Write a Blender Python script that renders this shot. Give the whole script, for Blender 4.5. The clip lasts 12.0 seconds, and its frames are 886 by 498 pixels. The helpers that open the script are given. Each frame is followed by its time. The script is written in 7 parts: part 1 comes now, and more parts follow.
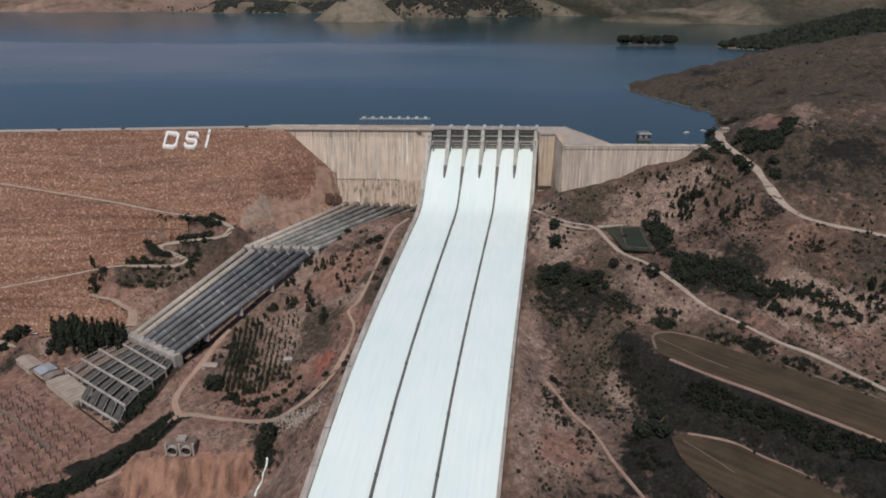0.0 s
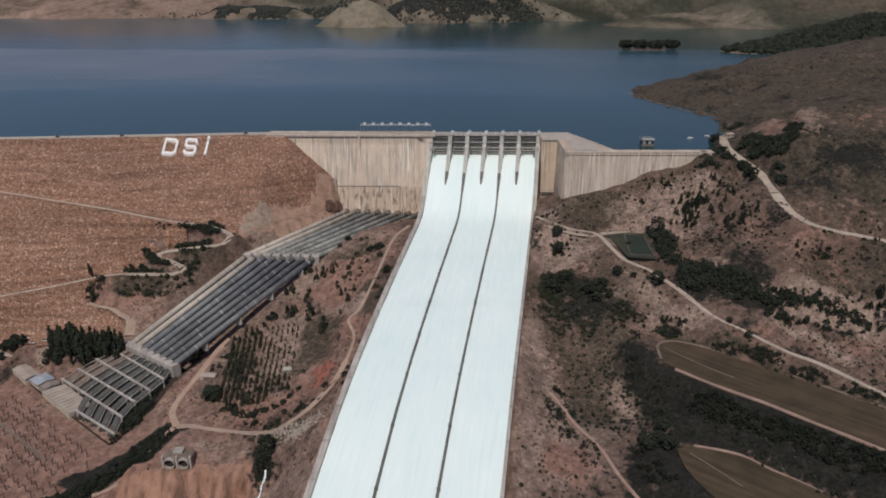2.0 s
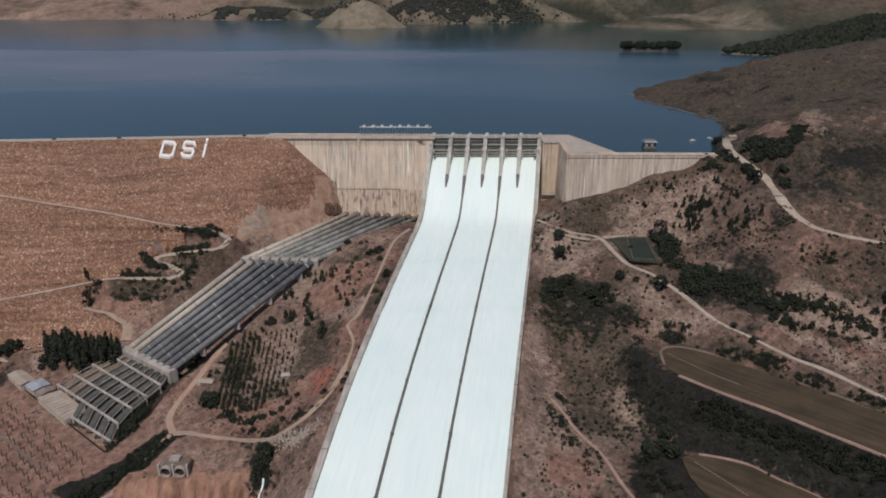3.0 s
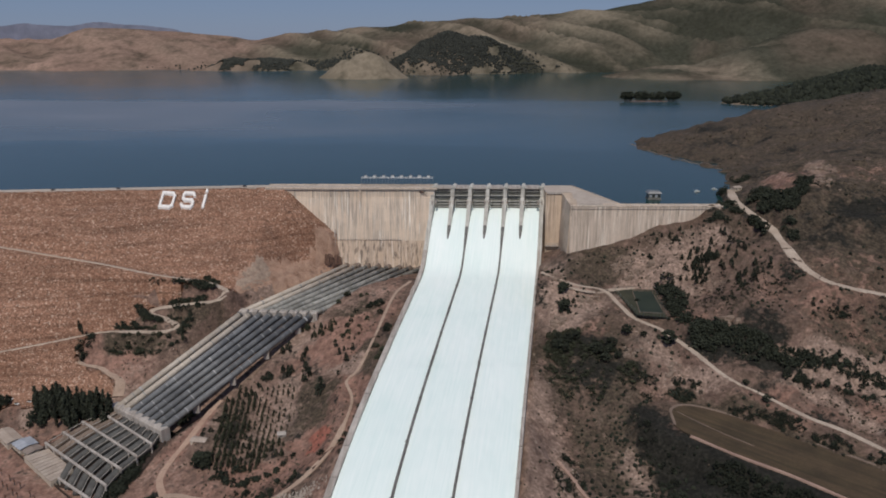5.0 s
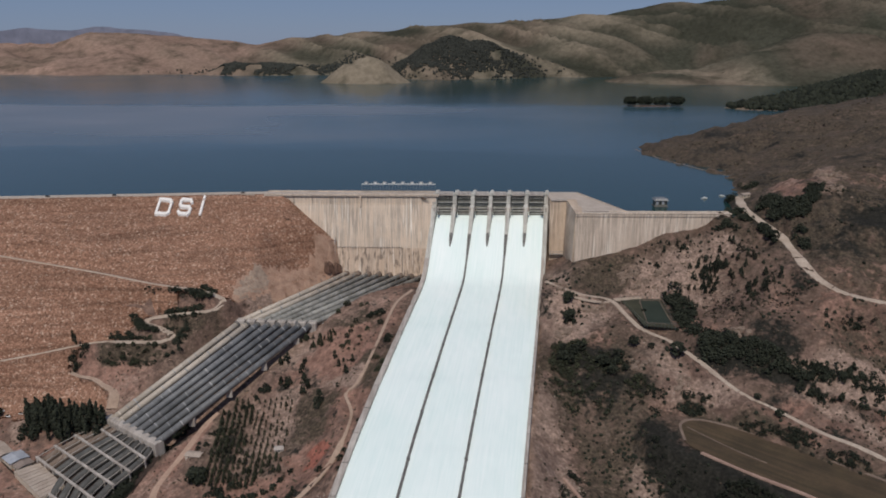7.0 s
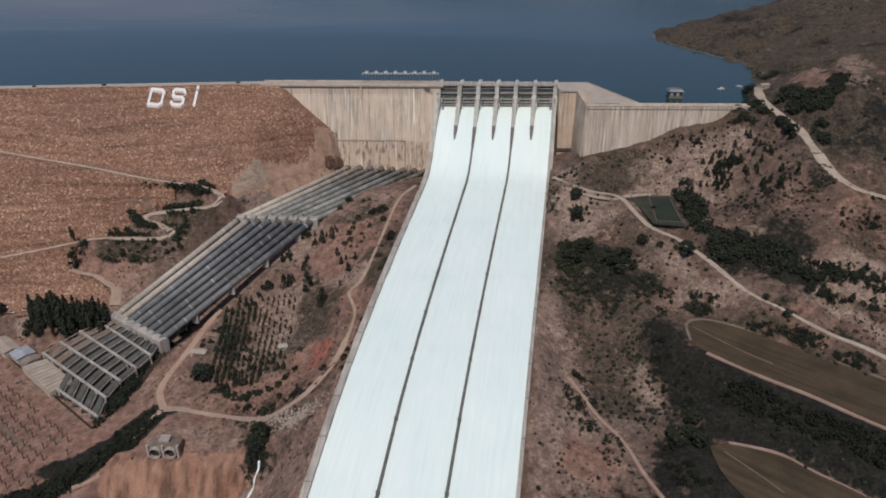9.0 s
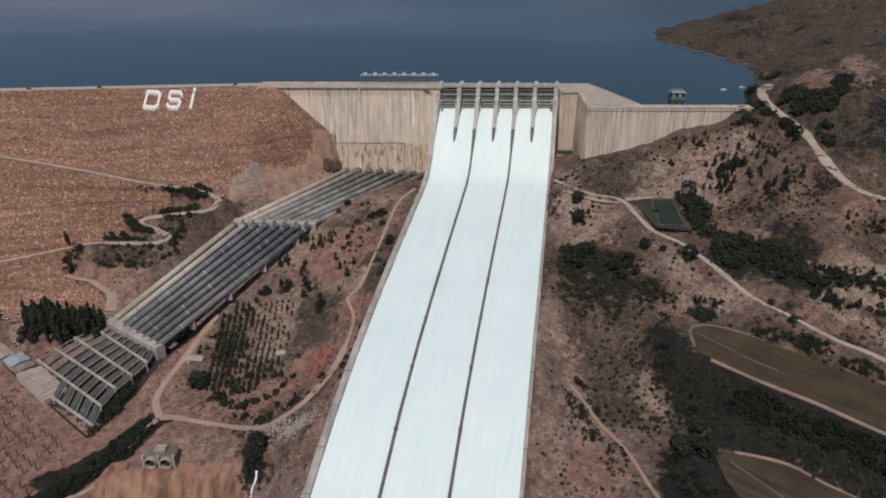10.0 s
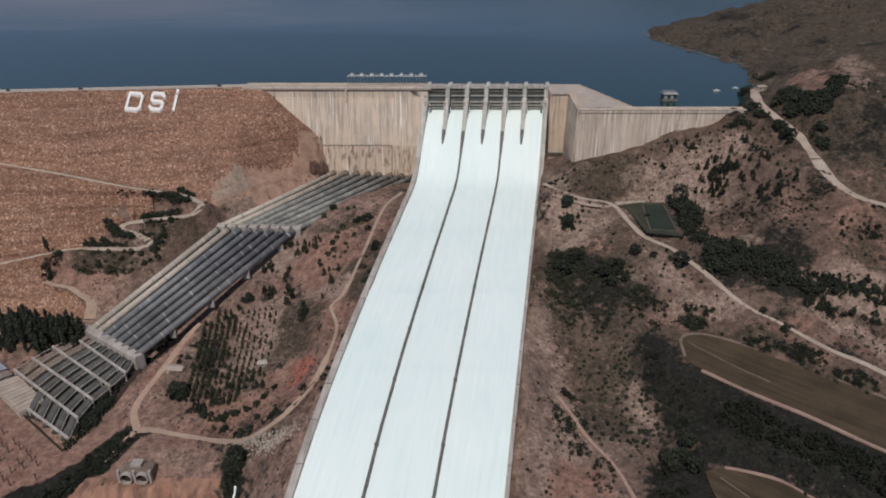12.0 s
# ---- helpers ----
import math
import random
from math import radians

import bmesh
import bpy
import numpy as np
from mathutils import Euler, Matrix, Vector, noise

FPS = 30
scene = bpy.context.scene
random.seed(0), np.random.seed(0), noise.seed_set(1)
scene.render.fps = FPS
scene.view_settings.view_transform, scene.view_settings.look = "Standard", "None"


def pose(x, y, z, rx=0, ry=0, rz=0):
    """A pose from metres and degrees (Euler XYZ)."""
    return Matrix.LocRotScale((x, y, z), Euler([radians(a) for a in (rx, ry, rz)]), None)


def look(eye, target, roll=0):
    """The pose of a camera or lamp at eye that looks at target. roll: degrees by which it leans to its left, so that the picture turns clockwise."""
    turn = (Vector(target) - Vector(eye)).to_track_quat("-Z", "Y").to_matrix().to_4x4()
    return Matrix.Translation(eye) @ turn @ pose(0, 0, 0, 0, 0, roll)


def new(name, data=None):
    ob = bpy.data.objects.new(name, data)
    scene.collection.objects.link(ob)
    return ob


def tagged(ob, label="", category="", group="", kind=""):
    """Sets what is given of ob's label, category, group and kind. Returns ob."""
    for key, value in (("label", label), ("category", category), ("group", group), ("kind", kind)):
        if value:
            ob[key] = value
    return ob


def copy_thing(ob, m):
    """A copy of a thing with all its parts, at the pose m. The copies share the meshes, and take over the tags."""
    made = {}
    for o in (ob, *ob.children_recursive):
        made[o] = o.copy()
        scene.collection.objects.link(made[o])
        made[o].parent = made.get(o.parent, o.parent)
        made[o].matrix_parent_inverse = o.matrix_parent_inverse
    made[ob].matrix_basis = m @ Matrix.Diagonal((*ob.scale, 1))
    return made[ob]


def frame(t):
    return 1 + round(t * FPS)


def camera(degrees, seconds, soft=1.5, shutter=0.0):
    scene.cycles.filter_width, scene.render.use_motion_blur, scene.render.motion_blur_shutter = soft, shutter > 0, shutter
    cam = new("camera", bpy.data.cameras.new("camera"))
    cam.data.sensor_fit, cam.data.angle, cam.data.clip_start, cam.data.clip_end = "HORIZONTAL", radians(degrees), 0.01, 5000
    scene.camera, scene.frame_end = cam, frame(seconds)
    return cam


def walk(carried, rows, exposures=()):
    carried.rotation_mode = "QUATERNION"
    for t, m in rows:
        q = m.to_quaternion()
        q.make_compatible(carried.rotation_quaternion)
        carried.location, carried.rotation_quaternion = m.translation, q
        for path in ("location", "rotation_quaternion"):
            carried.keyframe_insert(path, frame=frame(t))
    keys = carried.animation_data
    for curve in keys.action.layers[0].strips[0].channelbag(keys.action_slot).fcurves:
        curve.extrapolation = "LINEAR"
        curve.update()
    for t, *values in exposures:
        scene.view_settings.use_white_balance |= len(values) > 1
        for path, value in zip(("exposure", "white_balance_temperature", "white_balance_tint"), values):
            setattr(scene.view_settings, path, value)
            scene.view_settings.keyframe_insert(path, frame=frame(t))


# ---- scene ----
cam = camera(63.0, 12.0, soft=1.9)
# seconds, eye, a point that it looks at, roll
PATH = [
    (0, (0.47, 6.739, 163.641), (0.461, 8.611, 162.935), 0.2),
    (0.5, (1.3, 7.718, 163.335), (1.287, 9.591, 162.633), 0.0),
    (1, (1.562, 9.557, 163.148), (1.547, 11.431, 162.451), 0.0),
    (1.5, (1.573, 12.022, 163.095), (1.557, 13.898, 162.4), 0.0),
    (2, (1.48, 15.318, 163.109), (1.464, 17.194, 162.416), 0.0),
    (2.5, (0.995, 19.39, 163.014), (0.98, 21.267, 162.322), -0.0),
    (4.5, (1.248, 33.707, 164.059), (1.227, 35.596, 163.401), -0.0),
    (5, (0.766, 37.288, 163.86), (0.745, 39.206, 163.292), -0.0),
    (5.5, (0.614, 40.391, 163.482), (0.591, 42.315, 162.937), 0.0),
    (6, (0.381, 44.258, 163.267), (0.358, 46.182, 162.724), -0.0),
    (6.5, (0.297, 48.515, 163.1), (0.271, 50.44, 162.556), 0.0),
    (6.7, (0.282, 50.45, 163.063), (0.257, 52.374, 162.519), 0.0),
    (8.3, (-1.016, 64.932, 162.746), (-1.046, 66.766, 161.95), 0.1),
    (8.5, (-0.938, 66.957, 162.932), (-0.968, 68.774, 162.097), -0.0),
    (9, (-0.853, 71.811, 163.716), (-0.886, 73.624, 162.871), 0.0),
    (9.5, (-1.5, 76.211, 164.233), (-1.533, 78.023, 163.386), -0.0),
    (10, (-1.555, 80.971, 164.557), (-1.586, 82.782, 163.709), -0.1),
    (10.5, (-0.769, 84.672, 164.932), (-0.796, 86.482, 164.083), -0.1),
    (11, (0.891, 88.863, 165.515), (0.866, 90.672, 164.663), -0.0),
    (11.5, (3.358, 92.475, 165.98), (3.334, 94.283, 165.125), -0.1),
    (12, (6.741, 95.508, 166.244), (6.718, 97.315, 165.387), -0.1),
]
walk(cam, [(t, look(eye, target, roll)) for t, eye, target, roll in PATH])

# ---- light ----
world = bpy.data.worlds.new("sky")
scene.world = world
world.use_nodes = True
wn, wl = world.node_tree.nodes, world.node_tree.links
wn.clear()
sky = wn.new("ShaderNodeTexSky")
sky.sky_type, sky.sun_disc = "NISHITA", False
SUN_AZIMUTH, SUN_HEIGHT = 189.0, 55.0     # degrees clockwise from +y, and above the horizon
sky.sun_elevation, sky.sun_rotation = radians(SUN_HEIGHT), radians(SUN_AZIMUTH)
sky.altitude, sky.air_density, sky.dust_density, sky.ozone_density = 850, 1.0, 0.2, 3.0
back = wn.new("ShaderNodeBackground")
back.inputs["Strength"].default_value = 0.075
out = wn.new("ShaderNodeOutputWorld")
tint = wn.new("ShaderNodeMix")
tint.data_type, tint.blend_type = "RGBA", "MULTIPLY"
tint.inputs[0].default_value, tint.inputs[7].default_value = 1.0, (0.68, 0.75, 0.96, 1)
wl.new(sky.outputs[0], tint.inputs[6])
haze = wn.new("ShaderNodeMix")
haze.data_type = "RGBA"
haze.inputs[0].default_value, haze.inputs[7].default_value = 0.7, (2.9, 3.95, 6.4, 1)
wl.new(tint.outputs[2], haze.inputs[6])
wl.new(haze.outputs[2], back.inputs[0])
wl.new(back.outputs[0], out.inputs[0])

sun = new("sun", bpy.data.lights.new("sun", "SUN"))
sun.data.energy, sun.data.angle, sun.data.color = 3.7, radians(0.6), (1.0, 0.93, 0.84)
sun_way = Vector((math.sin(radians(SUN_AZIMUTH)) * math.cos(radians(SUN_HEIGHT)), math.cos(radians(SUN_AZIMUTH)) * math.cos(radians(SUN_HEIGHT)), math.sin(radians(SUN_HEIGHT))))
sun.matrix_world = look(Vector((0, 500, 0)) + sun_way * 900, (0, 500, 0))
scene.view_settings.exposure = -0.45


# ---- materials ----
def shader(name):
    m = bpy.data.materials.new(name)
    m.use_nodes = True
    n, l = m.node_tree.nodes, m.node_tree.links
    return m, n, l, n["Principled BSDF"]


def noise_at(n, l, scale, detail=4.0, stretch=(1, 1, 1), turn=0.0):
    geo = n.new("ShaderNodeNewGeometry")
    mp = n.new("ShaderNodeMapping")
    mp.inputs["Scale"].default_value = [scale * s for s in stretch]
    if turn:
        mp.vector_type = "TEXTURE"
        mp.inputs["Scale"].default_value = [1 / (scale * s) for s in stretch]
        mp.inputs["Rotation"].default_value = (0, 0, radians(turn))
    l.new(geo.outputs["Position"], mp.inputs["Vector"])
    t = n.new("ShaderNodeTexNoise")
    t.inputs["Scale"].default_value, t.inputs["Detail"].default_value, t.inputs["Roughness"].default_value = 1.0, detail, 0.6
    l.new(mp.outputs[0], t.inputs["Vector"])
    return t.outputs["Fac"]


def ramp(n, l, fac, stops):
    r = n.new("ShaderNodeValToRGB")
    e = r.color_ramp.elements
    while len(e) < len(stops):
        e.new(0.5)
    for k, (at, c) in enumerate(stops):
        e[k].position, e[k].color = at, (*c, 1) if len(c) == 3 else c
    l.new(fac, r.inputs[0])
    return r.outputs[0]


def grey(v):
    return (v, v, v)


def mix(n, l, kind, fac, a, b):
    m = n.new("ShaderNodeMix")
    m.data_type, m.blend_type = "RGBA", kind
    for sock, v in ((m.inputs[0], fac), (m.inputs[6], a), (m.inputs[7], b)):
        if isinstance(v, (int, float)):
            sock.default_value = v
        elif isinstance(v, tuple):
            sock.default_value = (*v, 1)
        else:
            l.new(v, sock)
    return m.outputs[2]


def bumped(n, l, bsdf, height, strength, distance):
    b = n.new("ShaderNodeBump")
    b.inputs["Strength"].default_value, b.inputs["Distance"].default_value = strength, distance
    l.new(height, b.inputs["Height"])
    l.new(b.outputs[0], bsdf.inputs["Normal"])


def surface(name, dark, light, scale=0.2, fine=2.0, roughness=0.85, metal=0.0, bump=0.3, depth=0.1, streak=0.0, vary=0.0, stain=(0.5, 0.45, 0.4)):
    """A worn surface: a large-scale change of colour, fine grain, and streaks that run down it."""
    m, n, l, b = shader(name)
    col = ramp(n, l, noise_at(n, l, scale), [(0.3, dark), (0.7, light)])
    f = noise_at(n, l, fine, 3)
    col = mix(n, l, "MULTIPLY", 0.6, col, ramp(n, l, f, [(0.3, grey(0.62)), (0.7, grey(1.15))]))
    if streak:
        s = noise_at(n, l, 0.5, 4, (1, 0.04, 0.03))
        col = mix(n, l, "MULTIPLY", streak, col, ramp(n, l, s, [(0.36, stain), (0.54, (1, 1, 1)), (0.66, (1.16, 1.16, 1.16))]))
        s = noise_at(n, l, 0.16, 2, (1, 0.1, 0.1))
        col = mix(n, l, "MULTIPLY", streak * 0.6, col, ramp(n, l, s, [(0.35, stain), (0.6, (1.05, 1.05, 1.05))]))
    if vary:
        o = n.new("ShaderNodeObjectInfo")
        col = mix(n, l, "MULTIPLY", 1.0, col, ramp(n, l, o.outputs["Random"], [(0, grey(1 - vary)), (1, grey(1 + vary * 0.6))]))
    l.new(col, b.inputs["Base Color"])
    b.inputs["Roughness"].default_value, b.inputs["Metallic"].default_value = roughness, metal
    bumped(n, l, b, f, bump, depth)
    return m


def leafy(name, dark, light):
    """Foliage that differs from clump to clump and from plant to plant."""
    m, n, l, b = shader(name)
    g = n.new("ShaderNodeNewGeometry")
    col = ramp(n, l, g.outputs["Random Per Island"], [(0, dark), (1, light)])
    o = n.new("ShaderNodeObjectInfo")
    col = mix(n, l, "MULTIPLY", 1.0, col, ramp(n, l, o.outputs["Random"], [(0, grey(0.65)), (1, grey(1.3))]))
    l.new(col, b.inputs["Base Color"])
    b.inputs["Roughness"].default_value = 0.85
    b.inputs["Specular IOR Level"].default_value = 0.15
    return m


CONCRETE = surface("pale_concrete", (0.65, 0.525, 0.42), (0.77, 0.65, 0.535), 0.04, 1.2, 0.9, streak=0.9, vary=0.03, stain=(0.67, 0.645, 0.62))

def dam_face(name, dark, light, white, stain, dash=0.0):
    """Old mass concrete with long dark runs, cream lime runs and, low down, rows of short damp dashes."""
    m, n, l, b = shader(name)
    col = ramp(n, l, noise_at(n, l, 0.03, 4), [(0.3, dark), (0.7, light)])
    col = mix(n, l, "MULTIPLY", 0.6, col, ramp(n, l, noise_at(n, l, 0.9, 4), [(0.3, grey(0.8)), (0.7, grey(1.1))]))
    where = ramp(n, l, noise_at(n, l, 0.035, 2, (1, 0.3, 1.2)), [(0.36, grey(0.15)), (0.6, grey(1))])
    for scale, low, high in ((0.42, 0.55, 0.40), (0.95, 0.52, 0.37)):
        run = ramp(n, l, noise_at(n, l, scale, 3, (1, 0.03, 0.045)), [(high, grey(1)), (low, grey(0))])
        col = mix(n, l, "MIX", mix(n, l, "MULTIPLY", 1.0, run, where), col, stain)
    lime = ramp(n, l, noise_at(n, l, 0.55, 3, (1, 0.03, 0.035), 3), [(0.55, grey(0)), (0.68, grey(0.95))])
    col = mix(n, l, "MIX", mix(n, l, "MULTIPLY", 1.0, lime, where), col, white)
    if dash:
        damp = ramp(n, l, noise_at(n, l, 0.34, 3, (1, 0.2, 0.22)), [(0.37, grey(dash)), (0.48, grey(0))])
        col = mix(n, l, "MIX", damp, col, (0.16, 0.125, 0.10))
    lift = n.new("ShaderNodeTexWave")
    lift.bands_direction, lift.wave_profile = "Z", "SAW"
    lift.inputs["Scale"].default_value, lift.inputs["Distortion"].default_value = 0.13, 0.4
    g = n.new("ShaderNodeNewGeometry")
    l.new(g.outputs["Position"], lift.inputs["Vector"])
    col = mix(n, l, "MULTIPLY", 0.55, col, ramp(n, l, lift.outputs["Fac"], [(0.0, grey(0.72)), (0.08, grey(1.0))]))
    l.new(col, b.inputs["Base Color"])
    b.inputs["Roughness"].default_value = 0.92
    bumped(n, l, b, noise_at(n, l, 1.2, 4), 0.3, 0.15)
    return m


DAM_UPPER = dam_face("streaked_dam_concrete", (0.60, 0.475, 0.365), (0.72, 0.59, 0.47), (0.88, 0.82, 0.73), (0.37, 0.315, 0.265))
DAM_LOWER = dam_face("damp_stained_dam_concrete", (0.54, 0.405, 0.30), (0.68, 0.535, 0.415), (0.85, 0.78, 0.68), (0.36, 0.28, 0.22), 0.85)
DAM_PLAIN = dam_face("plain_dam_concrete", (0.66, 0.54, 0.435), (0.76, 0.645, 0.53), (0.80, 0.72, 0.62), (0.52, 0.43, 0.35))
WING = dam_face("wing_wall_concrete", (0.55, 0.445, 0.36), (0.68, 0.565, 0.465), (0.80, 0.72, 0.62), (0.40, 0.33, 0.27))
OCHRE = dam_face("ochre_brown_concrete", (0.48, 0.365, 0.27), (0.60, 0.475, 0.365), (0.68, 0.56, 0.45), (0.34, 0.26, 0.20))
CONCRETE_GREY = surface("grey_concrete", (0.38, 0.335, 0.30), (0.52, 0.47, 0.425), 0.1, 1.5, 0.9, streak=0.5, stain=(0.5, 0.47, 0.44))
PIER = surface("pale_pier_concrete", (0.42, 0.405, 0.37), (0.60, 0.58, 0.535), 0.1, 1.5, 0.9, streak=0.5, stain=(0.55, 0.53, 0.49))
# wet edges, joints and sleeves, and the painted shade under the bridge
CONCRETE_DARK = surface("damp_and_shaded_concrete", (0.10, 0.095, 0.09), (0.17, 0.16, 0.15), 0.15, 1.5, 0.8)
DECK = surface("crest_paving", (0.40, 0.335, 0.28), (0.51, 0.435, 0.37), 0.08, 1.0, 0.9)
STEEL_PALE = surface("pale_painted_pipe", (0.40, 0.345, 0.285), (0.55, 0.48, 0.405), 0.08, 0.8, 0.55, vary=0.12, bump=0.1)
STEEL_MOSSY = surface("weathered_grey_pipe", (0.115, 0.113, 0.102), (0.36, 0.35, 0.32), 0.1, 0.6, 0.6, vary=0.3, bump=0.15)
STEEL_DARK = surface("dark_grey_pipe_paint", (0.105, 0.108, 0.112), (0.215, 0.217, 0.220), 0.06, 0.7, 0.55, vary=0.25, bump=0.1)
STEEL_RING = surface("pale_ring_paint", (0.15, 0.15, 0.155), (0.34, 0.34, 0.335), 0.3, 2, 0.5)
# sun highlights on some collars, put in as a lighter colour
COLLAR_GLINT = surface("collar_highlight_paint", (0.30, 0.30, 0.30), (0.48, 0.475, 0.46), 0.5, 2, 0.55)
GATE_STEEL = surface("weathered_gate_steel", (0.34, 0.335, 0.31), (0.46, 0.45, 0.42), 0.2, 1.5, 0.5, metal=0.0, streak=0.4)
# pit pipes, darkened for the pit's shade; insulator posts use it too
PIT_PIPE = surface("dark_steel_with_pit_shade", (0.05, 0.048, 0.045), (0.12, 0.116, 0.108), 0.15, 1.2, 0.8)
OLD_STONE = surface("weathered_brown_stone", (0.16, 0.12, 0.095), (0.26, 0.20, 0.16), 0.2, 1.2, 0.95, streak=0.5)
GATE_DARK = surface("dark_gate_steel", (0.15, 0.148, 0.125), (0.235, 0.23, 0.195), 0.2, 1.5, 0.6)
WHITE = surface("white_paint", (0.70, 0.69, 0.66), (0.82, 0.81, 0.78), 0.3, 1.5, 0.6)
LETTER = surface("whitewashed_stone", (0.78, 0.74, 0.70), (0.90, 0.87, 0.84), 0.7, 2.5, 0.8, bump=0.3, depth=0.2)
ROAD = surface("pale_dirt_road", (0.36, 0.28, 0.22), (0.50, 0.41, 0.33), 0.06, 0.5, 0.95, bump=0.4)
TRACK = surface("reddish_dirt_track", (0.36, 0.23, 0.17), (0.46, 0.32, 0.24), 0.05, 0.6, 0.95, bump=0.4)
TAN_TRACK = surface("tan_dirt_track", (0.33, 0.235, 0.175), (0.44, 0.325, 0.25), 0.05, 0.6, 0.95, bump=0.4)
SLATS = surface("bleached_slat_roof", (0.36, 0.29, 0.235), (0.48, 0.40, 0.335), 0.1, 1.0, 0.85, vary=0.12)
BARK = surface("bark", (0.07, 0.05, 0.035), (0.13, 0.10, 0.075), 0.6, 3, 0.95)
LEAF_DARK = leafy("dark_conifer_leaf", (0.015, 0.018, 0.013), (0.040, 0.045, 0.031))
LEAF_MID = leafy("olive_leaf", (0.022, 0.025, 0.016), (0.055, 0.058, 0.036))
# far foliage: the distance haze is put into this lighter colour
LEAF_HAZED = leafy("haze_lightened_leaf", (0.032, 0.035, 0.030), (0.066, 0.068, 0.057))
LEAF_DRY = leafy("dry_scrub_leaf", (0.034, 0.028, 0.021), (0.090, 0.071, 0.052))
ROOF = surface("faded_roof_sheet", (0.34, 0.27, 0.22), (0.46, 0.38, 0.32), 0.1, 1.0, 0.8)
ROOF_BLUE = surface("blue_grey_roof_sheet", (0.26, 0.285, 0.335), (0.46, 0.475, 0.51), 0.15, 1.0, 0.6)
ROOF_BROWN = surface("old_brown_roof_sheet", (0.20, 0.155, 0.13), (0.31, 0.25, 0.215), 0.2, 1.0, 0.8)
PLASTER = surface("cream_plaster", (0.45, 0.38, 0.30), (0.60, 0.52, 0.43), 0.2, 2.0, 0.9)
GLASS_DARK = surface("dark_window", (0.02, 0.025, 0.03), (0.04, 0.045, 0.05), 0.5, 1, 0.15)
GALV = surface("galvanised_steel", (0.20, 0.20, 0.20), (0.34, 0.34, 0.33), 0.6, 3, 0.45, metal=0.5)
CERAMIC = surface("brown_insulator", (0.10, 0.05, 0.035), (0.16, 0.09, 0.06), 1, 3, 0.35)
FENCE_PALE = surface("grey_green_fence", (0.07, 0.09, 0.08), (0.13, 0.15, 0.14), 1, 3, 0.6)
TURF = surface("worn_green_turf", (0.026, 0.029, 0.016), (0.050, 0.048, 0.028), 0.08, 0.6, 0.95, bump=0.2)
EARTH_EDGE = surface("trodden_earth_edge", (0.15, 0.105, 0.080), (0.24, 0.175, 0.135), 0.08, 0.6, 0.95)
FIELD_BANK = surface("bare_pink_bank", (0.30, 0.19, 0.15), (0.40, 0.27, 0.21), 0.06, 0.5, 0.95)
# painted shade of pit floor and tunnels; also tyres, car cabins, yard wall
DARK_BROWN = surface("hollow_shade_and_dark_brown", (0.025, 0.016, 0.012), (0.05, 0.03, 0.022), 0.5, 2, 0.9)
RUST = surface("rusty_machine_paint", (0.12, 0.06, 0.035), (0.24, 0.13, 0.08), 0.8, 3, 0.7)


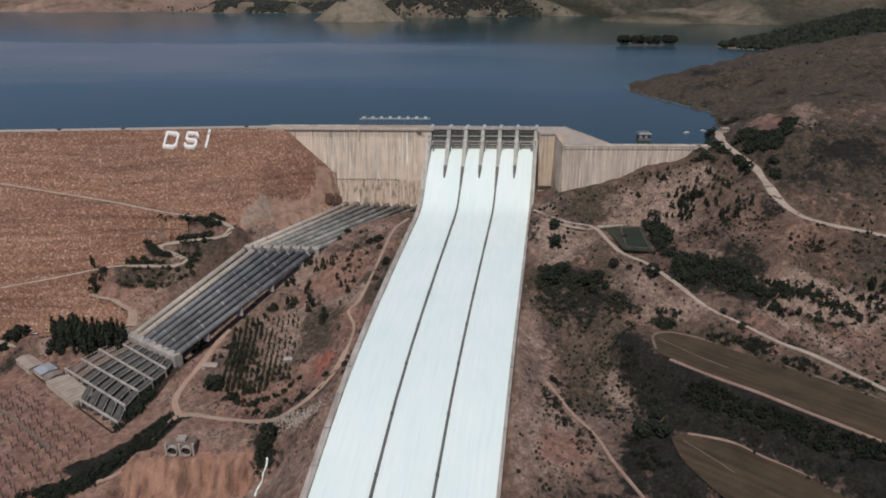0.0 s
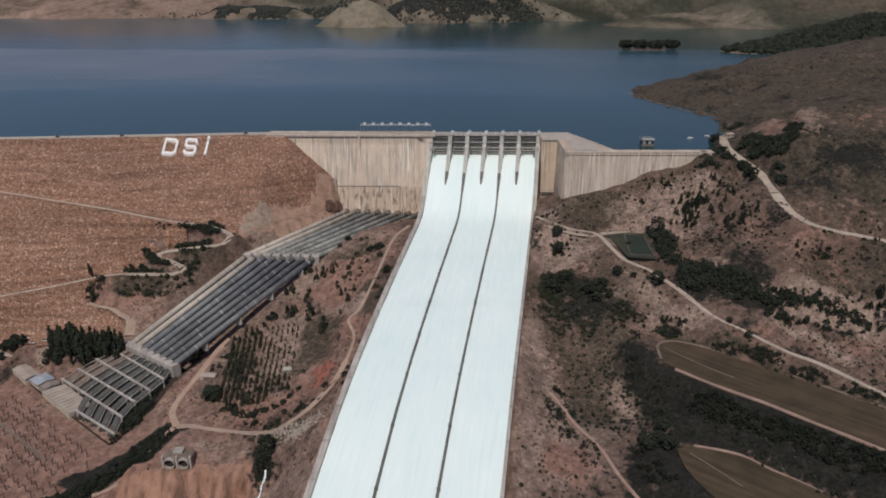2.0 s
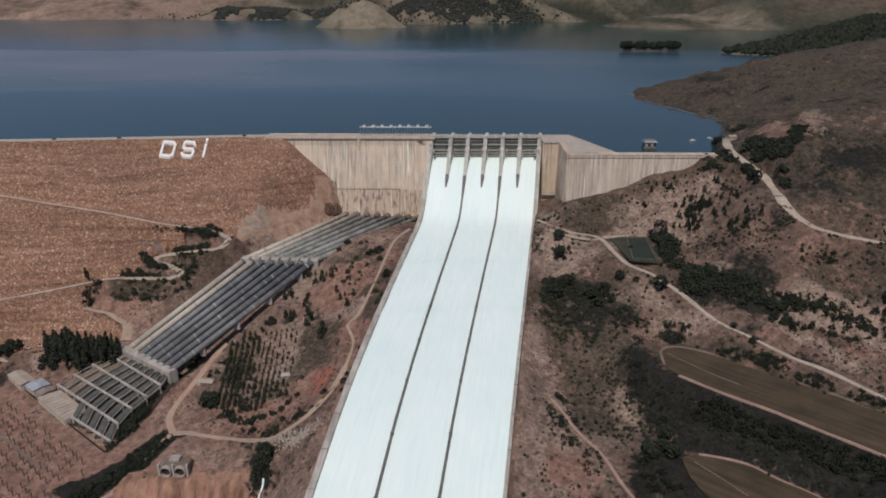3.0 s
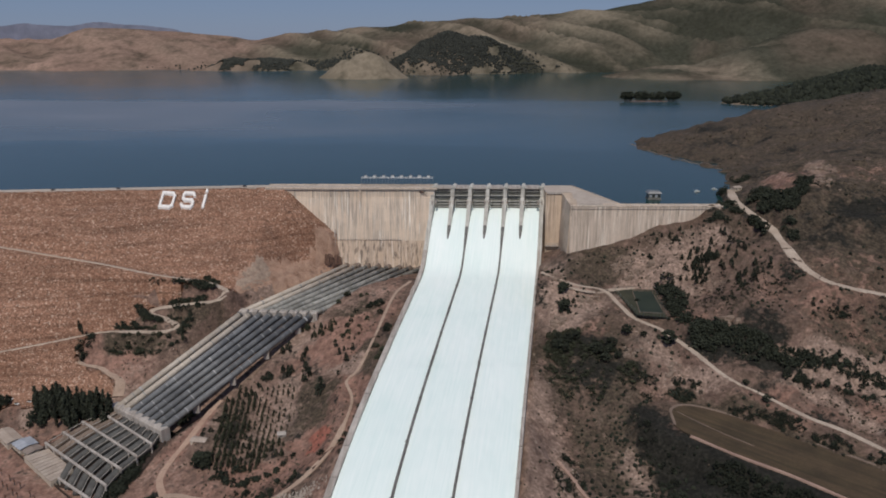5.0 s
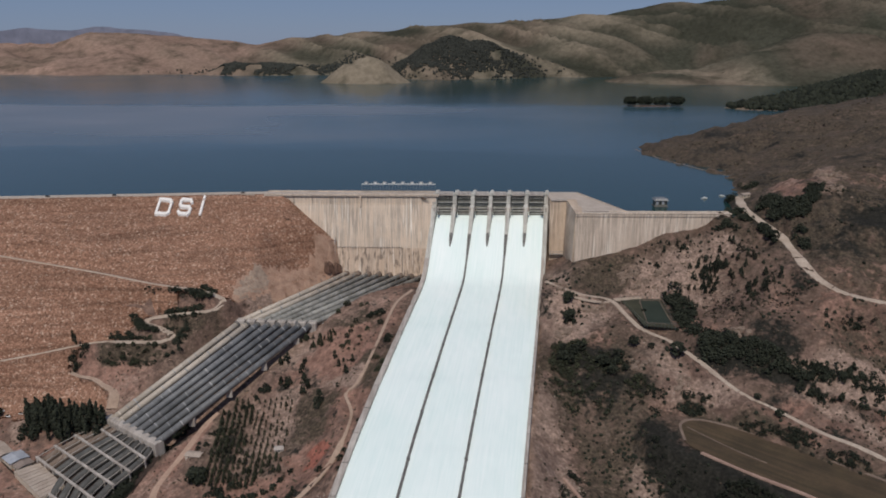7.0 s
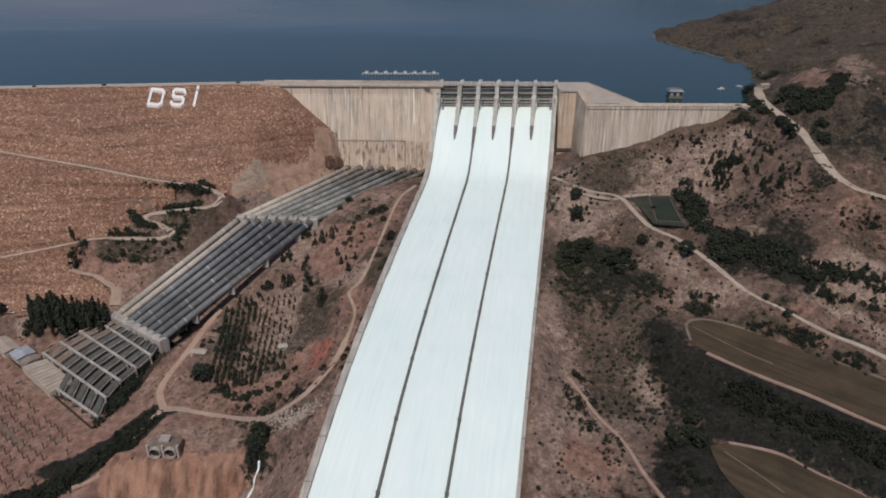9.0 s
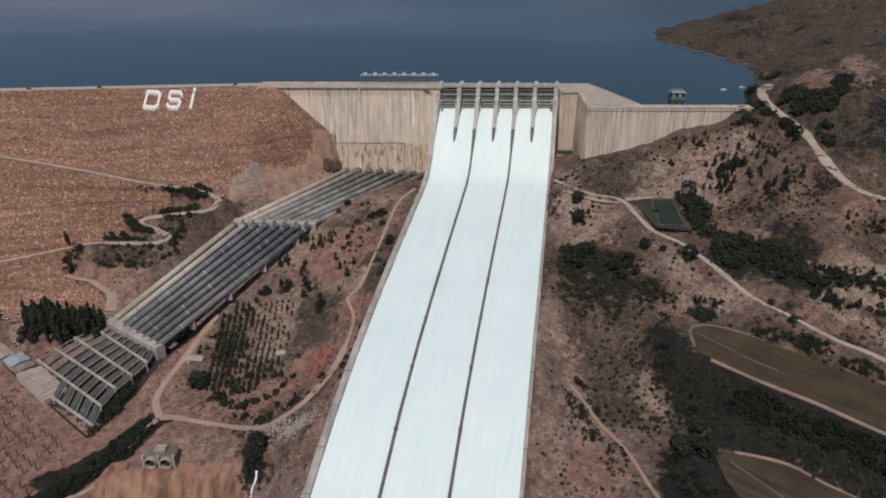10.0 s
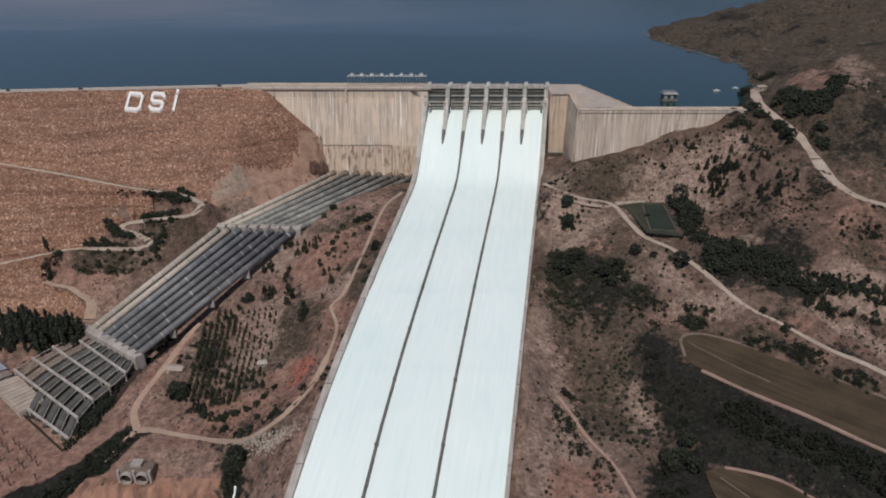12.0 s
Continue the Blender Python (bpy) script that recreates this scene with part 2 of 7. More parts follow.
def ground_material():
    """Dry stony earth; a vertex map says where it is grassy, red or pale and rocky."""
    m, n, l, b = shader("dry_stony_earth")
    big, mid, fine, clumps = noise_at(n, l, 0.012, 5), noise_at(n, l, 0.06, 3), noise_at(n, l, 0.5, 4), noise_at(n, l, 0.2, 4)
    col = ramp(n, l, big, [(0.3, (0.134, 0.088, 0.070)), (0.7, (0.232, 0.153, 0.120))])
    a = n.new("ShaderNodeVertexColor")
    a.layer_name = "soil"
    s = n.new("ShaderNodeSeparateColor")
    l.new(a.outputs["Color"], s.inputs[0])

    def edge(out, width=0.35):
        add = n.new("ShaderNodeMath")
        add.operation = "ADD"
        l.new(out, add.inputs[0])
        sh = n.new("ShaderNodeMapRange")
        sh.inputs[1].default_value, sh.inputs[2].default_value, sh.inputs[3].default_value, sh.inputs[4].default_value = 0.25, 0.75, -0.4, 0.4
        l.new(mid, sh.inputs[0])
        l.new(sh.outputs[0], add.inputs[1])
        grit = n.new("ShaderNodeMapRange")
        grit.inputs[1].default_value, grit.inputs[2].default_value, grit.inputs[3].default_value, grit.inputs[4].default_value = 0.25, 0.75, -0.45, 0.45
        l.new(clumps, grit.inputs[0])
        more = n.new("ShaderNodeMath")
        more.operation = "ADD"
        l.new(add.outputs[0], more.inputs[0])
        l.new(grit.outputs[0], more.inputs[1])
        add = more
        cut = n.new("ShaderNodeMapRange")
        cut.inputs[1].default_value, cut.inputs[2].default_value = 0.5 - width, 0.5 + width
        l.new(add.outputs[0], cut.inputs[0])
        return cut.outputs[0]
    col = mix(n, l, "MIX", edge(s.outputs[0]), col, ramp(n, l, fine, [(0.3, (0.056, 0.044, 0.032)), (0.7, (0.108, 0.082, 0.058))]))
    col = mix(n, l, "MIX", edge(s.outputs[1], 0.25), col, ramp(n, l, mid, [(0.3, (0.228, 0.131, 0.099)), (0.7, (0.338, 0.197, 0.151))]))
    col = mix(n, l, "MIX", edge(s.outputs[2]), col, ramp(n, l, fine, [(0.3, (0.245, 0.170, 0.135)), (0.68, (0.375, 0.270, 0.215))]))
    vivid = n.new("ShaderNodeMapRange")
    vivid.inputs[1].default_value, vivid.inputs[2].default_value = 1.15, 1.5
    l.new(s.outputs[1], vivid.inputs[0])
    col = mix(n, l, "MIX", vivid.outputs[0], col, ramp(n, l, mid, [(0.3, (0.30, 0.125, 0.090)), (0.7, (0.40, 0.150, 0.110))]))
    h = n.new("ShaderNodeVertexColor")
    h.layer_name = "dark_cover"
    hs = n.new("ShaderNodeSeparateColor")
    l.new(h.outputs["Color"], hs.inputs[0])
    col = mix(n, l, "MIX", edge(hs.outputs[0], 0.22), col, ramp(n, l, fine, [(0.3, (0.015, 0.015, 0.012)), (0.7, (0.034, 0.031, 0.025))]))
    col = mix(n, l, "MULTIPLY", 0.6, col, ramp(n, l, fine, [(0.34, grey(0.66)), (0.64, grey(1.18))]))
    col = mix(n, l, "MULTIPLY", 0.85, col, ramp(n, l, noise_at(n, l, 0.16, 4), [(0.36, grey(0.62)), (0.62, grey(1.16))]))
    v = n.new("ShaderNodeTexVoronoi")
    g = n.new("ShaderNodeNewGeometry")
    v.inputs["Scale"].default_value = 0.35
    l.new(g.outputs["Position"], v.inputs["Vector"])
    l.new(mix(n, l, "MULTIPLY", 0.55, col, ramp(n, l, v.outputs["Distance"], [(0.05, grey(1.18)), (0.6, grey(0.80))])), b.inputs["Base Color"])
    b.inputs["Roughness"].default_value = 0.95
    b.inputs["Specular IOR Level"].default_value = 0.2
    bumped(n, l, b, fine, 0.9, 0.9)
    return m


CUT_EARTH = surface("bare_tan_cut", (0.27, 0.158, 0.108), (0.46, 0.305, 0.222), 0.12, 0.8, 0.95, bump=0.8, depth=0.6)
KNOB = surface("grey_bedrock", (0.24, 0.17, 0.128), (0.43, 0.33, 0.255), 0.2, 1.2, 0.95, bump=0.9, depth=0.6)


def eroded_material():
    """Red earth cliff, washed into upright ribs and clefts; the clefts' shade is in the colour."""
    m, n, l, b = shader("red_eroded_bank")
    col = ramp(n, l, noise_at(n, l, 0.07, 4), [(0.3, (0.25, 0.128, 0.085)), (0.7, (0.38, 0.218, 0.152))])
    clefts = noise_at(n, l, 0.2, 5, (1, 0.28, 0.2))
    # clefts darkened and ribs lightened in colour, as side light would do
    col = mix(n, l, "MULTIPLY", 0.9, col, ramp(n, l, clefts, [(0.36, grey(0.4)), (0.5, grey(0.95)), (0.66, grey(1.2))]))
    col = mix(n, l, "MULTIPLY", 0.6, col, ramp(n, l, noise_at(n, l, 0.7, 4), [(0.3, grey(0.7)), (0.7, grey(1.15))]))
    l.new(col, b.inputs["Base Color"])
    b.inputs["Roughness"].default_value = 0.95
    bumped(n, l, b, clefts, 1.0, 2.0)
    return m


ERODED = eroded_material()


def crop_material():
    """Mown dry field with long stripes along its length."""
    m, n, l, b = shader("dry_grass_field")
    col = ramp(n, l, noise_at(n, l, 0.22, 3, (0.05, 1, 1), -42), [(0.3, (0.044, 0.032, 0.015)), (0.5, (0.069, 0.046, 0.024)), (0.72, (0.098, 0.062, 0.036))])
    col = mix(n, l, "MULTIPLY", 0.8, col, ramp(n, l, noise_at(n, l, 0.05, 4), [(0.3, grey(0.6)), (0.7, grey(1.25))]))
    fine = noise_at(n, l, 0.9, 3)
    col = mix(n, l, "MULTIPLY", 0.5, col, ramp(n, l, fine, [(0.3, grey(0.6)), (0.7, grey(1.2))]))
    l.new(col, b.inputs["Base Color"])
    b.inputs["Roughness"].default_value = 0.95
    bumped(n, l, b, fine, 0.4, 0.3)
    return m


def rockfill_material():
    m, n, l, b = shader("tipped_rockfill")
    g = n.new("ShaderNodeNewGeometry")
    v = n.new("ShaderNodeTexVoronoi")
    v.inputs["Scale"].default_value, v.inputs["Randomness"].default_value = 0.72, 1.0
    l.new(g.outputs["Position"], v.inputs["Vector"])
    sep = n.new("ShaderNodeSeparateColor")
    l.new(v.outputs["Color"], sep.inputs[0])
    col = ramp(n, l, sep.outputs[0], [(0.0, (0.222, 0.122, 0.083)), (0.5, (0.315, 0.178, 0.123)), (0.88, (0.405, 0.247, 0.176)), (1.0, (0.56, 0.415, 0.325))])
    col = mix(n, l, "MULTIPLY", 0.9, col, ramp(n, l, noise_at(n, l, 0.09, 4, (0.12, 0.2, 3.2)), [(0.32, grey(0.62)), (0.5, grey(0.96)), (0.68, grey(1.16))]))
    col = mix(n, l, "MULTIPLY", 0.8, col, ramp(n, l, noise_at(n, l, 0.012, 3, (0.5, 1, 2)), [(0.32, (0.86, 0.80, 0.76)), (0.68, (1.18, 1.15, 1.13))]))
    # shade in the gaps between stones, put into the colour
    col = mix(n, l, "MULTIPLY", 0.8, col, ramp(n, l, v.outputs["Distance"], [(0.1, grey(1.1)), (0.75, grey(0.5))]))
    l.new(col, b.inputs["Base Color"])
    b.inputs["Roughness"].default_value = 0.95
    b.inputs["Specular IOR Level"].default_value = 0.15
    bumped(n, l, b, v.outputs["Distance"], -0.9, 1.0)
    return m


def boulder_material():
    m, n, l, b = shader("tipped_boulders")
    g = n.new("ShaderNodeNewGeometry")
    l.new(ramp(n, l, g.outputs["Random Per Island"], [(0.0, (0.165, 0.092, 0.060)), (0.6, (0.302, 0.170, 0.112)), (0.9, (0.405, 0.253, 0.176)), (1.0, (0.54, 0.42, 0.335))]), b.inputs["Base Color"])
    b.inputs["Roughness"].default_value = 0.95
    return m


def hill_material():
    """Far grassy hills with folds of earth, seen through a little haze; crest light is in the colour."""
    m, n, l, b = shader("far_grassy_hills")
    a = n.new("ShaderNodeVertexColor")
    a.layer_name = "soil"
    sp = n.new("ShaderNodeSeparateColor")
    l.new(a.outputs["Color"], sp.inputs[0])
    col = mix(n, l, "MIX", sp.outputs[2], (0.056, 0.056, 0.042), (0.225, 0.188, 0.140))
    col = mix(n, l, "MIX", sp.outputs[1], col, (0.30, 0.200, 0.158))
    col = mix(n, l, "MULTIPLY", 0.8, col, ramp(n, l, noise_at(n, l, 0.0022, 4), [(0.3, grey(0.7)), (0.65, grey(1.2))]))
    col = mix(n, l, "MIX", ramp(n, l, noise_at(n, l, 0.010, 5), [(0.48, grey(0)), (0.72, grey(0.7))]), col, (0.034, 0.036, 0.025))
    col = mix(n, l, "MULTIPLY", 0.7, col, ramp(n, l, noise_at(n, l, 0.05, 5), [(0.3, grey(0.6)), (0.7, grey(1.2))]))
    l.new(col, b.inputs["Base Color"])
    b.inputs["Roughness"].default_value = 1.0
    b.inputs["Specular IOR Level"].default_value = 0.0
    bumped(n, l, b, noise_at(n, l, 0.012, 5), 0.6, 25)
    return m


def lake_material():
    """Deep blue lake: calm and wind-ruffled lanes across it, their sheen put into the colour."""
    m, n, l, b = shader("lake_water")
    g = n.new("ShaderNodeNewGeometry")
    xyz = n.new("ShaderNodeSeparateXYZ")
    l.new(g.outputs["Position"], xyz.inputs[0])
    wave = n.new("ShaderNodeMapRange")
    wave.inputs[3].default_value, wave.inputs[4].default_value = -230, 230
    l.new(noise_at(n, l, 0.0026, 4, (0.55, 1, 1)), wave.inputs[0])
    add = n.new("ShaderNodeMath")
    add.operation = "ADD"
    l.new(xyz.outputs[1], add.inputs[0])
    l.new(wave.outputs[0], add.inputs[1])
    run = n.new("ShaderNodeMapRange")
    run.inputs[1].default_value, run.inputs[2].default_value = 700, 3900
    l.new(add.outputs[0], run.inputs[0])
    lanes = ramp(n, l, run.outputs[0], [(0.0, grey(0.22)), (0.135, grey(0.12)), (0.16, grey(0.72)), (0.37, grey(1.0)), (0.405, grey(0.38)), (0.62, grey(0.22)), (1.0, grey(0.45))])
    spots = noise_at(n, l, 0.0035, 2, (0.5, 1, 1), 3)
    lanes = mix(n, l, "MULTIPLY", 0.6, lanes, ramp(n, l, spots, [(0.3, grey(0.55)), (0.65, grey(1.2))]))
    # the painted sheen weakens towards the east
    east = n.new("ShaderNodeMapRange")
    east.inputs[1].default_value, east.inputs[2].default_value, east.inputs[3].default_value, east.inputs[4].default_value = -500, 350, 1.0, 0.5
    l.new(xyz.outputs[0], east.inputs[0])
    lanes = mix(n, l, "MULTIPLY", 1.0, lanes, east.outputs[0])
    # brighter lanes get a paler base colour in place of reflected sky
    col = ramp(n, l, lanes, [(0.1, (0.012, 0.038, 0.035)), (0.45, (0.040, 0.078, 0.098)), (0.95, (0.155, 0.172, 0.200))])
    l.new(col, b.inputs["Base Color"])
    l.new(ramp(n, l, lanes, [(0.2, grey(0.14)), (0.9, grey(0.32))]), b.inputs["Roughness"])
    b.inputs["IOR"].default_value = 1.33
    b.inputs["Specular IOR Level"].default_value = 0.36
    bumped(n, l, b, noise_at(n, l, 0.5, 3), 0.12, 0.3)
    return m


def foam_material():
    """White rushing water, drawn out in fine threads along its way."""
    m, n, l, b = shader("white_rushing_water")
    long = noise_at(n, l, 0.7, 4, (1, 0.03, 0.03), -8)
    wide = noise_at(n, l, 0.03, 3, (1, 0.5, 0.5), -8)
    col = ramp(n, l, long, [(0.3, (0.755, 0.848, 0.825)), (0.65, (0.84, 0.905, 0.882))])
    col = mix(n, l, "MULTIPLY", 0.6, col, ramp(n, l, wide, [(0.3, (0.86, 0.935, 0.925)), (0.7, (1, 1, 1))]))
    l.new(col, b.inputs["Base Color"])
    b.inputs["Roughness"].default_value = 0.7
    bumped(n, l, b, long, 0.06, 0.2)
    return m


CROP = crop_material()
GROUND, ROCKFILL, BOULDER, HILLS, LAKE, FOAM = ground_material(), rockfill_material(), boulder_material(), hill_material(), lake_material(), foam_material()


# ---- lie of the land ----
def hash2(i, j, seed):
    """Repeatable random numbers 0..1 for whole-number grid places."""
    v = np.sin(i * 127.1 + j * 311.7 + seed * 74.7) * 43758.5453
    return v - np.floor(v)


def grain(x, y, size, seed=0):
    """Smooth value noise, -1..1, with cells of the given size in metres."""
    u, v = np.asarray(x, float) / size, np.asarray(y, float) / size
    i, j = np.floor(u), np.floor(v)
    a, b = u - i, v - j
    a, b = a * a * (3 - 2 * a), b * b * (3 - 2 * b)
    low = hash2(i, j, seed) * (1 - a) + hash2(i + 1, j, seed) * a
    high = hash2(i, j + 1, seed) * (1 - a) + hash2(i + 1, j + 1, seed) * a
    return 2 * (low * (1 - b) + high * b) - 1


def rough(x, y, size, seed=0, octaves=4):
    return sum(grain(x, y, size / 2 ** k, seed + 7 * k) / 2 ** k for k in range(octaves))


def ridged(x, y, size, seed=0, octaves=3):
    return sum((1 - 2 * np.abs(grain(x, y, size / 2 ** k, seed + 5 * k))) / 2 ** k for k in range(octaves))


# roads and tracks: x, y, z of their middle line, and their width
ROADS = {
    "embankment_road": (7.0, [(-461, 727, -38), (-395, 711, -43), (-332, 696, -48), (-284, 691, -56), (-236, 689, -63), (-219, 686, -67), (-212, 681, -70),
                              (-218, 672, -75), (-236, 672, -78), (-255, 674, -81), (-277, 673, -84), (-279, 668, -87), (-264, 663, -91), (-253, 658, -95), (-261, 651, -98),
                              (-292, 652, -99), (-322, 653, -100), (-370, 640, -106), (-419, 628, -112)]),
    "chute_track": (4.5, [(-38, 706, -67), (-52, 678, -71), (-63, 617, -83), (-73, 570, -95), (-82, 560, -101), (-74, 531, -104), (-80, 488, -111), (-94, 466, -121),
                          (-110, 457, -131), (-131, 459, -143), (-167, 473, -151), (-196, 482, -153), (-205, 482, -154)]),
    "yard_track": (5.0, [(-205, 482, -154), (-215, 502, -153), (-213, 522, -149.5), (-207, 545, -145), (-201, 573, -139.5), (-194, 590, -135)]),
    "valley_road": (5.5, [(86, 683, -50), (115, 669, -57), (142, 667, -62), (150, 639, -65), (158, 614, -68), (176, 600, -72), (184, 585, -74), (195, 566, -78),
                          (210, 538, -85), (231, 522, -91), (253, 496, -95), (273, 478, -97), (301, 438, -100), (340, 380, -104)]),
    "hill_road": (8.5, [(300, 800, 5), (290, 765, 4), (288, 742, 2), (290, 716, -1), (297, 692, -7), (296, 655, -14), (296, 629, -20), (303, 612, -27), (321, 599, -33),
                        (375, 589, -42), (450, 560, -52)]),
    "gully_track": (3.0, [(75, 474, -118), (82, 458, -120), (88, 441, -122), (101, 418, -125), (109, 392, -128), (121, 363, -132), (132, 330, -136)]),
}
# level terraces: middle line and half width
TERRACES = {
    "upper_field": (28, [(168, 508, -103), (185, 492, -103), (211, 465, -103), (234, 442, -103), (258, 420, -103), (315, 372, -103)]),
    "lower_field": (25, [(158, 396, -118), (172, 378, -118), (190, 360, -118), (217, 326, -118)]),
    "sports_pitch": (17, [(171, 663, -64), (172, 640, -64.3), (172, 622, -64.8)]),
}
# spot heights away from the roads
SPOTS_WEST = [
    (-113, 790, -80), (-32, 775, -80), (-126, 670, -91), (-197, 676, -91), (-180, 615, -120), (-230, 610, -123), (-228, 546, -148), (-285, 586, -148),
    (-253, 481, -164), (-327, 548, -164), (-417, 607, -158), (-390, 575, -164), (-340, 500, -165), (-250, 455, -165), (-208, 400, -166), (-320, 400, -166),
    (-420, 450, -166), (-188, 448, -151), (-188, 431, -160), (-150, 446, -155), (-126, 440, -155), (-126, 408, -168), (-165, 585, -133), (-130, 590, -120), (-178, 508, -147),
    (-135, 492, -142), (-103, 515, -125), (-200, 540, -141), (-82, 400, -118), (-73, 470, -101),
]
SPOTS_CHUTE = [
    (-32, 715, -71), (-45, 640, -79), (-53, 590, -84), (-62, 530, -90), (-92, 340, -132), (0, 250, -170),
    (96, 745, -59), (104, 765, -58), (110, 747, -53), (112, 728, -47.5), (84, 700, -62), (78, 640, -74), (70, 580, -86), (64, 535, -90), (55, 470, -98), (44, 400, -113), (32, 320, -137),
    (100, 610, -82), (123, 586, -79), (72, 500, -113), (92, 530, -110), (120, 520, -110), (150, 550, -93), (130, 450, -126), (150, 340, -136), (172, 535, -97),
]
SPOTS_EAST = [
    (122, 721, -40), (134, 721, -36), (150, 721, -33.5), (161, 721, -31.5), (168, 721, -26), (195, 721, -17), (222, 721, -9), (258, 721, 3), (140, 695, -52), (200, 690, -38), (190, 668, -60), (252, 549, -76),
    (325, 521, -82), (354, 543, -66), (250, 640, -40), (230, 600, -57), (260, 580, -48), (360, 640, -10), (430, 700, 15), (330, 720, 20),
]
SPOTS_HILL = [
    (349, 942, 0), (312, 1032, 0), (285, 1165, -1), (400, 1060, 17), (470, 1200, 44), (620, 1230, 66), (760, 1250, 80), (1000, 1260, 92), (470, 950, 28), (600, 900, 50),
    (380, 820, 20), (500, 780, 38), (700, 750, 75), (470, 1350, -4), (760, 1450, -4), (1000, 1480, 0), (600, 600, 10), (900, 700, 90), (700, 400, -40), (500, 350, -80),
    (324, 890, 1), (290, 850, -9), (300, 925, -7), (306, 820, 1), (285, 815, -8), (295, 880, -9), (262, 780, -16), (250, 1000, -18), (240, 1250, -20),
]


def along(points, step):
    """Evenly spaced places on a line through the given points, rounded by a spline."""
    p = np.array(points, float)
    q = np.vstack([2 * p[0] - p[1], p, 2 * p[-1] - p[-2]])
    out = []
    for k in range(1, len(q) - 2):
        n = max(2, int(np.linalg.norm(q[k + 1] - q[k]) / step))
        for s in np.linspace(0, 1, n, endpoint=False):
            out.append(0.5 * (2 * q[k] + (q[k + 1] - q[k - 1]) * s + (2 * q[k - 1] - 5 * q[k] + 4 * q[k + 1] - q[k + 2]) * s * s
                              + (3 * q[k] - q[k - 1] - 3 * q[k + 1] + q[k + 2]) * s ** 3))
    return np.array(out + [p[-1]])


def thin_plate(spots):
    """The smooth sheet through all spot heights."""
    p = np.array(spots, float)
    xy = p[:, :2] / 100
    d2 = ((xy[:, None] - xy[None]) ** 2).sum(2)
    k = 0.5 * d2 * np.log(d2 + 1e-9) + np.eye(len(p)) * 0.012
    flat = np.c_[np.ones(len(p)), xy]
    m = np.block([[k, flat], [flat.T, np.zeros((3, 3))]])
    w = np.linalg.solve(m, np.r_[p[:, 2], 0, 0, 0])

    def sheet(x, y):
        x, y = np.asarray(x, float) / 100, np.asarray(y, float) / 100
        z = w[-3] + w[-2] * x + w[-1] * y
        if np.ndim(x) == 0:
            d = (x - xy[:, 0]) ** 2 + (y - xy[:, 1]) ** 2
            return z + float((w[:-3] * 0.5 * d * np.log(d + 1e-9)).sum())
        for (a, b), c in zip(xy, w):
            d = (x - a) ** 2 + (y - b) ** 2
            z = z + c * 0.5 * d * np.log(d + 1e-9)
        return z
    return sheet


def smooth(a, b, v):
    s = np.clip((np.asarray(v, float) - a) / (b - a), 0, 1)
    return s * s * (3 - 2 * s)


LINES = {name: along(line, 4.0) for name, (_, line) in ROADS.items()}
LEVELS = {name: along(line, 6.0) for name, (_, line) in TERRACES.items()}
near_sheet = thin_plate(SPOTS_WEST + SPOTS_CHUTE + SPOTS_EAST + SPOTS_HILL
                        + [p for _, line in ROADS.values() for p in line[::2]] + [p for _, line in TERRACES.values() for p in line])


def beside(x, y, line):
    """Distance to a line and the line's height there."""
    if np.ndim(x) == 0:
        d = (line[:, 0] - x) ** 2 + (line[:, 1] - y) ** 2
        k = int(np.argmin(d))
        return np.sqrt(d[k]), line[k, 2]
    best, height = np.full(np.shape(x), 1e9), np.zeros(np.shape(x))
    for (px, py, pz) in line:
        d = (x - px) ** 2 + (y - py) ** 2
        closer = d < best
        best, height = np.where(closer, d, best), np.where(closer, pz, height)
    return np.sqrt(best), height


# far hills: middle x, y, half sizes along and across, turn in degrees, height
FAR_HILLS = [
    (-930, 3640, 300, 85, 6, 72), (-345, 3000, 150, 100, 0, 112), (-130, 3330, 170, 110, -40, 80), (-30, 3470, 250, 160, 0, 148), (170, 3510, 240, 160, 6, 150),
    (930, 3100, 300, 240, 20, 58), (1600, 3200, 550, 330, 12, 190), (1330, 1960, 560, 105, 8, 105), (2200, 2700, 500, 500, 0, 240),
]
# the range behind the lake: x, height of its crest, y of its foot
RANGE = [(-5000, 150, 3500), (-2600, 150, 3520), (-2250, 140, 3540), (-2000, 196, 3560), (-1700, 190, 3560), (-1430, 168, 3600), (-1220, 148, 3650), (-1090, 138, 3700), (-920, 164, 3720),
         (-790, 182, 3700), (-300, 224, 3500), (-50, 243, 3440), (600, 275, 3440), (1200, 347, 3500), (1500, 380, 3450), (1900, 425, 3300), (2600, 500, 3100), (5000, 600, 3000)]


def spurs(x, y):
    """Long folds that run down the range towards the lake, -1..1."""
    u = x + 0.75 * (y - 3500) + 90 * grain(x, y, 420, 13)
    a = 1 - 2 * np.abs(grain(u, y * 0.22, 210, 3))
    b = 1 - 2 * np.abs(grain(u * 1.05 + 0.3 * y, y * 0.35, 135, 8))
    return 0.45 * a + 0.7 * b


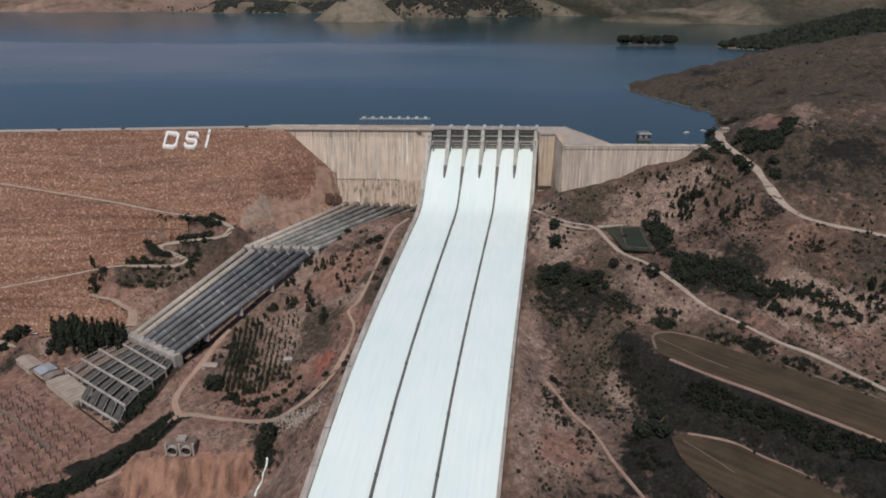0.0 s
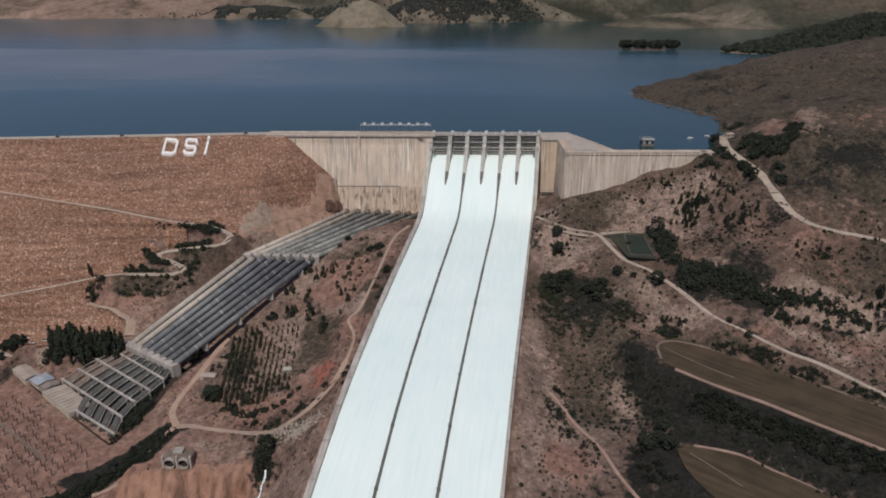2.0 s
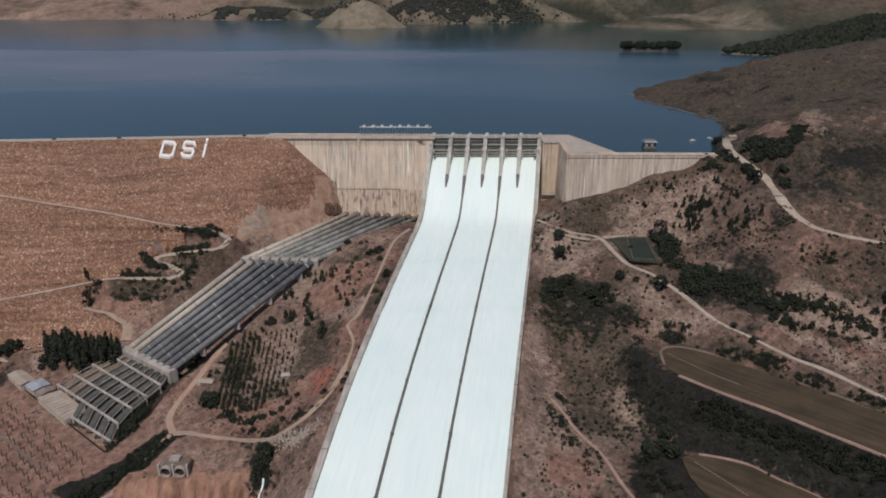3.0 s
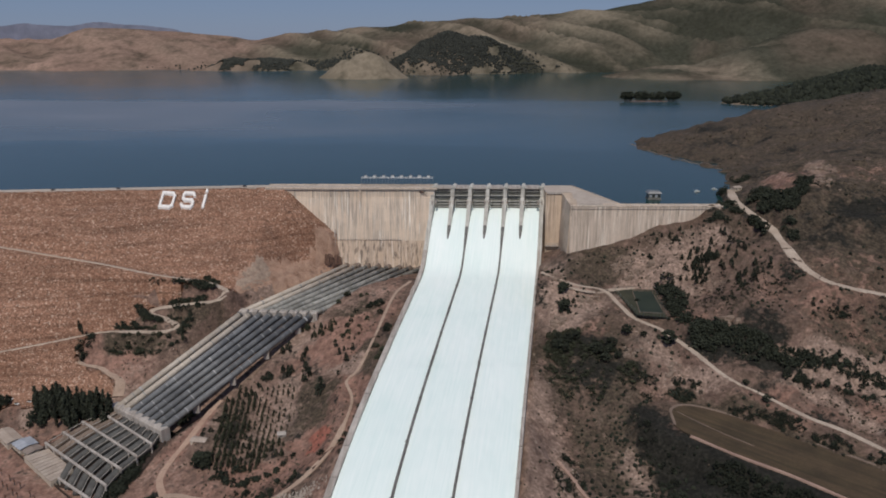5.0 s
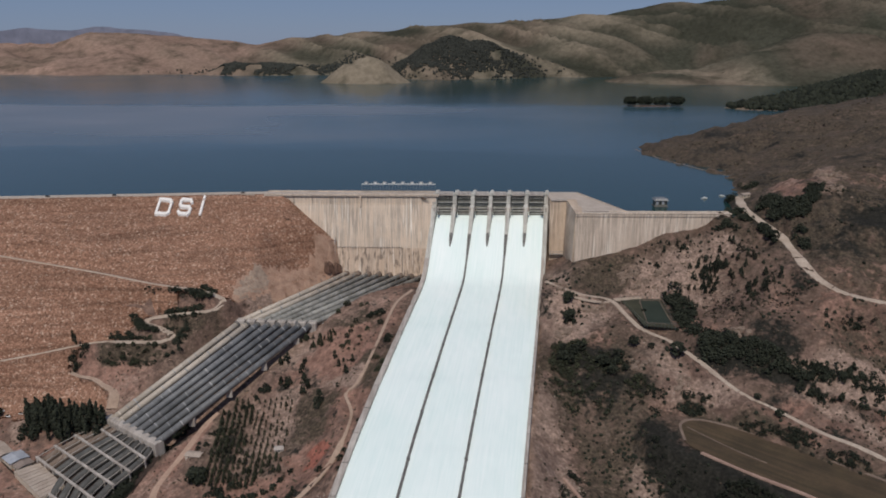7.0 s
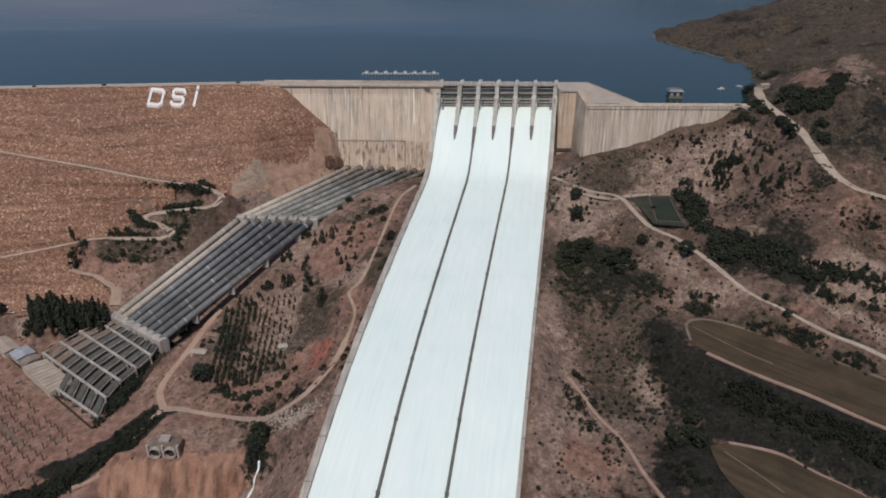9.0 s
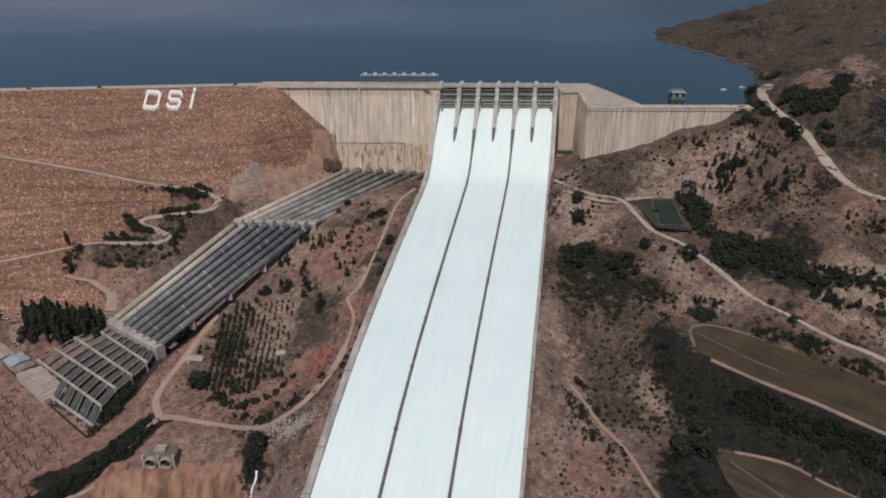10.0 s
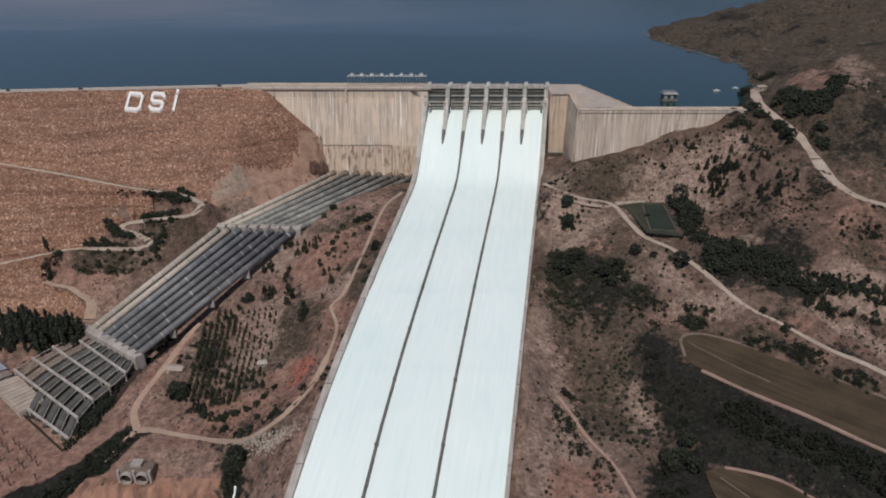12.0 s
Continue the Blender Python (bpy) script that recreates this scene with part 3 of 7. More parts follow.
def far_land(x, y):
    rx, rh, rf = zip(*RANGE)
    crest, foot = np.interp(x, rx, rh), np.interp(x, rx, rf) + 60 * grain(x, x * 0, 260, 19)
    crest = crest + 5 * rough(x, x * 0, 160, 23, 3)
    s = (y - foot) / (4250 - foot)
    rise = np.where(s < 0, s * 0.6, np.minimum(np.clip(s, 0, 1) ** 0.85, 1) - np.clip(s - 1, 0, 1) * 0.35)
    z = crest * (rise + 0.42 * spurs(x, y) * np.clip(s, 0, 1) ** 0.7 * np.clip(1.15 - s, 0, 1))
    z = np.maximum(z, -40) + 22
    for cx, cy, a, b, turn, h in FAR_HILLS:
        c, t = math.cos(radians(turn)), math.sin(radians(turn))
        u, v = ((x - cx) * c + (y - cy) * t) / a, (-(x - cx) * t + (y - cy) * c) / b
        bell = h * np.exp(-(u * u + v * v) ** 1.35) * (0.97 + 0.16 * spurs(x * 1.3, y * 1.3))
        z = np.maximum(z, bell) + 0.2 * np.minimum(np.maximum(z, 0), bell)
    return z + 2.5 * rough(x, y, 90, 9) - 22


DAM_SLOPE = 0.108    # the embankment's crest swings towards the valley


def crest_y(x):
    """The line of the dam's crest."""
    return np.where(x < -196, 812 + DAM_SLOPE * (np.asarray(x, float) + 196), 812)


def inside(x, y, polygon):
    x, y = np.asarray(x, float), np.asarray(y, float)
    hit = np.zeros(np.shape(x), bool)
    for (ax, ay), (bx, by) in zip(polygon, polygon[1:] + polygon[:1]):
        cross = (ay > y) != (by > y)
        hit ^= cross & (x < (bx - ax) * (y - ay) / ((by - ay) or 1e-9) + ax)
    return hit


PIPE_TOP = ((-112, 787, -77), (-32, 774, -77))
PIPE_BEND = ((-195, 676, -87.5), (-128, 671, -87.5))
PIPE_FOOT = ((-282, 588, -140.5), (-231, 552, -140.5))


def plane_through(a, b, c):
    """z on the plane of three places."""
    m = np.linalg.solve(np.array([[a[0], a[1], 1], [b[0], b[1], 1], [c[0], c[1], 1]], float), np.array([a[2], b[2], c[2]], float))
    return lambda x, y: m[0] * x + m[1] * y + m[2]


UPPER_BED = plane_through(PIPE_TOP[0], PIPE_TOP[1], PIPE_BEND[0])
LOWER_BED = plane_through(PIPE_BEND[0], PIPE_BEND[1], PIPE_FOOT[0])


def rock_face(x, y):
    """The tipped rock's slope and its flank, without roads."""
    z = 5 - 0.75 * (crest_y(x) - 6 - y)
    toe = np.interp(x, [-800, -470, -430, -395, -365, -345, -335, -325], [588, 616, 610, 605, 601, 597, 590, 400])
    z = np.minimum(z, -160 + 1.6 * (y - toe))
    u, v = 0.84 * np.clip(x + 181, 0, 400), 5 - z
    return np.minimum(5 - np.sqrt(u * u + np.clip(v, 0, 400) ** 2), 5)


def cut_bank(x, y):
    """The steep cut above the pipes."""
    off = (-113 - (786 - y) * 0.764 - x) * 0.795
    z = -84 + (1.2 + 8.0 * smooth(777, 791, y)) * (off - 6)
    z = np.interp(z, [-400, -74, -71, -64, -58, 0, 900], [-400, -74, -67, -65.5, -58, 0, 900])     # a berm half-way
    return z + 1.8 * ridged(x, y, 16, 17, 3)


def land(x, y):
    """Ground height anywhere."""
    x, y = np.asarray(x, float), np.asarray(y, float)
    z = near_sheet(np.clip(x, -650, 1100), np.clip(y, 200, 1500))
    steep = 1.0 + 1.2 * smooth(100, 200, x)
    z = z + steep * (1.9 * ridged(x, y, 46, 21, 4) - 0.9 + 0.9 * rough(x, y, 11, 4, 3)) * smooth(-166, -150, z)
    bank = smooth(446, 440, y) * smooth(-230, -218, x) * smooth(-132, -142, x) * smooth(385, 400, y)
    edge = 433 + 3.5 * grain(x, x * 0, 17, 75) + 1.5 * grain(x, x * 0, 5, 76)
    z = z * (1 - bank) + bank * (-156.5 - 19 * smooth(edge, edge - 17, y))
    bank = bank * smooth(edge + 3, edge - 3, y) * smooth(404, 416, y)
    z = z + bank * (2.4 * (1 - 2 * np.abs(grain(x + 3 * grain(x, y, 9, 3), y * 0.12, 11, 77))) + 1.2 * grain(x, y * 0.2, 6, 79))
    for name, line in LEVELS.items():
        d, h = beside(x, y, line)
        half = TERRACES[name][0]
        z = z + (h - z) * (1 - smooth(half, half + 12, d))
    for name, line in LINES.items():
        d, h = beside(x, y, line)
        half = ROADS[name][0] / 2
        z = z + (h - z) * (1 - smooth(half + 1.5, half + 9, d))
    off = (-113 - (786 - y) * 0.764 - x) * 0.795      # metres west of the pipes
    z = np.where((y > 690) & (y < 808) & (off > 4) & (off < 60), np.maximum(z, np.minimum(rock_face(x, y), cut_bank(x, y)) - 0.5), z)
    bed = inside(x, y, [(-117, 792), (-26, 780), (-122, 672), (-202, 679)])
    z = np.where(bed, np.minimum(z, UPPER_BED(x, y) - 4.2), z)
    bed = inside(x, y, [(-202, 678), (-122, 672), (-226, 547), (-290, 590)])
    z = np.where(bed, np.minimum(z, LOWER_BED(x, y) - 4.6), z)
    lake = smooth(-4, 4, y - crest_y(x) + 14) * smooth(262, 250, x)
    lake = np.maximum(lake, smooth(730, 738, y) * smooth(262, 250, x) * smooth(125, 135, x))
    z = z * (1 - lake) - 24 * lake
    z = np.where((y > 860) & (x < 330), np.minimum(z, np.where(x > 230, z, -24)), z)
    out = smooth(1330, 1500, y) + smooth(1000, 1400, x) * smooth(1000, 1200, y)
    out = np.clip(out, 0, 1)
    return z * (1 - out) + far_land(x, y) * out


# ---- building helpers ----
class Shape:
    """Collects corners and faces of one mesh."""

    def __init__(self):
        self.v, self.f = [], []

    def add(self, verts, faces):
        k = len(self.v)
        self.v += [tuple(p) for p in verts]
        self.f += [tuple(k + i for i in f) for f in faces]
        return self

    def box(self, lo, hi, bevel=0.0, m=None):
        lo, hi = [min(a, b) for a, b in zip(lo, hi)], [max(a, b) for a, b in zip(lo, hi)]
        c = min(bevel, *[(b - a) * 0.45 for a, b in zip(lo, hi)])
        if c <= 0:
            v = [(x, y, z) for x in (lo[0], hi[0]) for y in (lo[1], hi[1]) for z in (lo[2], hi[2])]
            f = [(0, 1, 3, 2), (4, 6, 7, 5), (0, 4, 5, 1), (2, 3, 7, 6), (0, 2, 6, 4), (1, 5, 7, 3)]
        else:
            bm = bmesh.new()
            bmesh.ops.create_cube(bm, size=1.0)
            for p in bm.verts:
                p.co = [a + (b - a) * (q + 0.5) for a, b, q in zip(lo, hi, p.co)]
            bmesh.ops.bevel(bm, geom=bm.edges[:] + bm.verts[:], offset=c, segments=1, affect="EDGES")
            v, f = [tuple(p.co) for p in bm.verts], [[p.index for p in q.verts] for q in bm.faces]
            bm.free()
        if m is not None:
            v = [tuple(m @ Vector(p)) for p in v]
        return self.add(v, f)

    def loft(self, rings, closed=True, caps=True):
        n = len(rings[0])
        v = [p for r in rings for p in r]
        f = []
        for k in range(len(rings) - 1):
            for i in range(n if closed else n - 1):
                j = (i + 1) % n
                f.append((k * n + i, k * n + j, (k + 1) * n + j, (k + 1) * n + i))
        if caps and closed:
            f += [tuple(range(n))[::-1], tuple((len(rings) - 1) * n + i for i in range(n))]
        return self.add(v, f)

    def tube(self, points, radius, n=10, caps=True):
        points = [Vector(p) for p in points]
        radii = radius if isinstance(radius, (list, tuple)) else [radius] * len(points)
        rings = []
        for k, p in enumerate(points):
            way = (points[min(k + 1, len(points) - 1)] - points[max(k - 1, 0)]).normalized()
            side = way.cross(Vector((0, 0, 1)))
            side = side.normalized() if side.length > 1e-4 else Vector((1, 0, 0))
            up = side.cross(way)
            rings.append([p + radii[k] * (math.cos(2 * math.pi * i / n) * side + math.sin(2 * math.pi * i / n) * up) for i in range(n)])
        return self.loft(rings, True, caps)

    def bar(self, a, b, w, h, bevel=0.0):
        """A square bar from a to b."""
        a, b = Vector(a), Vector(b)
        way = b - a
        return self.box((-w / 2, 0, -h / 2), (w / 2, way.length, h / 2), bevel, Matrix.Translation(a) @ way.to_track_quat("Y", "Z").to_matrix().to_4x4())

    def mesh(self, name, material, soft=False):
        me = bpy.data.meshes.new(name)
        me.from_pydata(self.v, [], self.f)
        me.materials.append(material)
        if soft:
            me.polygons.foreach_set("use_smooth", [True] * len(me.polygons))
        me.update()
        return me


def part(name, shape, material, parent, label="", soft=False):
    ob = new(name, shape if isinstance(shape, bpy.types.Mesh) else shape.mesh(name, material, soft))
    ob.parent = parent
    if label:
        ob["label"] = label
    return ob


def thing(name, label, category, group="", at=(0, 0, 0), turn=0):
    ob = new(name)
    ob.matrix_basis = pose(*at, 0, 0, turn)
    return tagged(ob, label, category, group)


def setting(name, shape, material, label="", soft=False):
    ob = new(name, shape if isinstance(shape, bpy.types.Mesh) else shape.mesh(name, material, soft))
    return tagged(ob, label, "", "", "structure")


# ---- ground ----
def lines_of(fine_from, fine_to, step, lowest, highest, growth):
    mid = list(np.arange(fine_from, fine_to, step))
    a, b, s, left, right = fine_from, fine_to, step, [], []
    while a > lowest:
        s = min(s * growth, 60 if a < -2700 else 30)
        a -= s
        left.append(a)
    s = step
    while b < highest:
        s = min(s * growth, 30)
        right.append(b)
        b += s
    return np.array(left[::-1] + mid + right + [highest])


EMB_ZONE = [(-800, 747), (-182, 807), (-126, 804), (-121, 795), (-136, 768), (-159, 737), (-181, 709), (-197, 690), (-214, 684), (-250, 682), (-282, 678), (-300, 658), (-326, 650),
            (-340, 632), (-327, 627), (-314, 625), (-302, 619), (-295, 612), (-294, 601), (-310, 596), (-336, 596), (-352, 597), (-395, 604), (-430, 609), (-470, 615), (-800, 587)]


def fill(x, y):
    """Surface of the tipped rock."""
    x, y = np.asarray(x, float), np.asarray(y, float)
    z = np.minimum(rock_face(x, y), cut_bank(x, y)) + 0.35 * rough(x, y, 9, 31, 3)
    z = np.maximum(z, np.where(y > 786, -400, land(x, y) + 0.5)) + 2.2 * np.exp(-(((x + 194) / 9) ** 2 + ((y - 712) / 18) ** 2)) * (1 + 0.5 * ridged(x, y, 9, 43, 2))
    toe = smooth(-352, -322, x) * (1 - smooth(634, 654, y))
    z = z + (np.minimum(z, land(x, y) + 0.8) - z) * toe
    d = np.abs(z + 84 + 0.006 * (x + 311))
    z = z + 0.9 * np.exp(-(d / 1.2) ** 2) * (x < -300)
    d, h = beside(x, y, LINES["embankment_road"])
    return z + (h - 0.15 - z) * (1 - smooth(5, 11, d))


def top_z(x, y):
    """The ground or the tipped rock, whichever shows."""
    z = float(land(x, y))
    return max(z, float(fill(x, y))) if bool(inside(x, y, EMB_ZONE)) else z


gx = lines_of(-480, 440, 3.4, -4600, 4600, 1.12)
gy = lines_of(335, 815, 3.4, -900, 4850, 1.05)
GX, GY = np.meshgrid(gx, gy)
GZ = land(GX, GY)


def tipped(x, y):
    """Where tipped rock or its cut bank covers the ground."""
    return inside(x, y, EMB_ZONE)


def bare_cut(x, y):
    """Where the bank above the pipes is bare earth and rock."""
    return inside(x + 2.5 * rough(x, y, 10, 29, 2), y + 2.5 * rough(x, y, 10, 30, 2), [(-112, 806), (-127, 798), (-146, 778), (-172, 748), (-193, 732), (-208, 706), (-204, 680), (-150, 720), (-100, 790)])


zone = tipped(GX, GY)
GZ = np.where(zone, np.minimum(GZ, fill(GX, GY) - 1.6 - 12.0 * smooth(-184, -172, GX) * smooth(758, 770, GY)), GZ)


def chute_x(u, y):
    """Across the chute: u metres from its western edge."""
    return -15.5 - 0.14 * (812 - y) + u * (1 - 0.03 * np.clip((760 - y) / 400, 0, 1.2))


CHUTE_WIDE = 114.0
CHUTE_FALL = [(830, -12), (812, -13), (806, -16), (801, -19.3), (790, -26), (778, -34.1), (768, -43), (759, -51.2), (748, -60.5), (737, -67.2), (722, -69.4), (662, -74.3), (604, -79),
              (540, -85.2), (481, -92.2), (424, -102.4), (386, -113), (352, -122.5), (250, -152)]


def chute_z(y):
    ys, zs = zip(*CHUTE_FALL[::-1])
    y = np.asarray(y, float)
    return sum(np.interp(y + d, ys, zs) for d in (-12, -8, -4, 0, 4, 8, 12)) / 7


over = (GX > chute_x(-3, GY)) & (GX < chute_x(CHUTE_WIDE + 3, GY)) & (GY < 815) & (GY > 240)
GZ = np.where(over, np.minimum(GZ, chute_z(GY) - 9), GZ)
under_dam = (GX > -125) & (GX < -14) & (GY > 784) & (GY < 830)
GZ = np.where(under_dam, np.minimum(GZ, -86), GZ)

quads = []
ny, nx = GX.shape
idx = np.arange(nx * ny).reshape(ny, nx)
quads = np.stack([idx[:-1, :-1], idx[:-1, 1:], idx[1:, 1:], idx[1:, :-1]], -1).reshape(-1, 4)
me = bpy.data.meshes.new("ground")
me.from_pydata(np.stack([GX, GY, GZ], -1).reshape(-1, 3).tolist(), [], quads.tolist())
me.materials.append(GROUND)
me.materials.append(HILLS)
me.materials.append(CUT_EARTH)
me.materials.append(ERODED)
cy = (GY[:-1, :-1] + GY[1:, 1:]).ravel() / 2
cx = (GX[:-1, :-1] + GX[1:, 1:]).ravel() / 2
bare = inside(cx + 3 * rough(cx, cy, 9, 33, 2), cy, [(-112, 800), (-116, 788), (-150, 744), (-172, 718), (-190, 700), (-215, 712), (-200, 770), (-170, 806)])
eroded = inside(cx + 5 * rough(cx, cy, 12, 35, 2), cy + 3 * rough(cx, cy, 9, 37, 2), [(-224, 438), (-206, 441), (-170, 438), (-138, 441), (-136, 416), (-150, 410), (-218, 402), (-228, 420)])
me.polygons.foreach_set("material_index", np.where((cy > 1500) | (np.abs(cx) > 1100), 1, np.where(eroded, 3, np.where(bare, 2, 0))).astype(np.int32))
me.polygons.foreach_set("use_smooth", np.ones(len(quads), bool))


def blot(x, y, cx, cy, rx, ry):
    return np.exp(-(((x - cx) / rx) ** 2 + ((y - cy) / ry) ** 2))


def soil_map(x, y):
    """Where the earth is grassy, red, or pale and rocky."""
    away = smooth(1300, 1700, y)
    grass = 0.30 + 0.45 * rough(x, y, 80, 41, 3)
    for a in ((-285, 640, 32, 12, 1.0), (-260, 655, 30, 20, .5), (-45, 560, 16, 170, 0.5), (-85, 650, 30, 30, .35), (-125, 560, 18, 30, .6), (-90, 455, 60, 12, .7), (100, 590, 50, 30, .6),
              (150, 500, 40, 60, .5), (150, 700, 35, 16, .55), (110, 480, 40, 80, .2), (400, 800, 120, 120, .7), (520, 1100, 250, 130, .8), (340, 560, 60, 40, .35), (360, 680, 60, 60, .6)):
        grass = grass + a[4] * blot(x, y, *a[:4])
    grass = grass - 1.2 * blot(x, y, -165, 740, 40, 55) - 0.8 * blot(x, y, -310, 450, 90, 70) + 0.8 * blot(x, y, 137, 708, 16, 12) - 0.4 * blot(x, y, -90, 620, 50, 70)
    red = 0.15 + 0.36 * rough(x, y, 60, 43, 3) + 0.18 * smooth(-30, -60, x)
    for a in ((-100, 545, 40, 30, .35), (-140, 470, 60, 14, .6), (-180, 418, 50, 14, .9), (-110, 610, 45, 60, .5), (-300, 620, 35, 14, .6), (-300, 450, 80, 60, .6), (290, 500, 70, 14, .4), (300, 560, 40, 16, .3),
              (-165, 735, 40, 60, .6), (-300, 450, 90, 70, .5), (-175, 414, 60, 24, 1.0), (-110, 610, 30, 50, .4), (-75, 612, 14, 40, .5), (321, 513, 24, 16, .4), (250, 520, 40, 6, .6), (-212, 540, 10, 50, .6), (345, 790, 30, 25, .6), (-2200, 4100, 1100, 600, 1.2), (-1100, 4200, 500, 400, .8)):
        red = red + a[4] * blot(x, y, *a[:4])
    red = red - 0.3 * blot(x, y, 370, 690, 80, 70)
    red = np.clip(red, 0, 1.05) - 0.7 * smooth(790, 850, y) * smooth(270, 300, x)
    pale = 0.02 + 0.42 * rough(x, y, 70, 47, 3) - 0.5 * blot(x, y, 370, 700, 90, 90)
    for a in ((245, 665, 35, 30, .5), (190, 690, 34, 12, .9), (66, 480, 15, 95, 1.1), (130, 465, 10, 26, .8), (155, 445, 8, 10, .8), (205, 655, 30, 25, .7), (155, 655, 20, 12, .6), (-165, 740, 34, 50, 1.6), (-140, 772, 18, 18, 1.4), (169, 701, 16, 8, 1.1), (198, 683, 14, 10, 1.1), (270, 545, 26, 7, .9), (321, 513, 22, 14, 1.0), (174, 572, 14, 12, 1.0), (112, 650, 20, 12, .9), (101, 622, 12, 14, .8), (-300, 440, 80, 50, .2), (-130, 560, 20, 30, .9), (-175, 412, 55, 12, .9), (-150, 520, 25, 30, .4), (-320, 480, 60, 40, .15), (-85, 640, 25, 50, .7), (-135, 590, 18, 12, .8), (-105, 575, 14, 30, .6), (110, 705, 22, 12, .8), (-330, 450, 60, 40, .4), (250, 690, 20, 14, .7), (345, 785, 22, 18, 1.0), (-140, 640, 30, 14, .5), (95, 722, 10, 40, .7), (150, 590, 20, 25, .6), (-190, 715, 18, 22, .9), (285, 535, 50, 10, .8), (105, 650, 25, 25, .6), (170, 548, 20, 14, .7), (-300, 600, 30, 10, .5),
              (-330, 500, 70, 60, .4), (130, 640, 18, 20, .5), (-140, 455, 70, 8, .5), (195, 398, 30, 5, .8), (-345, 3000, 160, 120, 1.2), (900, 3150, 300, 200, .3)):
        pale = pale + a[4] * blot(x, y, *a[:4])
    pale = pale - 0.6 * smooth(800, 860, y) * smooth(270, 300, x)
    grass = grass + 0.9 * smooth(800, 860, y)
    red = red * (1 - away) + away * (0.85 * smooth(-700, -1300, x) + 0.25 * rough(x, y, 300, 43, 3))
    # far spurs: lit crests, dim folds and a shaded east, all as soil colour
    pale = pale * (1 - away) + away * (0.22 + 0.8 * spurs(x, y) + 0.25 * rough(x, y, 260, 47, 3) - 0.75 * smooth(400, 1600, x) + blot(x, y, -345, 3000, 180, 130))
    pale = pale - 0.22 * smooth(110, 150, x) * (1 - away)
    grass = grass + 0.16 * smooth(100, 140, x) * (1 - away)
    return np.clip(np.stack([grass, red, pale], -1), 0, (1, 2, 1))


def dark_cover_map(x, y):
    """Where a near-black tone covers the earth."""
    v = 0.10 + 0.45 * rough(x, y, 36, 57, 3)
    for a in ((205, 425, 62, 20, -40, 1.3), (250, 385, 60, 30, -42, 1.4), (310, 330, 60, 45, -42, 1.3), (172, 466, 22, 22, 0, .35), (152, 425, 22, 30, 0, .3), (150, 465, 14, 24, 0, .15), (140, 400, 20, 32, 0, .9), (150, 505, 16, 18, 0, .7), (100, 585, 34, 16, 0, .25), (215, 572, 12, 18, 30, .5),
              (245, 553, 30, 12, -30, .8), (255, 500, 30, 6, -40, .8), (-172, 560, 6, 40, 8, .7), (-90, 690, 30, 12, 20, .5), (380, 700, 50, 50, 0, .4), (90, 585, 16, 12, 0, .3), (122, 590, 18, 10, 0, .3), (100, 552, 20, 14, 0, .2), (142, 553, 14, 10, 0, .3), (204, 578, 12, 22, 25, .5), (236, 557, 24, 10, -30, .6), (195, 640, 8, 24, 0, .8),
              (168, 474, 14, 14, 0, .5), (130, 410, 18, 30, 0, .9), (152, 368, 26, 22, 0, 1.0), (-165, 740, 50, 60, 0, -1.5), (-300, 450, 100, 70, 0, -1), (-238, 435, 30, 12, 47, .9), (-128, 440, 9, 14, 0, .9), (-222, 550, 10, 30, -25, .6)):
        c, d = math.cos(radians(a[4])), math.sin(radians(a[4]))
        v = v + a[5] * np.exp(-((((x - a[0]) * c + (y - a[1]) * d) / a[2]) ** 2 + ((-(x - a[0]) * d + (y - a[1]) * c) / a[3]) ** 2))
    return np.clip(v, 0, 1)


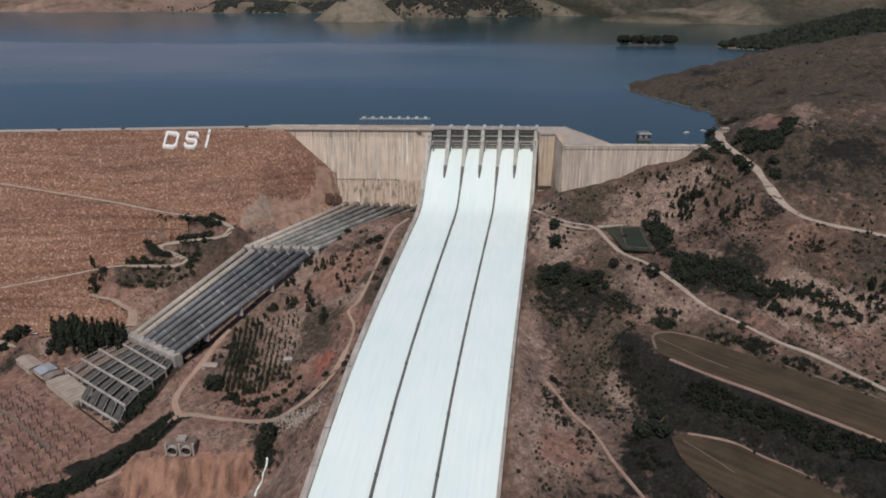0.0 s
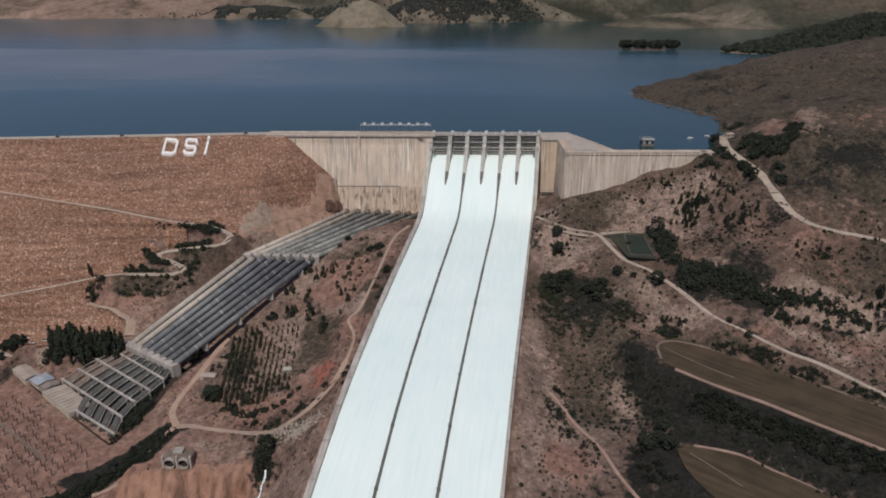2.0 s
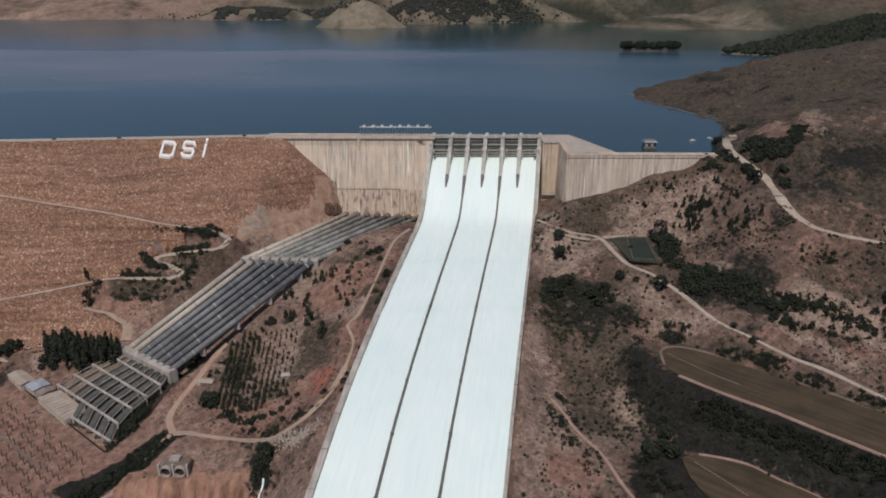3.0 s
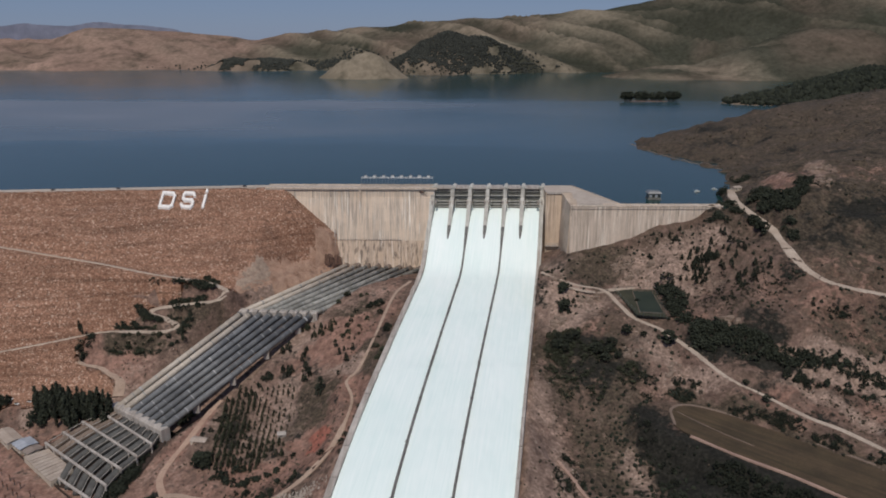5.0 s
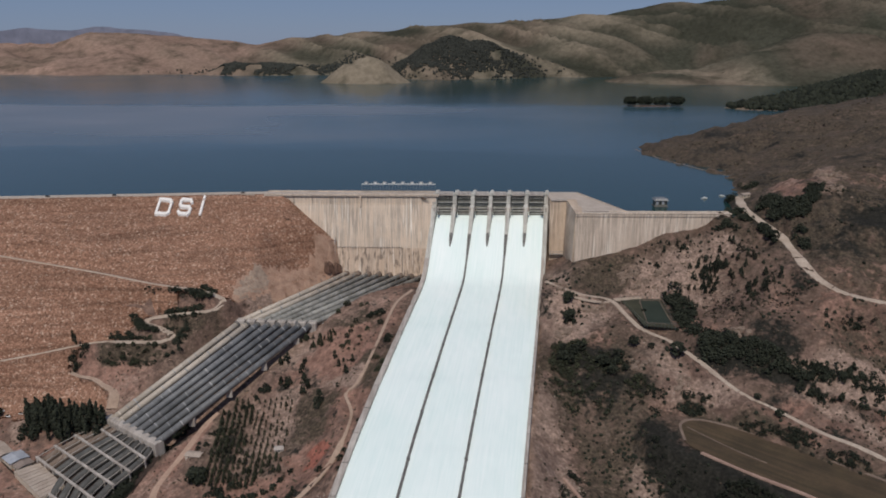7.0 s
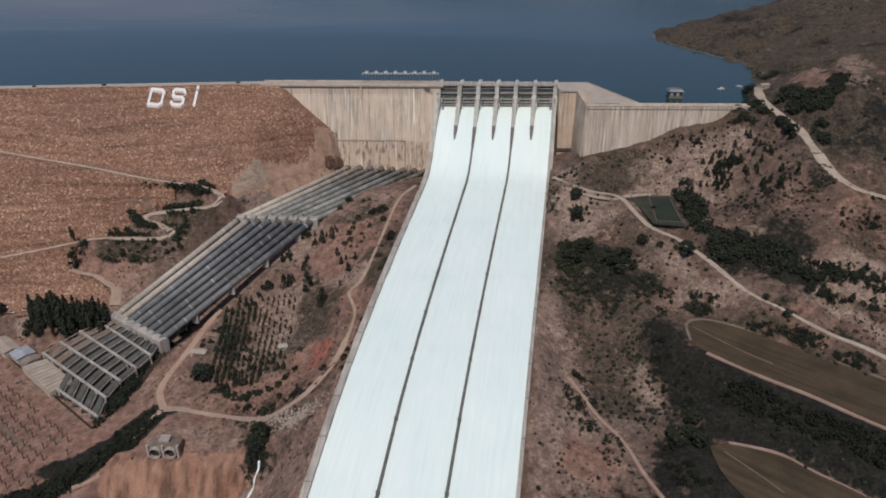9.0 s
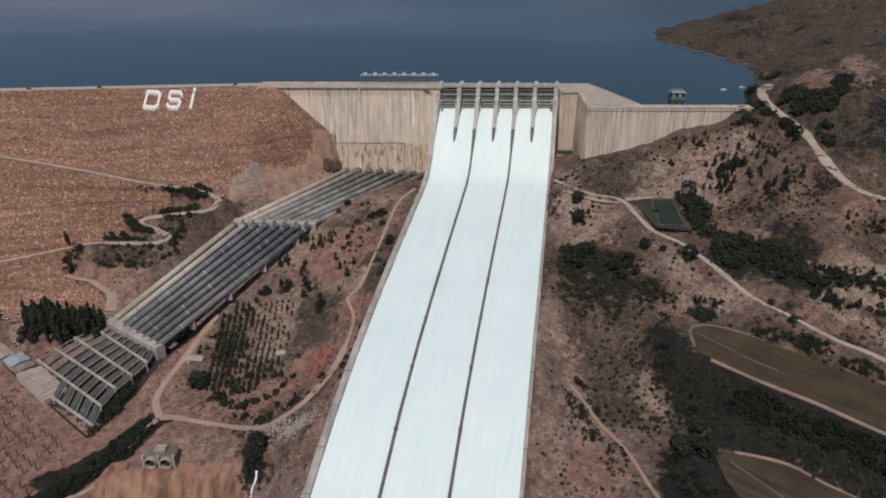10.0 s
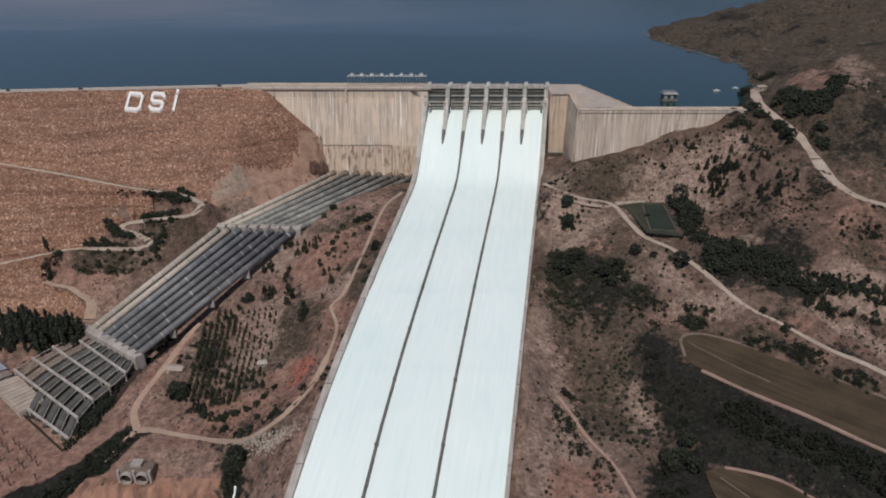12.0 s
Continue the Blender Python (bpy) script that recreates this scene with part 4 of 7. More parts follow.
# patches with their own outline: kind of cover, strength, softness of the edge in metres, corners
PATCHES = [
    ("grass", 1.0, 4, [(-319, 652), (-259, 647), (-255, 631), (-315, 640)]),
    ("grass", 0.8, 5, [(-265, 675), (-209, 674), (-214, 664), (-249, 651)]),
    ("grass", 1.0, 3, [(-297, 670), (-270, 660), (-291, 660)]),
    ("grass", 0.65, 4, [(112, 674), (161, 690), (183, 700), (158, 716), (124, 718), (106, 694)]),
    ("grass", 0.9, 6, [(-128, 590), (-100, 586), (-86, 560), (-92, 530), (-122, 532)]),
    ("grass", 0.7, 6, [(-120, 668), (-90, 672), (-52, 690), (-60, 640), (-100, 652)]),
    ("grass", 0.9, 4, [(-66, 560), (-52, 600), (-44, 660), (-40, 690), (-46, 640), (-60, 540)]),
    ("red", 1.0, 5, [(-112, 655), (-72, 655), (-64, 612), (-92, 590), (-128, 612)]),
    ("red", 1.0, 4, [(-334, 637), (-284, 637), (-275, 626), (-303, 629)]),
    ("vivid", 0.9, 3, [(-320, 637), (-286, 635), (-276, 624), (-284, 610), (-300, 627)]),
    ("red", 1.0, 5, [(-222, 520), (-206, 525), (-200, 560), (-196, 585), (-208, 575)]),
    ("pale", 1.0, 3, [(-104, 588), (-80, 596), (-66, 588), (-72, 562), (-86, 570)]),
    ("pale", 1.1, 4, [(251, 555), (285, 557), (346, 535), (346, 510), (302, 510), (264, 536)]),
    ("pale", 0.9, 3, [(244, 523), (274, 498), (299, 470), (306, 478), (282, 506), (250, 532)]),
    ("pale", 1.1, 4, [(150, 674), (166, 686), (192, 690), (207, 676), (186, 670), (160, 665)]),
    ("pale", 0.7, 4, [(86, 670), (88, 705), (98, 716), (108, 712), (108, 690), (98, 676)]),
    ("pale", 1.1, 4, [(86, 660), (100, 672), (128, 662), (132, 648), (110, 640), (92, 642)]),
    ("pale", 0.9, 5, [(172, 560), (206, 545), (214, 530), (190, 535), (168, 548)]),
    ("red", 0.62, 5, [(330, 802), (342, 748), (330, 727), (315, 726)]),
    ("pale", 0.55, 6, [(397, 844), (435, 893), (403, 797), (354, 714), (342, 718)]),
    ("grass", 0.9, 5, [(170, 546), (215, 519), (262, 469), (302, 432), (292, 424), (255, 462), (205, 510), (180, 528)]),
    ("pale", 0.9, 3, [(-376, 604), (-360, 604), (-356, 574), (-372, 580)]),
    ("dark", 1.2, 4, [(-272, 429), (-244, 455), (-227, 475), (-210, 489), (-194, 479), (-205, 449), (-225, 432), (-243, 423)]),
    ("red", 0.85, 8, [(-378, 566), (-258, 470), (-252, 444), (-330, 380), (-480, 430), (-450, 560)]),
    ("vivid", 1.9, 3, [(-108, 522), (-92, 524), (-86, 506), (-94, 490), (-106, 498)]),
    ("red", 1.0, 4, [(-128, 521), (-101, 528), (-86, 510), (-92, 484), (-112, 474), (-150, 486), (-172, 500), (-160, 510), (-122, 500)]),
    ("grass", 0.9, 5, [(88, 526), (104, 508), (122, 465), (102, 442), (92, 490)]),
    ("red", 0.9, 4, [(72, 418), (89, 421), (99, 397), (80, 380), (59, 397)]),
    ("grass", 0.8, 6, [(-118, 668), (-80, 683), (-60, 660), (-90, 650)]),
    ("grass", 0.9, 4, [(-92, 584), (-64, 610), (-58, 600), (-62, 545), (-70, 560)]),
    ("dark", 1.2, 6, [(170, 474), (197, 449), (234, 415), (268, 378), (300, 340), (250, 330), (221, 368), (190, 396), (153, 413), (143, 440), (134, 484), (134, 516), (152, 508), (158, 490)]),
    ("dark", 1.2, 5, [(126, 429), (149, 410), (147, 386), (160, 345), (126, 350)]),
    ("bare", 1.2, 4, [(57, 508), (75, 503), (80, 486), (72, 435), (62, 395), (45, 364), (36, 372), (50, 440), (58, 490)]),
]


def soft_inside(x, y, polygon, soft):
    """1 inside a polygon, 0 outside, with an edge of the given width."""
    d = np.full(np.shape(x), 1e9)
    for (ax, ay), (bx, by) in zip(polygon, polygon[1:] + polygon[:1]):
        t = np.clip(((x - ax) * (bx - ax) + (y - ay) * (by - ay)) / ((bx - ax) ** 2 + (by - ay) ** 2), 0, 1)
        d = np.minimum(d, np.hypot(x - ax - t * (bx - ax), y - ay - t * (by - ay)))
    return smooth(-soft, soft, np.where(inside(x, y, polygon), d, -d))


def cover(kind, x, y):
    """How far a kind of patch covers a place."""
    v = np.zeros(np.shape(x))
    wx, wy = x + 5 * rough(x, y, 22, 63, 3), y + 5 * rough(x, y, 22, 67, 3)
    for k, strength, soft, polygon in PATCHES:
        if k == kind:
            v = np.maximum(v, strength * soft_inside(wx, wy, polygon, soft))
    return v


def soil_of(x, y):
    """The soil map with its patches laid over it."""
    m = soil_map(x, y)
    for k, kind in enumerate(("grass", "red", "pale")):
        c = cover(kind, x, y)
        for j in range(3):
            m[..., j] = m[..., j] * (1 - np.clip(c, 0, 1)) + (c if j == k else 0)
    m[..., 1] = np.maximum(m[..., 1], cover("vivid", x, y))
    c = np.clip(cover("bare", x, y), 0, 1)[..., None]
    return m * (1 - c) + c * np.array([0.1, 0.35, 0.62])


def dark_cover_of(x, y):
    h = dark_cover_map(x, y)
    clear = sum(cover(kind, x, y) for kind in ("grass", "red", "pale", "bare"))
    return np.clip(np.maximum(h * (1 - np.clip(clear, 0, 1)), cover("dark", x, y)), 0, 1.2)


soil = me.color_attributes.new("soil", "FLOAT_COLOR", "POINT")
rgb = soil_of(GX.ravel(), GY.ravel())
soil.data.foreach_set("color", np.c_[rgb, np.ones(len(rgb))].astype(np.float32).ravel())
dark_cover = me.color_attributes.new("dark_cover", "FLOAT_COLOR", "POINT")
hv = dark_cover_of(GX.ravel(), GY.ravel())
dark_cover.data.foreach_set("color", np.c_[hv, hv, hv, np.ones(len(hv))].astype(np.float32).ravel())
me.update()
setting("ground", me, GROUND, "dry brown valley ground with grassy and rocky patches")


def strip(name, line, width, material, label, lift=0.35, wave=0.25):
    """A road surface laid along a line."""
    s = Shape()
    rows = []
    for k, p in enumerate(line):
        way = line[min(k + 1, len(line) - 1)] - line[max(k - 1, 0)]
        side = np.array([way[1], -way[0], 0]) / (np.hypot(way[0], way[1]) + 1e-9)
        w = (width(p) if callable(width) else width) / 2 * (1 + wave * float(grain(p[0], p[1], 14, 61)))
        rows.append([tuple(p + side * w * q + np.array([0, 0, lift - (0.9 if abs(q) > 1 else 0.0)])) for q in (-1.15, -1, -0.4, 0.4, 1, 1.15)])
    s.loft(rows, False)
    return setting(name, s, material, label)


bends = LINES["embankment_road"]
turn_at = lambda p: 2.6 + 3.6 * float(smooth(-262, -240, p[0]) if p[1] > 676 else smooth(-318, -290, p[0]))
strip("road_embankment", bends, turn_at, ROAD, "pale unpaved road winding down the embankment", 0.35, 0.12)
strip("track_chute", LINES["chute_track"], lambda p: 3.9 if p[1] < 500 else 2.4, TAN_TRACK, "reddish dirt track beside the spillway chute")
strip("track_yard", LINES["yard_track"], 4.4, TRACK, "reddish dirt track beside the orchard")
strip("road_valley", LINES["valley_road"], 3.8, ROAD, "pale dirt road along the hillside")
strip("road_hill", LINES["hill_road"], 8.0, ROAD, "pale unpaved hill road above the dam")
strip("track_gully", LINES["gully_track"], 2.2, FIELD_BANK, "narrow dirt track in the gully", 0.9)
strip("road_powerhouse", along([(-470, 612, -156.5), (-430, 606, -156.5), (-395, 600, -158), (-365, 598, -158.5), (-352, 590, -159.5)], 4), 6, ROAD, "pale dirt road by the power station", 0.8)
strip("track_toe", along([(x, y, float(land(x, y))) for x, y in ((-347, 632), (-340, 632.5), (-328, 629.5), (-315, 628), (-302, 622.5), (-292, 616.5), (-289, 608), (-288, 600))], 3), lambda p: 3.6 + 5.0 * float(smooth(-318, -292, p[0])), TAN_TRACK, "tan dirt track round the toe of the rockfill", 1.0, 0.3)
strip("track_river", along([(-240, 415, -164), (-228, 424, -163), (-219, 445, -160), (-211, 468, -156), (-207, 480, -154)], 4), 3.4, TRACK, "dirt track beside the river trees", 0.7)


def field(name, north, south, z, label):
    """A mown field between its two long edges."""
    a, b = along([(x, y, z) for x, y in north], 3.0), along([(x, y, z) for x, y in south], 3.0)
    pick = lambda line, q: line[min(len(line) - 1, int(q * (len(line) - 1)))]
    s = Shape()
    rows = []
    for q in np.linspace(0, 1, 70):
        p, r = pick(a, q), pick(b, q)
        rows.append([tuple(p + (r - p) * k + np.array([0, 0, 0.5 + 0.25 * float(grain(*(p + (r - p) * k)[:2], 12, 5))])) for k in np.linspace(0, 1, 10)])
    s.loft(rows, False)
    return setting(name, s, CROP, label, True)


UPPER_N = [(165, 520), (180, 526), (203, 514), (231, 491), (255, 468), (279, 445), (330, 395)]
UPPER_S = [(165, 520), (161, 497), (168, 483), (191, 459), (215, 438), (236, 416), (256, 396), (300, 350)]
LOWER_N = [(148, 407), (160, 410), (171, 407), (187, 400), (200, 386), (214, 373), (245, 340)]
LOWER_S = [(148, 407), (148, 386), (155, 363), (163, 346), (190, 310)]
field("field_upper", UPPER_N, UPPER_S, -103, "dry olive-brown grass field on a terrace")
field("field_lower", LOWER_N, LOWER_S, -118, "dry grass field on the lower terrace")
strip("field_upper_edge", along([(x - 0.6, y - 0.6, -103) for x, y in UPPER_S[2:]], 4), 2.1, FIELD_BANK, "bare pinkish edge of the terrace field", 0.95)
strip("field_upper_border", along([(x, y, -103) for x, y in UPPER_S[1::-1] + UPPER_N[1:]], 4), 2.4, EARTH_EDGE, "trodden earth path bordering the terrace field", 0.95)
strip("field_lower_border", along([(x, y, -118) for x, y in LOWER_N[1:]], 4), 1.6, FIELD_BANK, "stony border of the lower field", 0.9, 0.6)
strip("field_lower_track", along([(155, 402, -118), (166, 386, -118), (176, 370, -118)], 4), 0.6, EARTH_EDGE, "faint wheel track on the lower field", 0.95)
strip("field_upper_track", along([(168, 516, -103), (176, 505, -103), (190, 487, -103), (206, 470, -103)], 4), 0.6, EARTH_EDGE, "faint wheel track on the terrace field", 0.95)
strip("track_platform", along([(92, 672, -55), (104, 667, -57), (120, 660, -60), (136, 664, -63), (152, 672, -63.5), (172, 676, -63.5)], 4), 4.5, ROAD, "pale gravel track below the wing wall", 1.0, 0.5)

# lake
s = Shape()
shore = [(-4500, 740), (-800, 757), (-196, 819), (128, 819), (131, 729), (262, 729), (330, 770), (1500, 900), (1500, 1200), (4500, 1300), (4500, 4850), (-4500, 4850)]
s.add([(x, y, 0) for x, y in shore], [tuple(range(len(shore)))])
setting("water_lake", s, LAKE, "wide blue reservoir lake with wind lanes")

# rock embankment
ex, ey = np.arange(-720, -118, 3.0), np.arange(566, 812, 3.0)
EX, EY = np.meshgrid(ex, ey)
EY = np.minimum(EY, crest_y(EX) - 5)
EZ = fill(EX, EY)
EZ = EZ - 7 * smooth(12.5, 9.5, (-113 - (786 - EY) * 0.764 - EX) * 0.795) * (EY > 684)
keep = tipped((EX[:-1, :-1] + EX[1:, 1:]) / 2, (EY[:-1, :-1] + EY[1:, 1:]) / 2).ravel() & ((EY[1:, :-1] - EY[:-1, :-1]).ravel() > 0.05)
ii = np.arange(EX.size).reshape(EX.shape)
eq = np.stack([ii[:-1, :-1], ii[:-1, 1:], ii[1:, 1:], ii[1:, :-1]], -1).reshape(-1, 4)[keep]
rim = np.sort(np.concatenate([eq[:, [0, 1]], eq[:, [1, 2]], eq[:, [2, 3]], eq[:, [3, 0]]]), 1)
rim, seen = np.unique(rim, axis=0, return_counts=True)
rim = rim[seen == 1]
dam = thing("rockfill_dam", "long reddish-brown rockfill dam with a road along its crest", "dam")
s = Shape()
s.add(np.stack([EX, EY, EZ], -1).reshape(-1, 3).tolist(), eq.tolist())
flat = np.stack([EX, EY, EZ], -1).reshape(-1, 3)
for a, b in rim.tolist():
    k = len(s.v)
    s.v += [(flat[i][0], flat[i][1], flat[i][2] - 9.0) for i in (a, b)]
    s.f.append((a, b, k + 1, k))
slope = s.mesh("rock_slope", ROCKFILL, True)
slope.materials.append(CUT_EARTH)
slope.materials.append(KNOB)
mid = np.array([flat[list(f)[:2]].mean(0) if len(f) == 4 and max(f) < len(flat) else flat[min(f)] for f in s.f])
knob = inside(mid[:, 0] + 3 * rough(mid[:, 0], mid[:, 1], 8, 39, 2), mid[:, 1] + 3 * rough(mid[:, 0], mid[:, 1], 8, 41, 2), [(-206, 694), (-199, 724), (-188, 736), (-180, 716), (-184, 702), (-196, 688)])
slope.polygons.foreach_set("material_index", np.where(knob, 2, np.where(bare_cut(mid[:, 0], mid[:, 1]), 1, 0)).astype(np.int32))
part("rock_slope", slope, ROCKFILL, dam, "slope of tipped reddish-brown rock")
rng = np.random.default_rng(5)
px, py = rng.uniform(-480, -122, 26000), rng.uniform(585, 806, 26000)
ok = inside(px, py, EMB_ZONE) & (~bare_cut(px, py) | (rng.random(len(px)) < 0.22)) & (beside(px, py, LINES["embankment_road"])[0] > 5) & (py < crest_y(px) - 5)
px, py = px[ok], py[ok]
pz = fill(px, py)
pr = 0.35 + 0.85 * rng.random(len(px)) ** 2.5
turn = rng.random(len(px)) * 6.28
s = Shape()
for x, y, z, r, t, q in zip(px.tolist(), py.tolist(), pz.tolist(), pr.tolist(), turn.tolist(), rng.random((len(px), 9)).tolist()):
    ring = [(x + r * (0.7 + .5 * q[k]) * math.cos(t + 1.57 * k), y + r * (0.7 + .5 * q[k]) * math.sin(t + 1.57 * k), z + r * 0.3 * q[k + 4]) for k in range(4)]
    s.add(ring + [(x, y, z + r * (0.75 + 0.4 * q[8]))], [(0, 1, 4), (1, 2, 4), (2, 3, 4), (3, 0, 4)])
tagged(part("loose_rock", s, BOULDER, dam, "loose tipped boulders"), kind="stuff")
s = Shape()
rows = []
for x in np.linspace(-720, -190, 60):
    y = float(crest_y(x))
    rows.append([(x, y + 9, -3), (x, y + 8, 5.2), (x, y + 7.4, 5.2), (x, y + 7.2, 5.0), (x, y - 4.2, 5.0), (x, y - 4.4, 5.7), (x, y - 5.0, 5.7), (x, y - 5.2, 3.0)])
s.loft(rows, False)
part("crest_road", s, DECK, dam, "pale crest road with low kerbs")

# earth verge between the bank and the pipes
s = Shape()
rows = []
for q in np.linspace(0, 1, 44):
    p = np.array([-115.0, 794.0]) * (1 - q) + np.array([-197.0, 687.0]) * q
    out = np.array([-0.795, 0.607])
    w = 7.0 + 0.8 * float(grain(p[0], p[1], 8, 55))
    a, b, c = p + out * w, p + out * 1.2, p - out * 1.6
    top, low = float(fill(*a)) + 0.35, float(UPPER_BED(*c)) - 4.0
    mid = 0.45 * top + 0.55 * low + 0.6 * float(grain(p[0], p[1], 5, 57))
    rows.append([(a[0], a[1], top), (b[0], b[1], mid), (c[0], c[1], low)])
s.loft(rows, False)
setting("ground_pipe_verge", s, CUT_EARTH, "bare earth verge above the penstocks")

# white letters lying on the rock slope, each of straight strokes of laid stone
letters = thing("slope_lettering", "large whitewashed stone letters lying on the rockfill slope", "sign")


def slope_letter(strokes, x0, x1, y0, tall, wide=2.3):
    """Strokes given by their ends in a unit square, laid on the slope as slabs."""
    s = Shape()
    for k, ((ax, ay), (bx, by)) in enumerate(strokes):
        a, b = Vector((x0 + (x1 - x0) * ax, y0 + tall * ay)), Vector((x0 + (x1 - x0) * bx, y0 + tall * by))
        way = (b - a).normalized()
        side = Vector((-way.y, way.x)) * wide * (0.5 + 0.09 * abs(way.x))
        a, b = a - way * wide * 0.42, b + way * wide * 0.42
        ring = [a - side, b - side, b + side, a + side]
        top = [(p.x, p.y, 5 - 0.75 * (float(crest_y(p.x)) - 6 - p.y) + 2.1 + 0.08 * (k % 3)) for p in ring]
        s.loft([[(x, y, z - 2.6) for x, y, z in top], top])
    return part("letter", s, LETTER, letters)


slope_letter([((0, 0), (0, 1)), ((0, 1), (0.8, 1)), ((0.8, 1), (1, 0.85)), ((1, 0.85), (1, 0.15)), ((1, 0.15), (0.8, 0)), ((0.8, 0), (0, 0))], -305, -292.5, 774.2, 15.2)
slope_letter([((1, 0.84), (0.86, 1)), ((0.86, 1), (0.14, 1)), ((0.14, 1), (0, 0.86)), ((0, 0.86), (0, 0.62)), ((0, 0.62), (0.14, 0.5)), ((0.14, 0.5), (0.86, 0.5)), ((0.86, 0.5), (1, 0.38)),
              ((1, 0.38), (1, 0.14)), ((1, 0.14), (0.86, 0)), ((0.86, 0), (0.14, 0)), ((0.14, 0), (0, 0.14))], -283.2, -272, 776.0, 15.2)
slope_letter([((0.5, 0), (0.5, 0.8)), ((0.5, 1.08), (0.5, 1.14))], -263, -258, 777.4, 16, 2.5)

# ---- concrete dam west of the spillway ----
def face_y(z):
    """Downstream face of the concrete dam."""
    return 805.0 if z > -6 else 805.0 - (-6 - z) * 0.27


gravity = thing("concrete_dam", "tall pale concrete dam wall with vertical joints and dark streaks", "dam")
BLOCKS = 13
for k in range(BLOCKS):
    a, b = -196 + k * 178.5 / BLOCKS, -196 + (k + 1) * 178.5 / BLOCKS
    off = 0.05 * (k % 3) - 0.05
    prof = [(822, 3.2), (822, -30), (822, -92), (face_y(-92) + off, -92), (face_y(-6) - 0.9 + off, -6.2), (face_y(-6) - 0.9 + off, -5.2), (805 + off, -5.0), (805 + off, 3.2)]
    s = Shape()
    c = 0.015
    s.loft([[(a + c, y + 0.1, z) for y, z in prof], [(a + c + 0.12, y, z) for y, z in prof], [(b - c - 0.12, y, z) for y, z in prof], [(b - c, y + 0.1, z) for y, z in prof]])
    part("monolith", s, DAM_UPPER if k < BLOCKS - 1 else DAM_PLAIN, gravity)
    low = [(815, -50), (815, -92), (face_y(-92) - 0.5 + off, -92), (face_y(-50.5) - 0.5 + off, -50.5), (face_y(-50) - 0.2 + off, -50)]
    s = Shape()
    s.loft([[(a + c + 0.05, y, z) for y, z in low], [(b - c - 0.05, y, z) for y, z in low]])
    part("lower_lift", s, DAM_LOWER, gravity, "damp stained lower wall")
s = Shape()
s.box((-197, 806.2, -90), (-18, 821, 2.5))
part("core", s, CONCRETE_GREY, gravity, "recessed joints")
s = Shape()
s.box((-200, 803.4, 3.2), (-14, 823, 4.6), 0.2)
part("crest_slab", s, DECK, gravity, "overhanging crest slab")
for y0, y1 in ((803.4, 804.0), (822.4, 823.0)):
    s = Shape()
    s.box((-200, y0, 4.6), (-14, y1, 5.7), 0.1)
    part("parapet", s, CONCRETE, gravity)
for k in range(9):
    x = -188 + k * 19.5
    s = Shape()
    s.box((x - 0.35, 804.3, -5), (x + 0.35, 805.2, 3.2), 0.1)
    part("pilaster", s, CONCRETE_GREY, gravity)
for z, deep in ((2.6, 0.5), (-5.4, 0.35)):
    s = Shape()
    s.box((-196, 804.9 - deep, z - 0.25), (-18, 805.1, z + 0.25), 0.05)
    part("string_course", s, CONCRETE_GREY, gravity, "grey string course")
s = Shape()
s.box((-98.5, 802.6, -8.5), (-96.5, 805.5, 3.4), 0.2)
part("downspout", s, CONCRETE, gravity, "projecting concrete rib")
walkway = thing("wall_walkway", "narrow dark service walkway fixed across the concrete wall", "walkway")
s = Shape()
s.box((-123, face_y(-50) - 0.8, -50.1), (-53, face_y(-50) + 0.5, -49.9))
part("floor_plate", s, OLD_STONE, walkway)
s = Shape()
s.bar((-123, face_y(-50) - 1.1, -48.6), (-53, face_y(-50) - 1.1, -48.6), 0.12, 0.12)
part("handrail", s, GALV, walkway)
for k in range(18):
    s = Shape()
    s.bar((-123 + k * 70 / 17, face_y(-50) - 1.1, -49.7), (-123 + k * 70 / 17, face_y(-50) - 1.1, -48.6), 0.1, 0.1)
    part("post", s, GALV, walkway)
s = Shape()
s.bar((-53, face_y(-50) - 1, -50), (-53, face_y(-80) - 1.0, -82), 0.6, 0.6)
part("ladder_shaft", s, CONCRETE_DARK, walkway, "dark vertical ladder shaft")
s = Shape()
s.bar((-124.5, face_y(-45) - 2, -38), (-124.5, face_y(-66) - 3, -66), 1.2, 1.2, 0.1)
setting("wall_edge_pier", s, CONCRETE_GREY, "upright pier at the rock's edge")
s = Shape()
s.box((-126, 776, -90), (-16, 790, -78.5), 0.5)
setting("wall_toe", s, OLD_STONE, "concrete ledge at the foot of the dam")
# intake hoists on the crest
hoists = thing("intake_hoist_frame", "long white steel frame with eight hoist cabins on the crest", "crane")
for y in (815.5, 820.5):
    for z in (14.0,):
        s = Shape()
        s.bar((-97.5, y, z), (-18.5, y, z), 0.3, 0.4, 0.05)
        part("rail_beam", s, WHITE, hoists)
    for k in range(25):
        x = -97.2 + k * 78.4 / 24
        s = Shape()
        s.bar((x, y, 4.6), (x, y, 14.0), 0.2, 0.2)
        part("post", s, GALV, hoists)
for k in range(8):
    x = -92.5 + k * 9.85
    cabin = Shape()
    cabin.box((x - 1.6, 816.2, 14.3), (x + 1.6, 819.8, 16.4), 0.25)
    c = part("hoist_cabin", cabin, WHITE, hoists)
    s = Shape()
    s.box((x - 1.8, 816.0, 16.4), (x + 1.8, 820.0, 16.65), 0.08)
    part("cabin_roof", s, GALV, c)
winch = thing("service_winch", "dark rusty winch on the wall's crest", "machine")
s = Shape()
s.box((-33, 803.6, 0.6), (-27, 805.6, 1.6), 0.2)
part("bed", s, GATE_DARK, winch)
s = Shape()
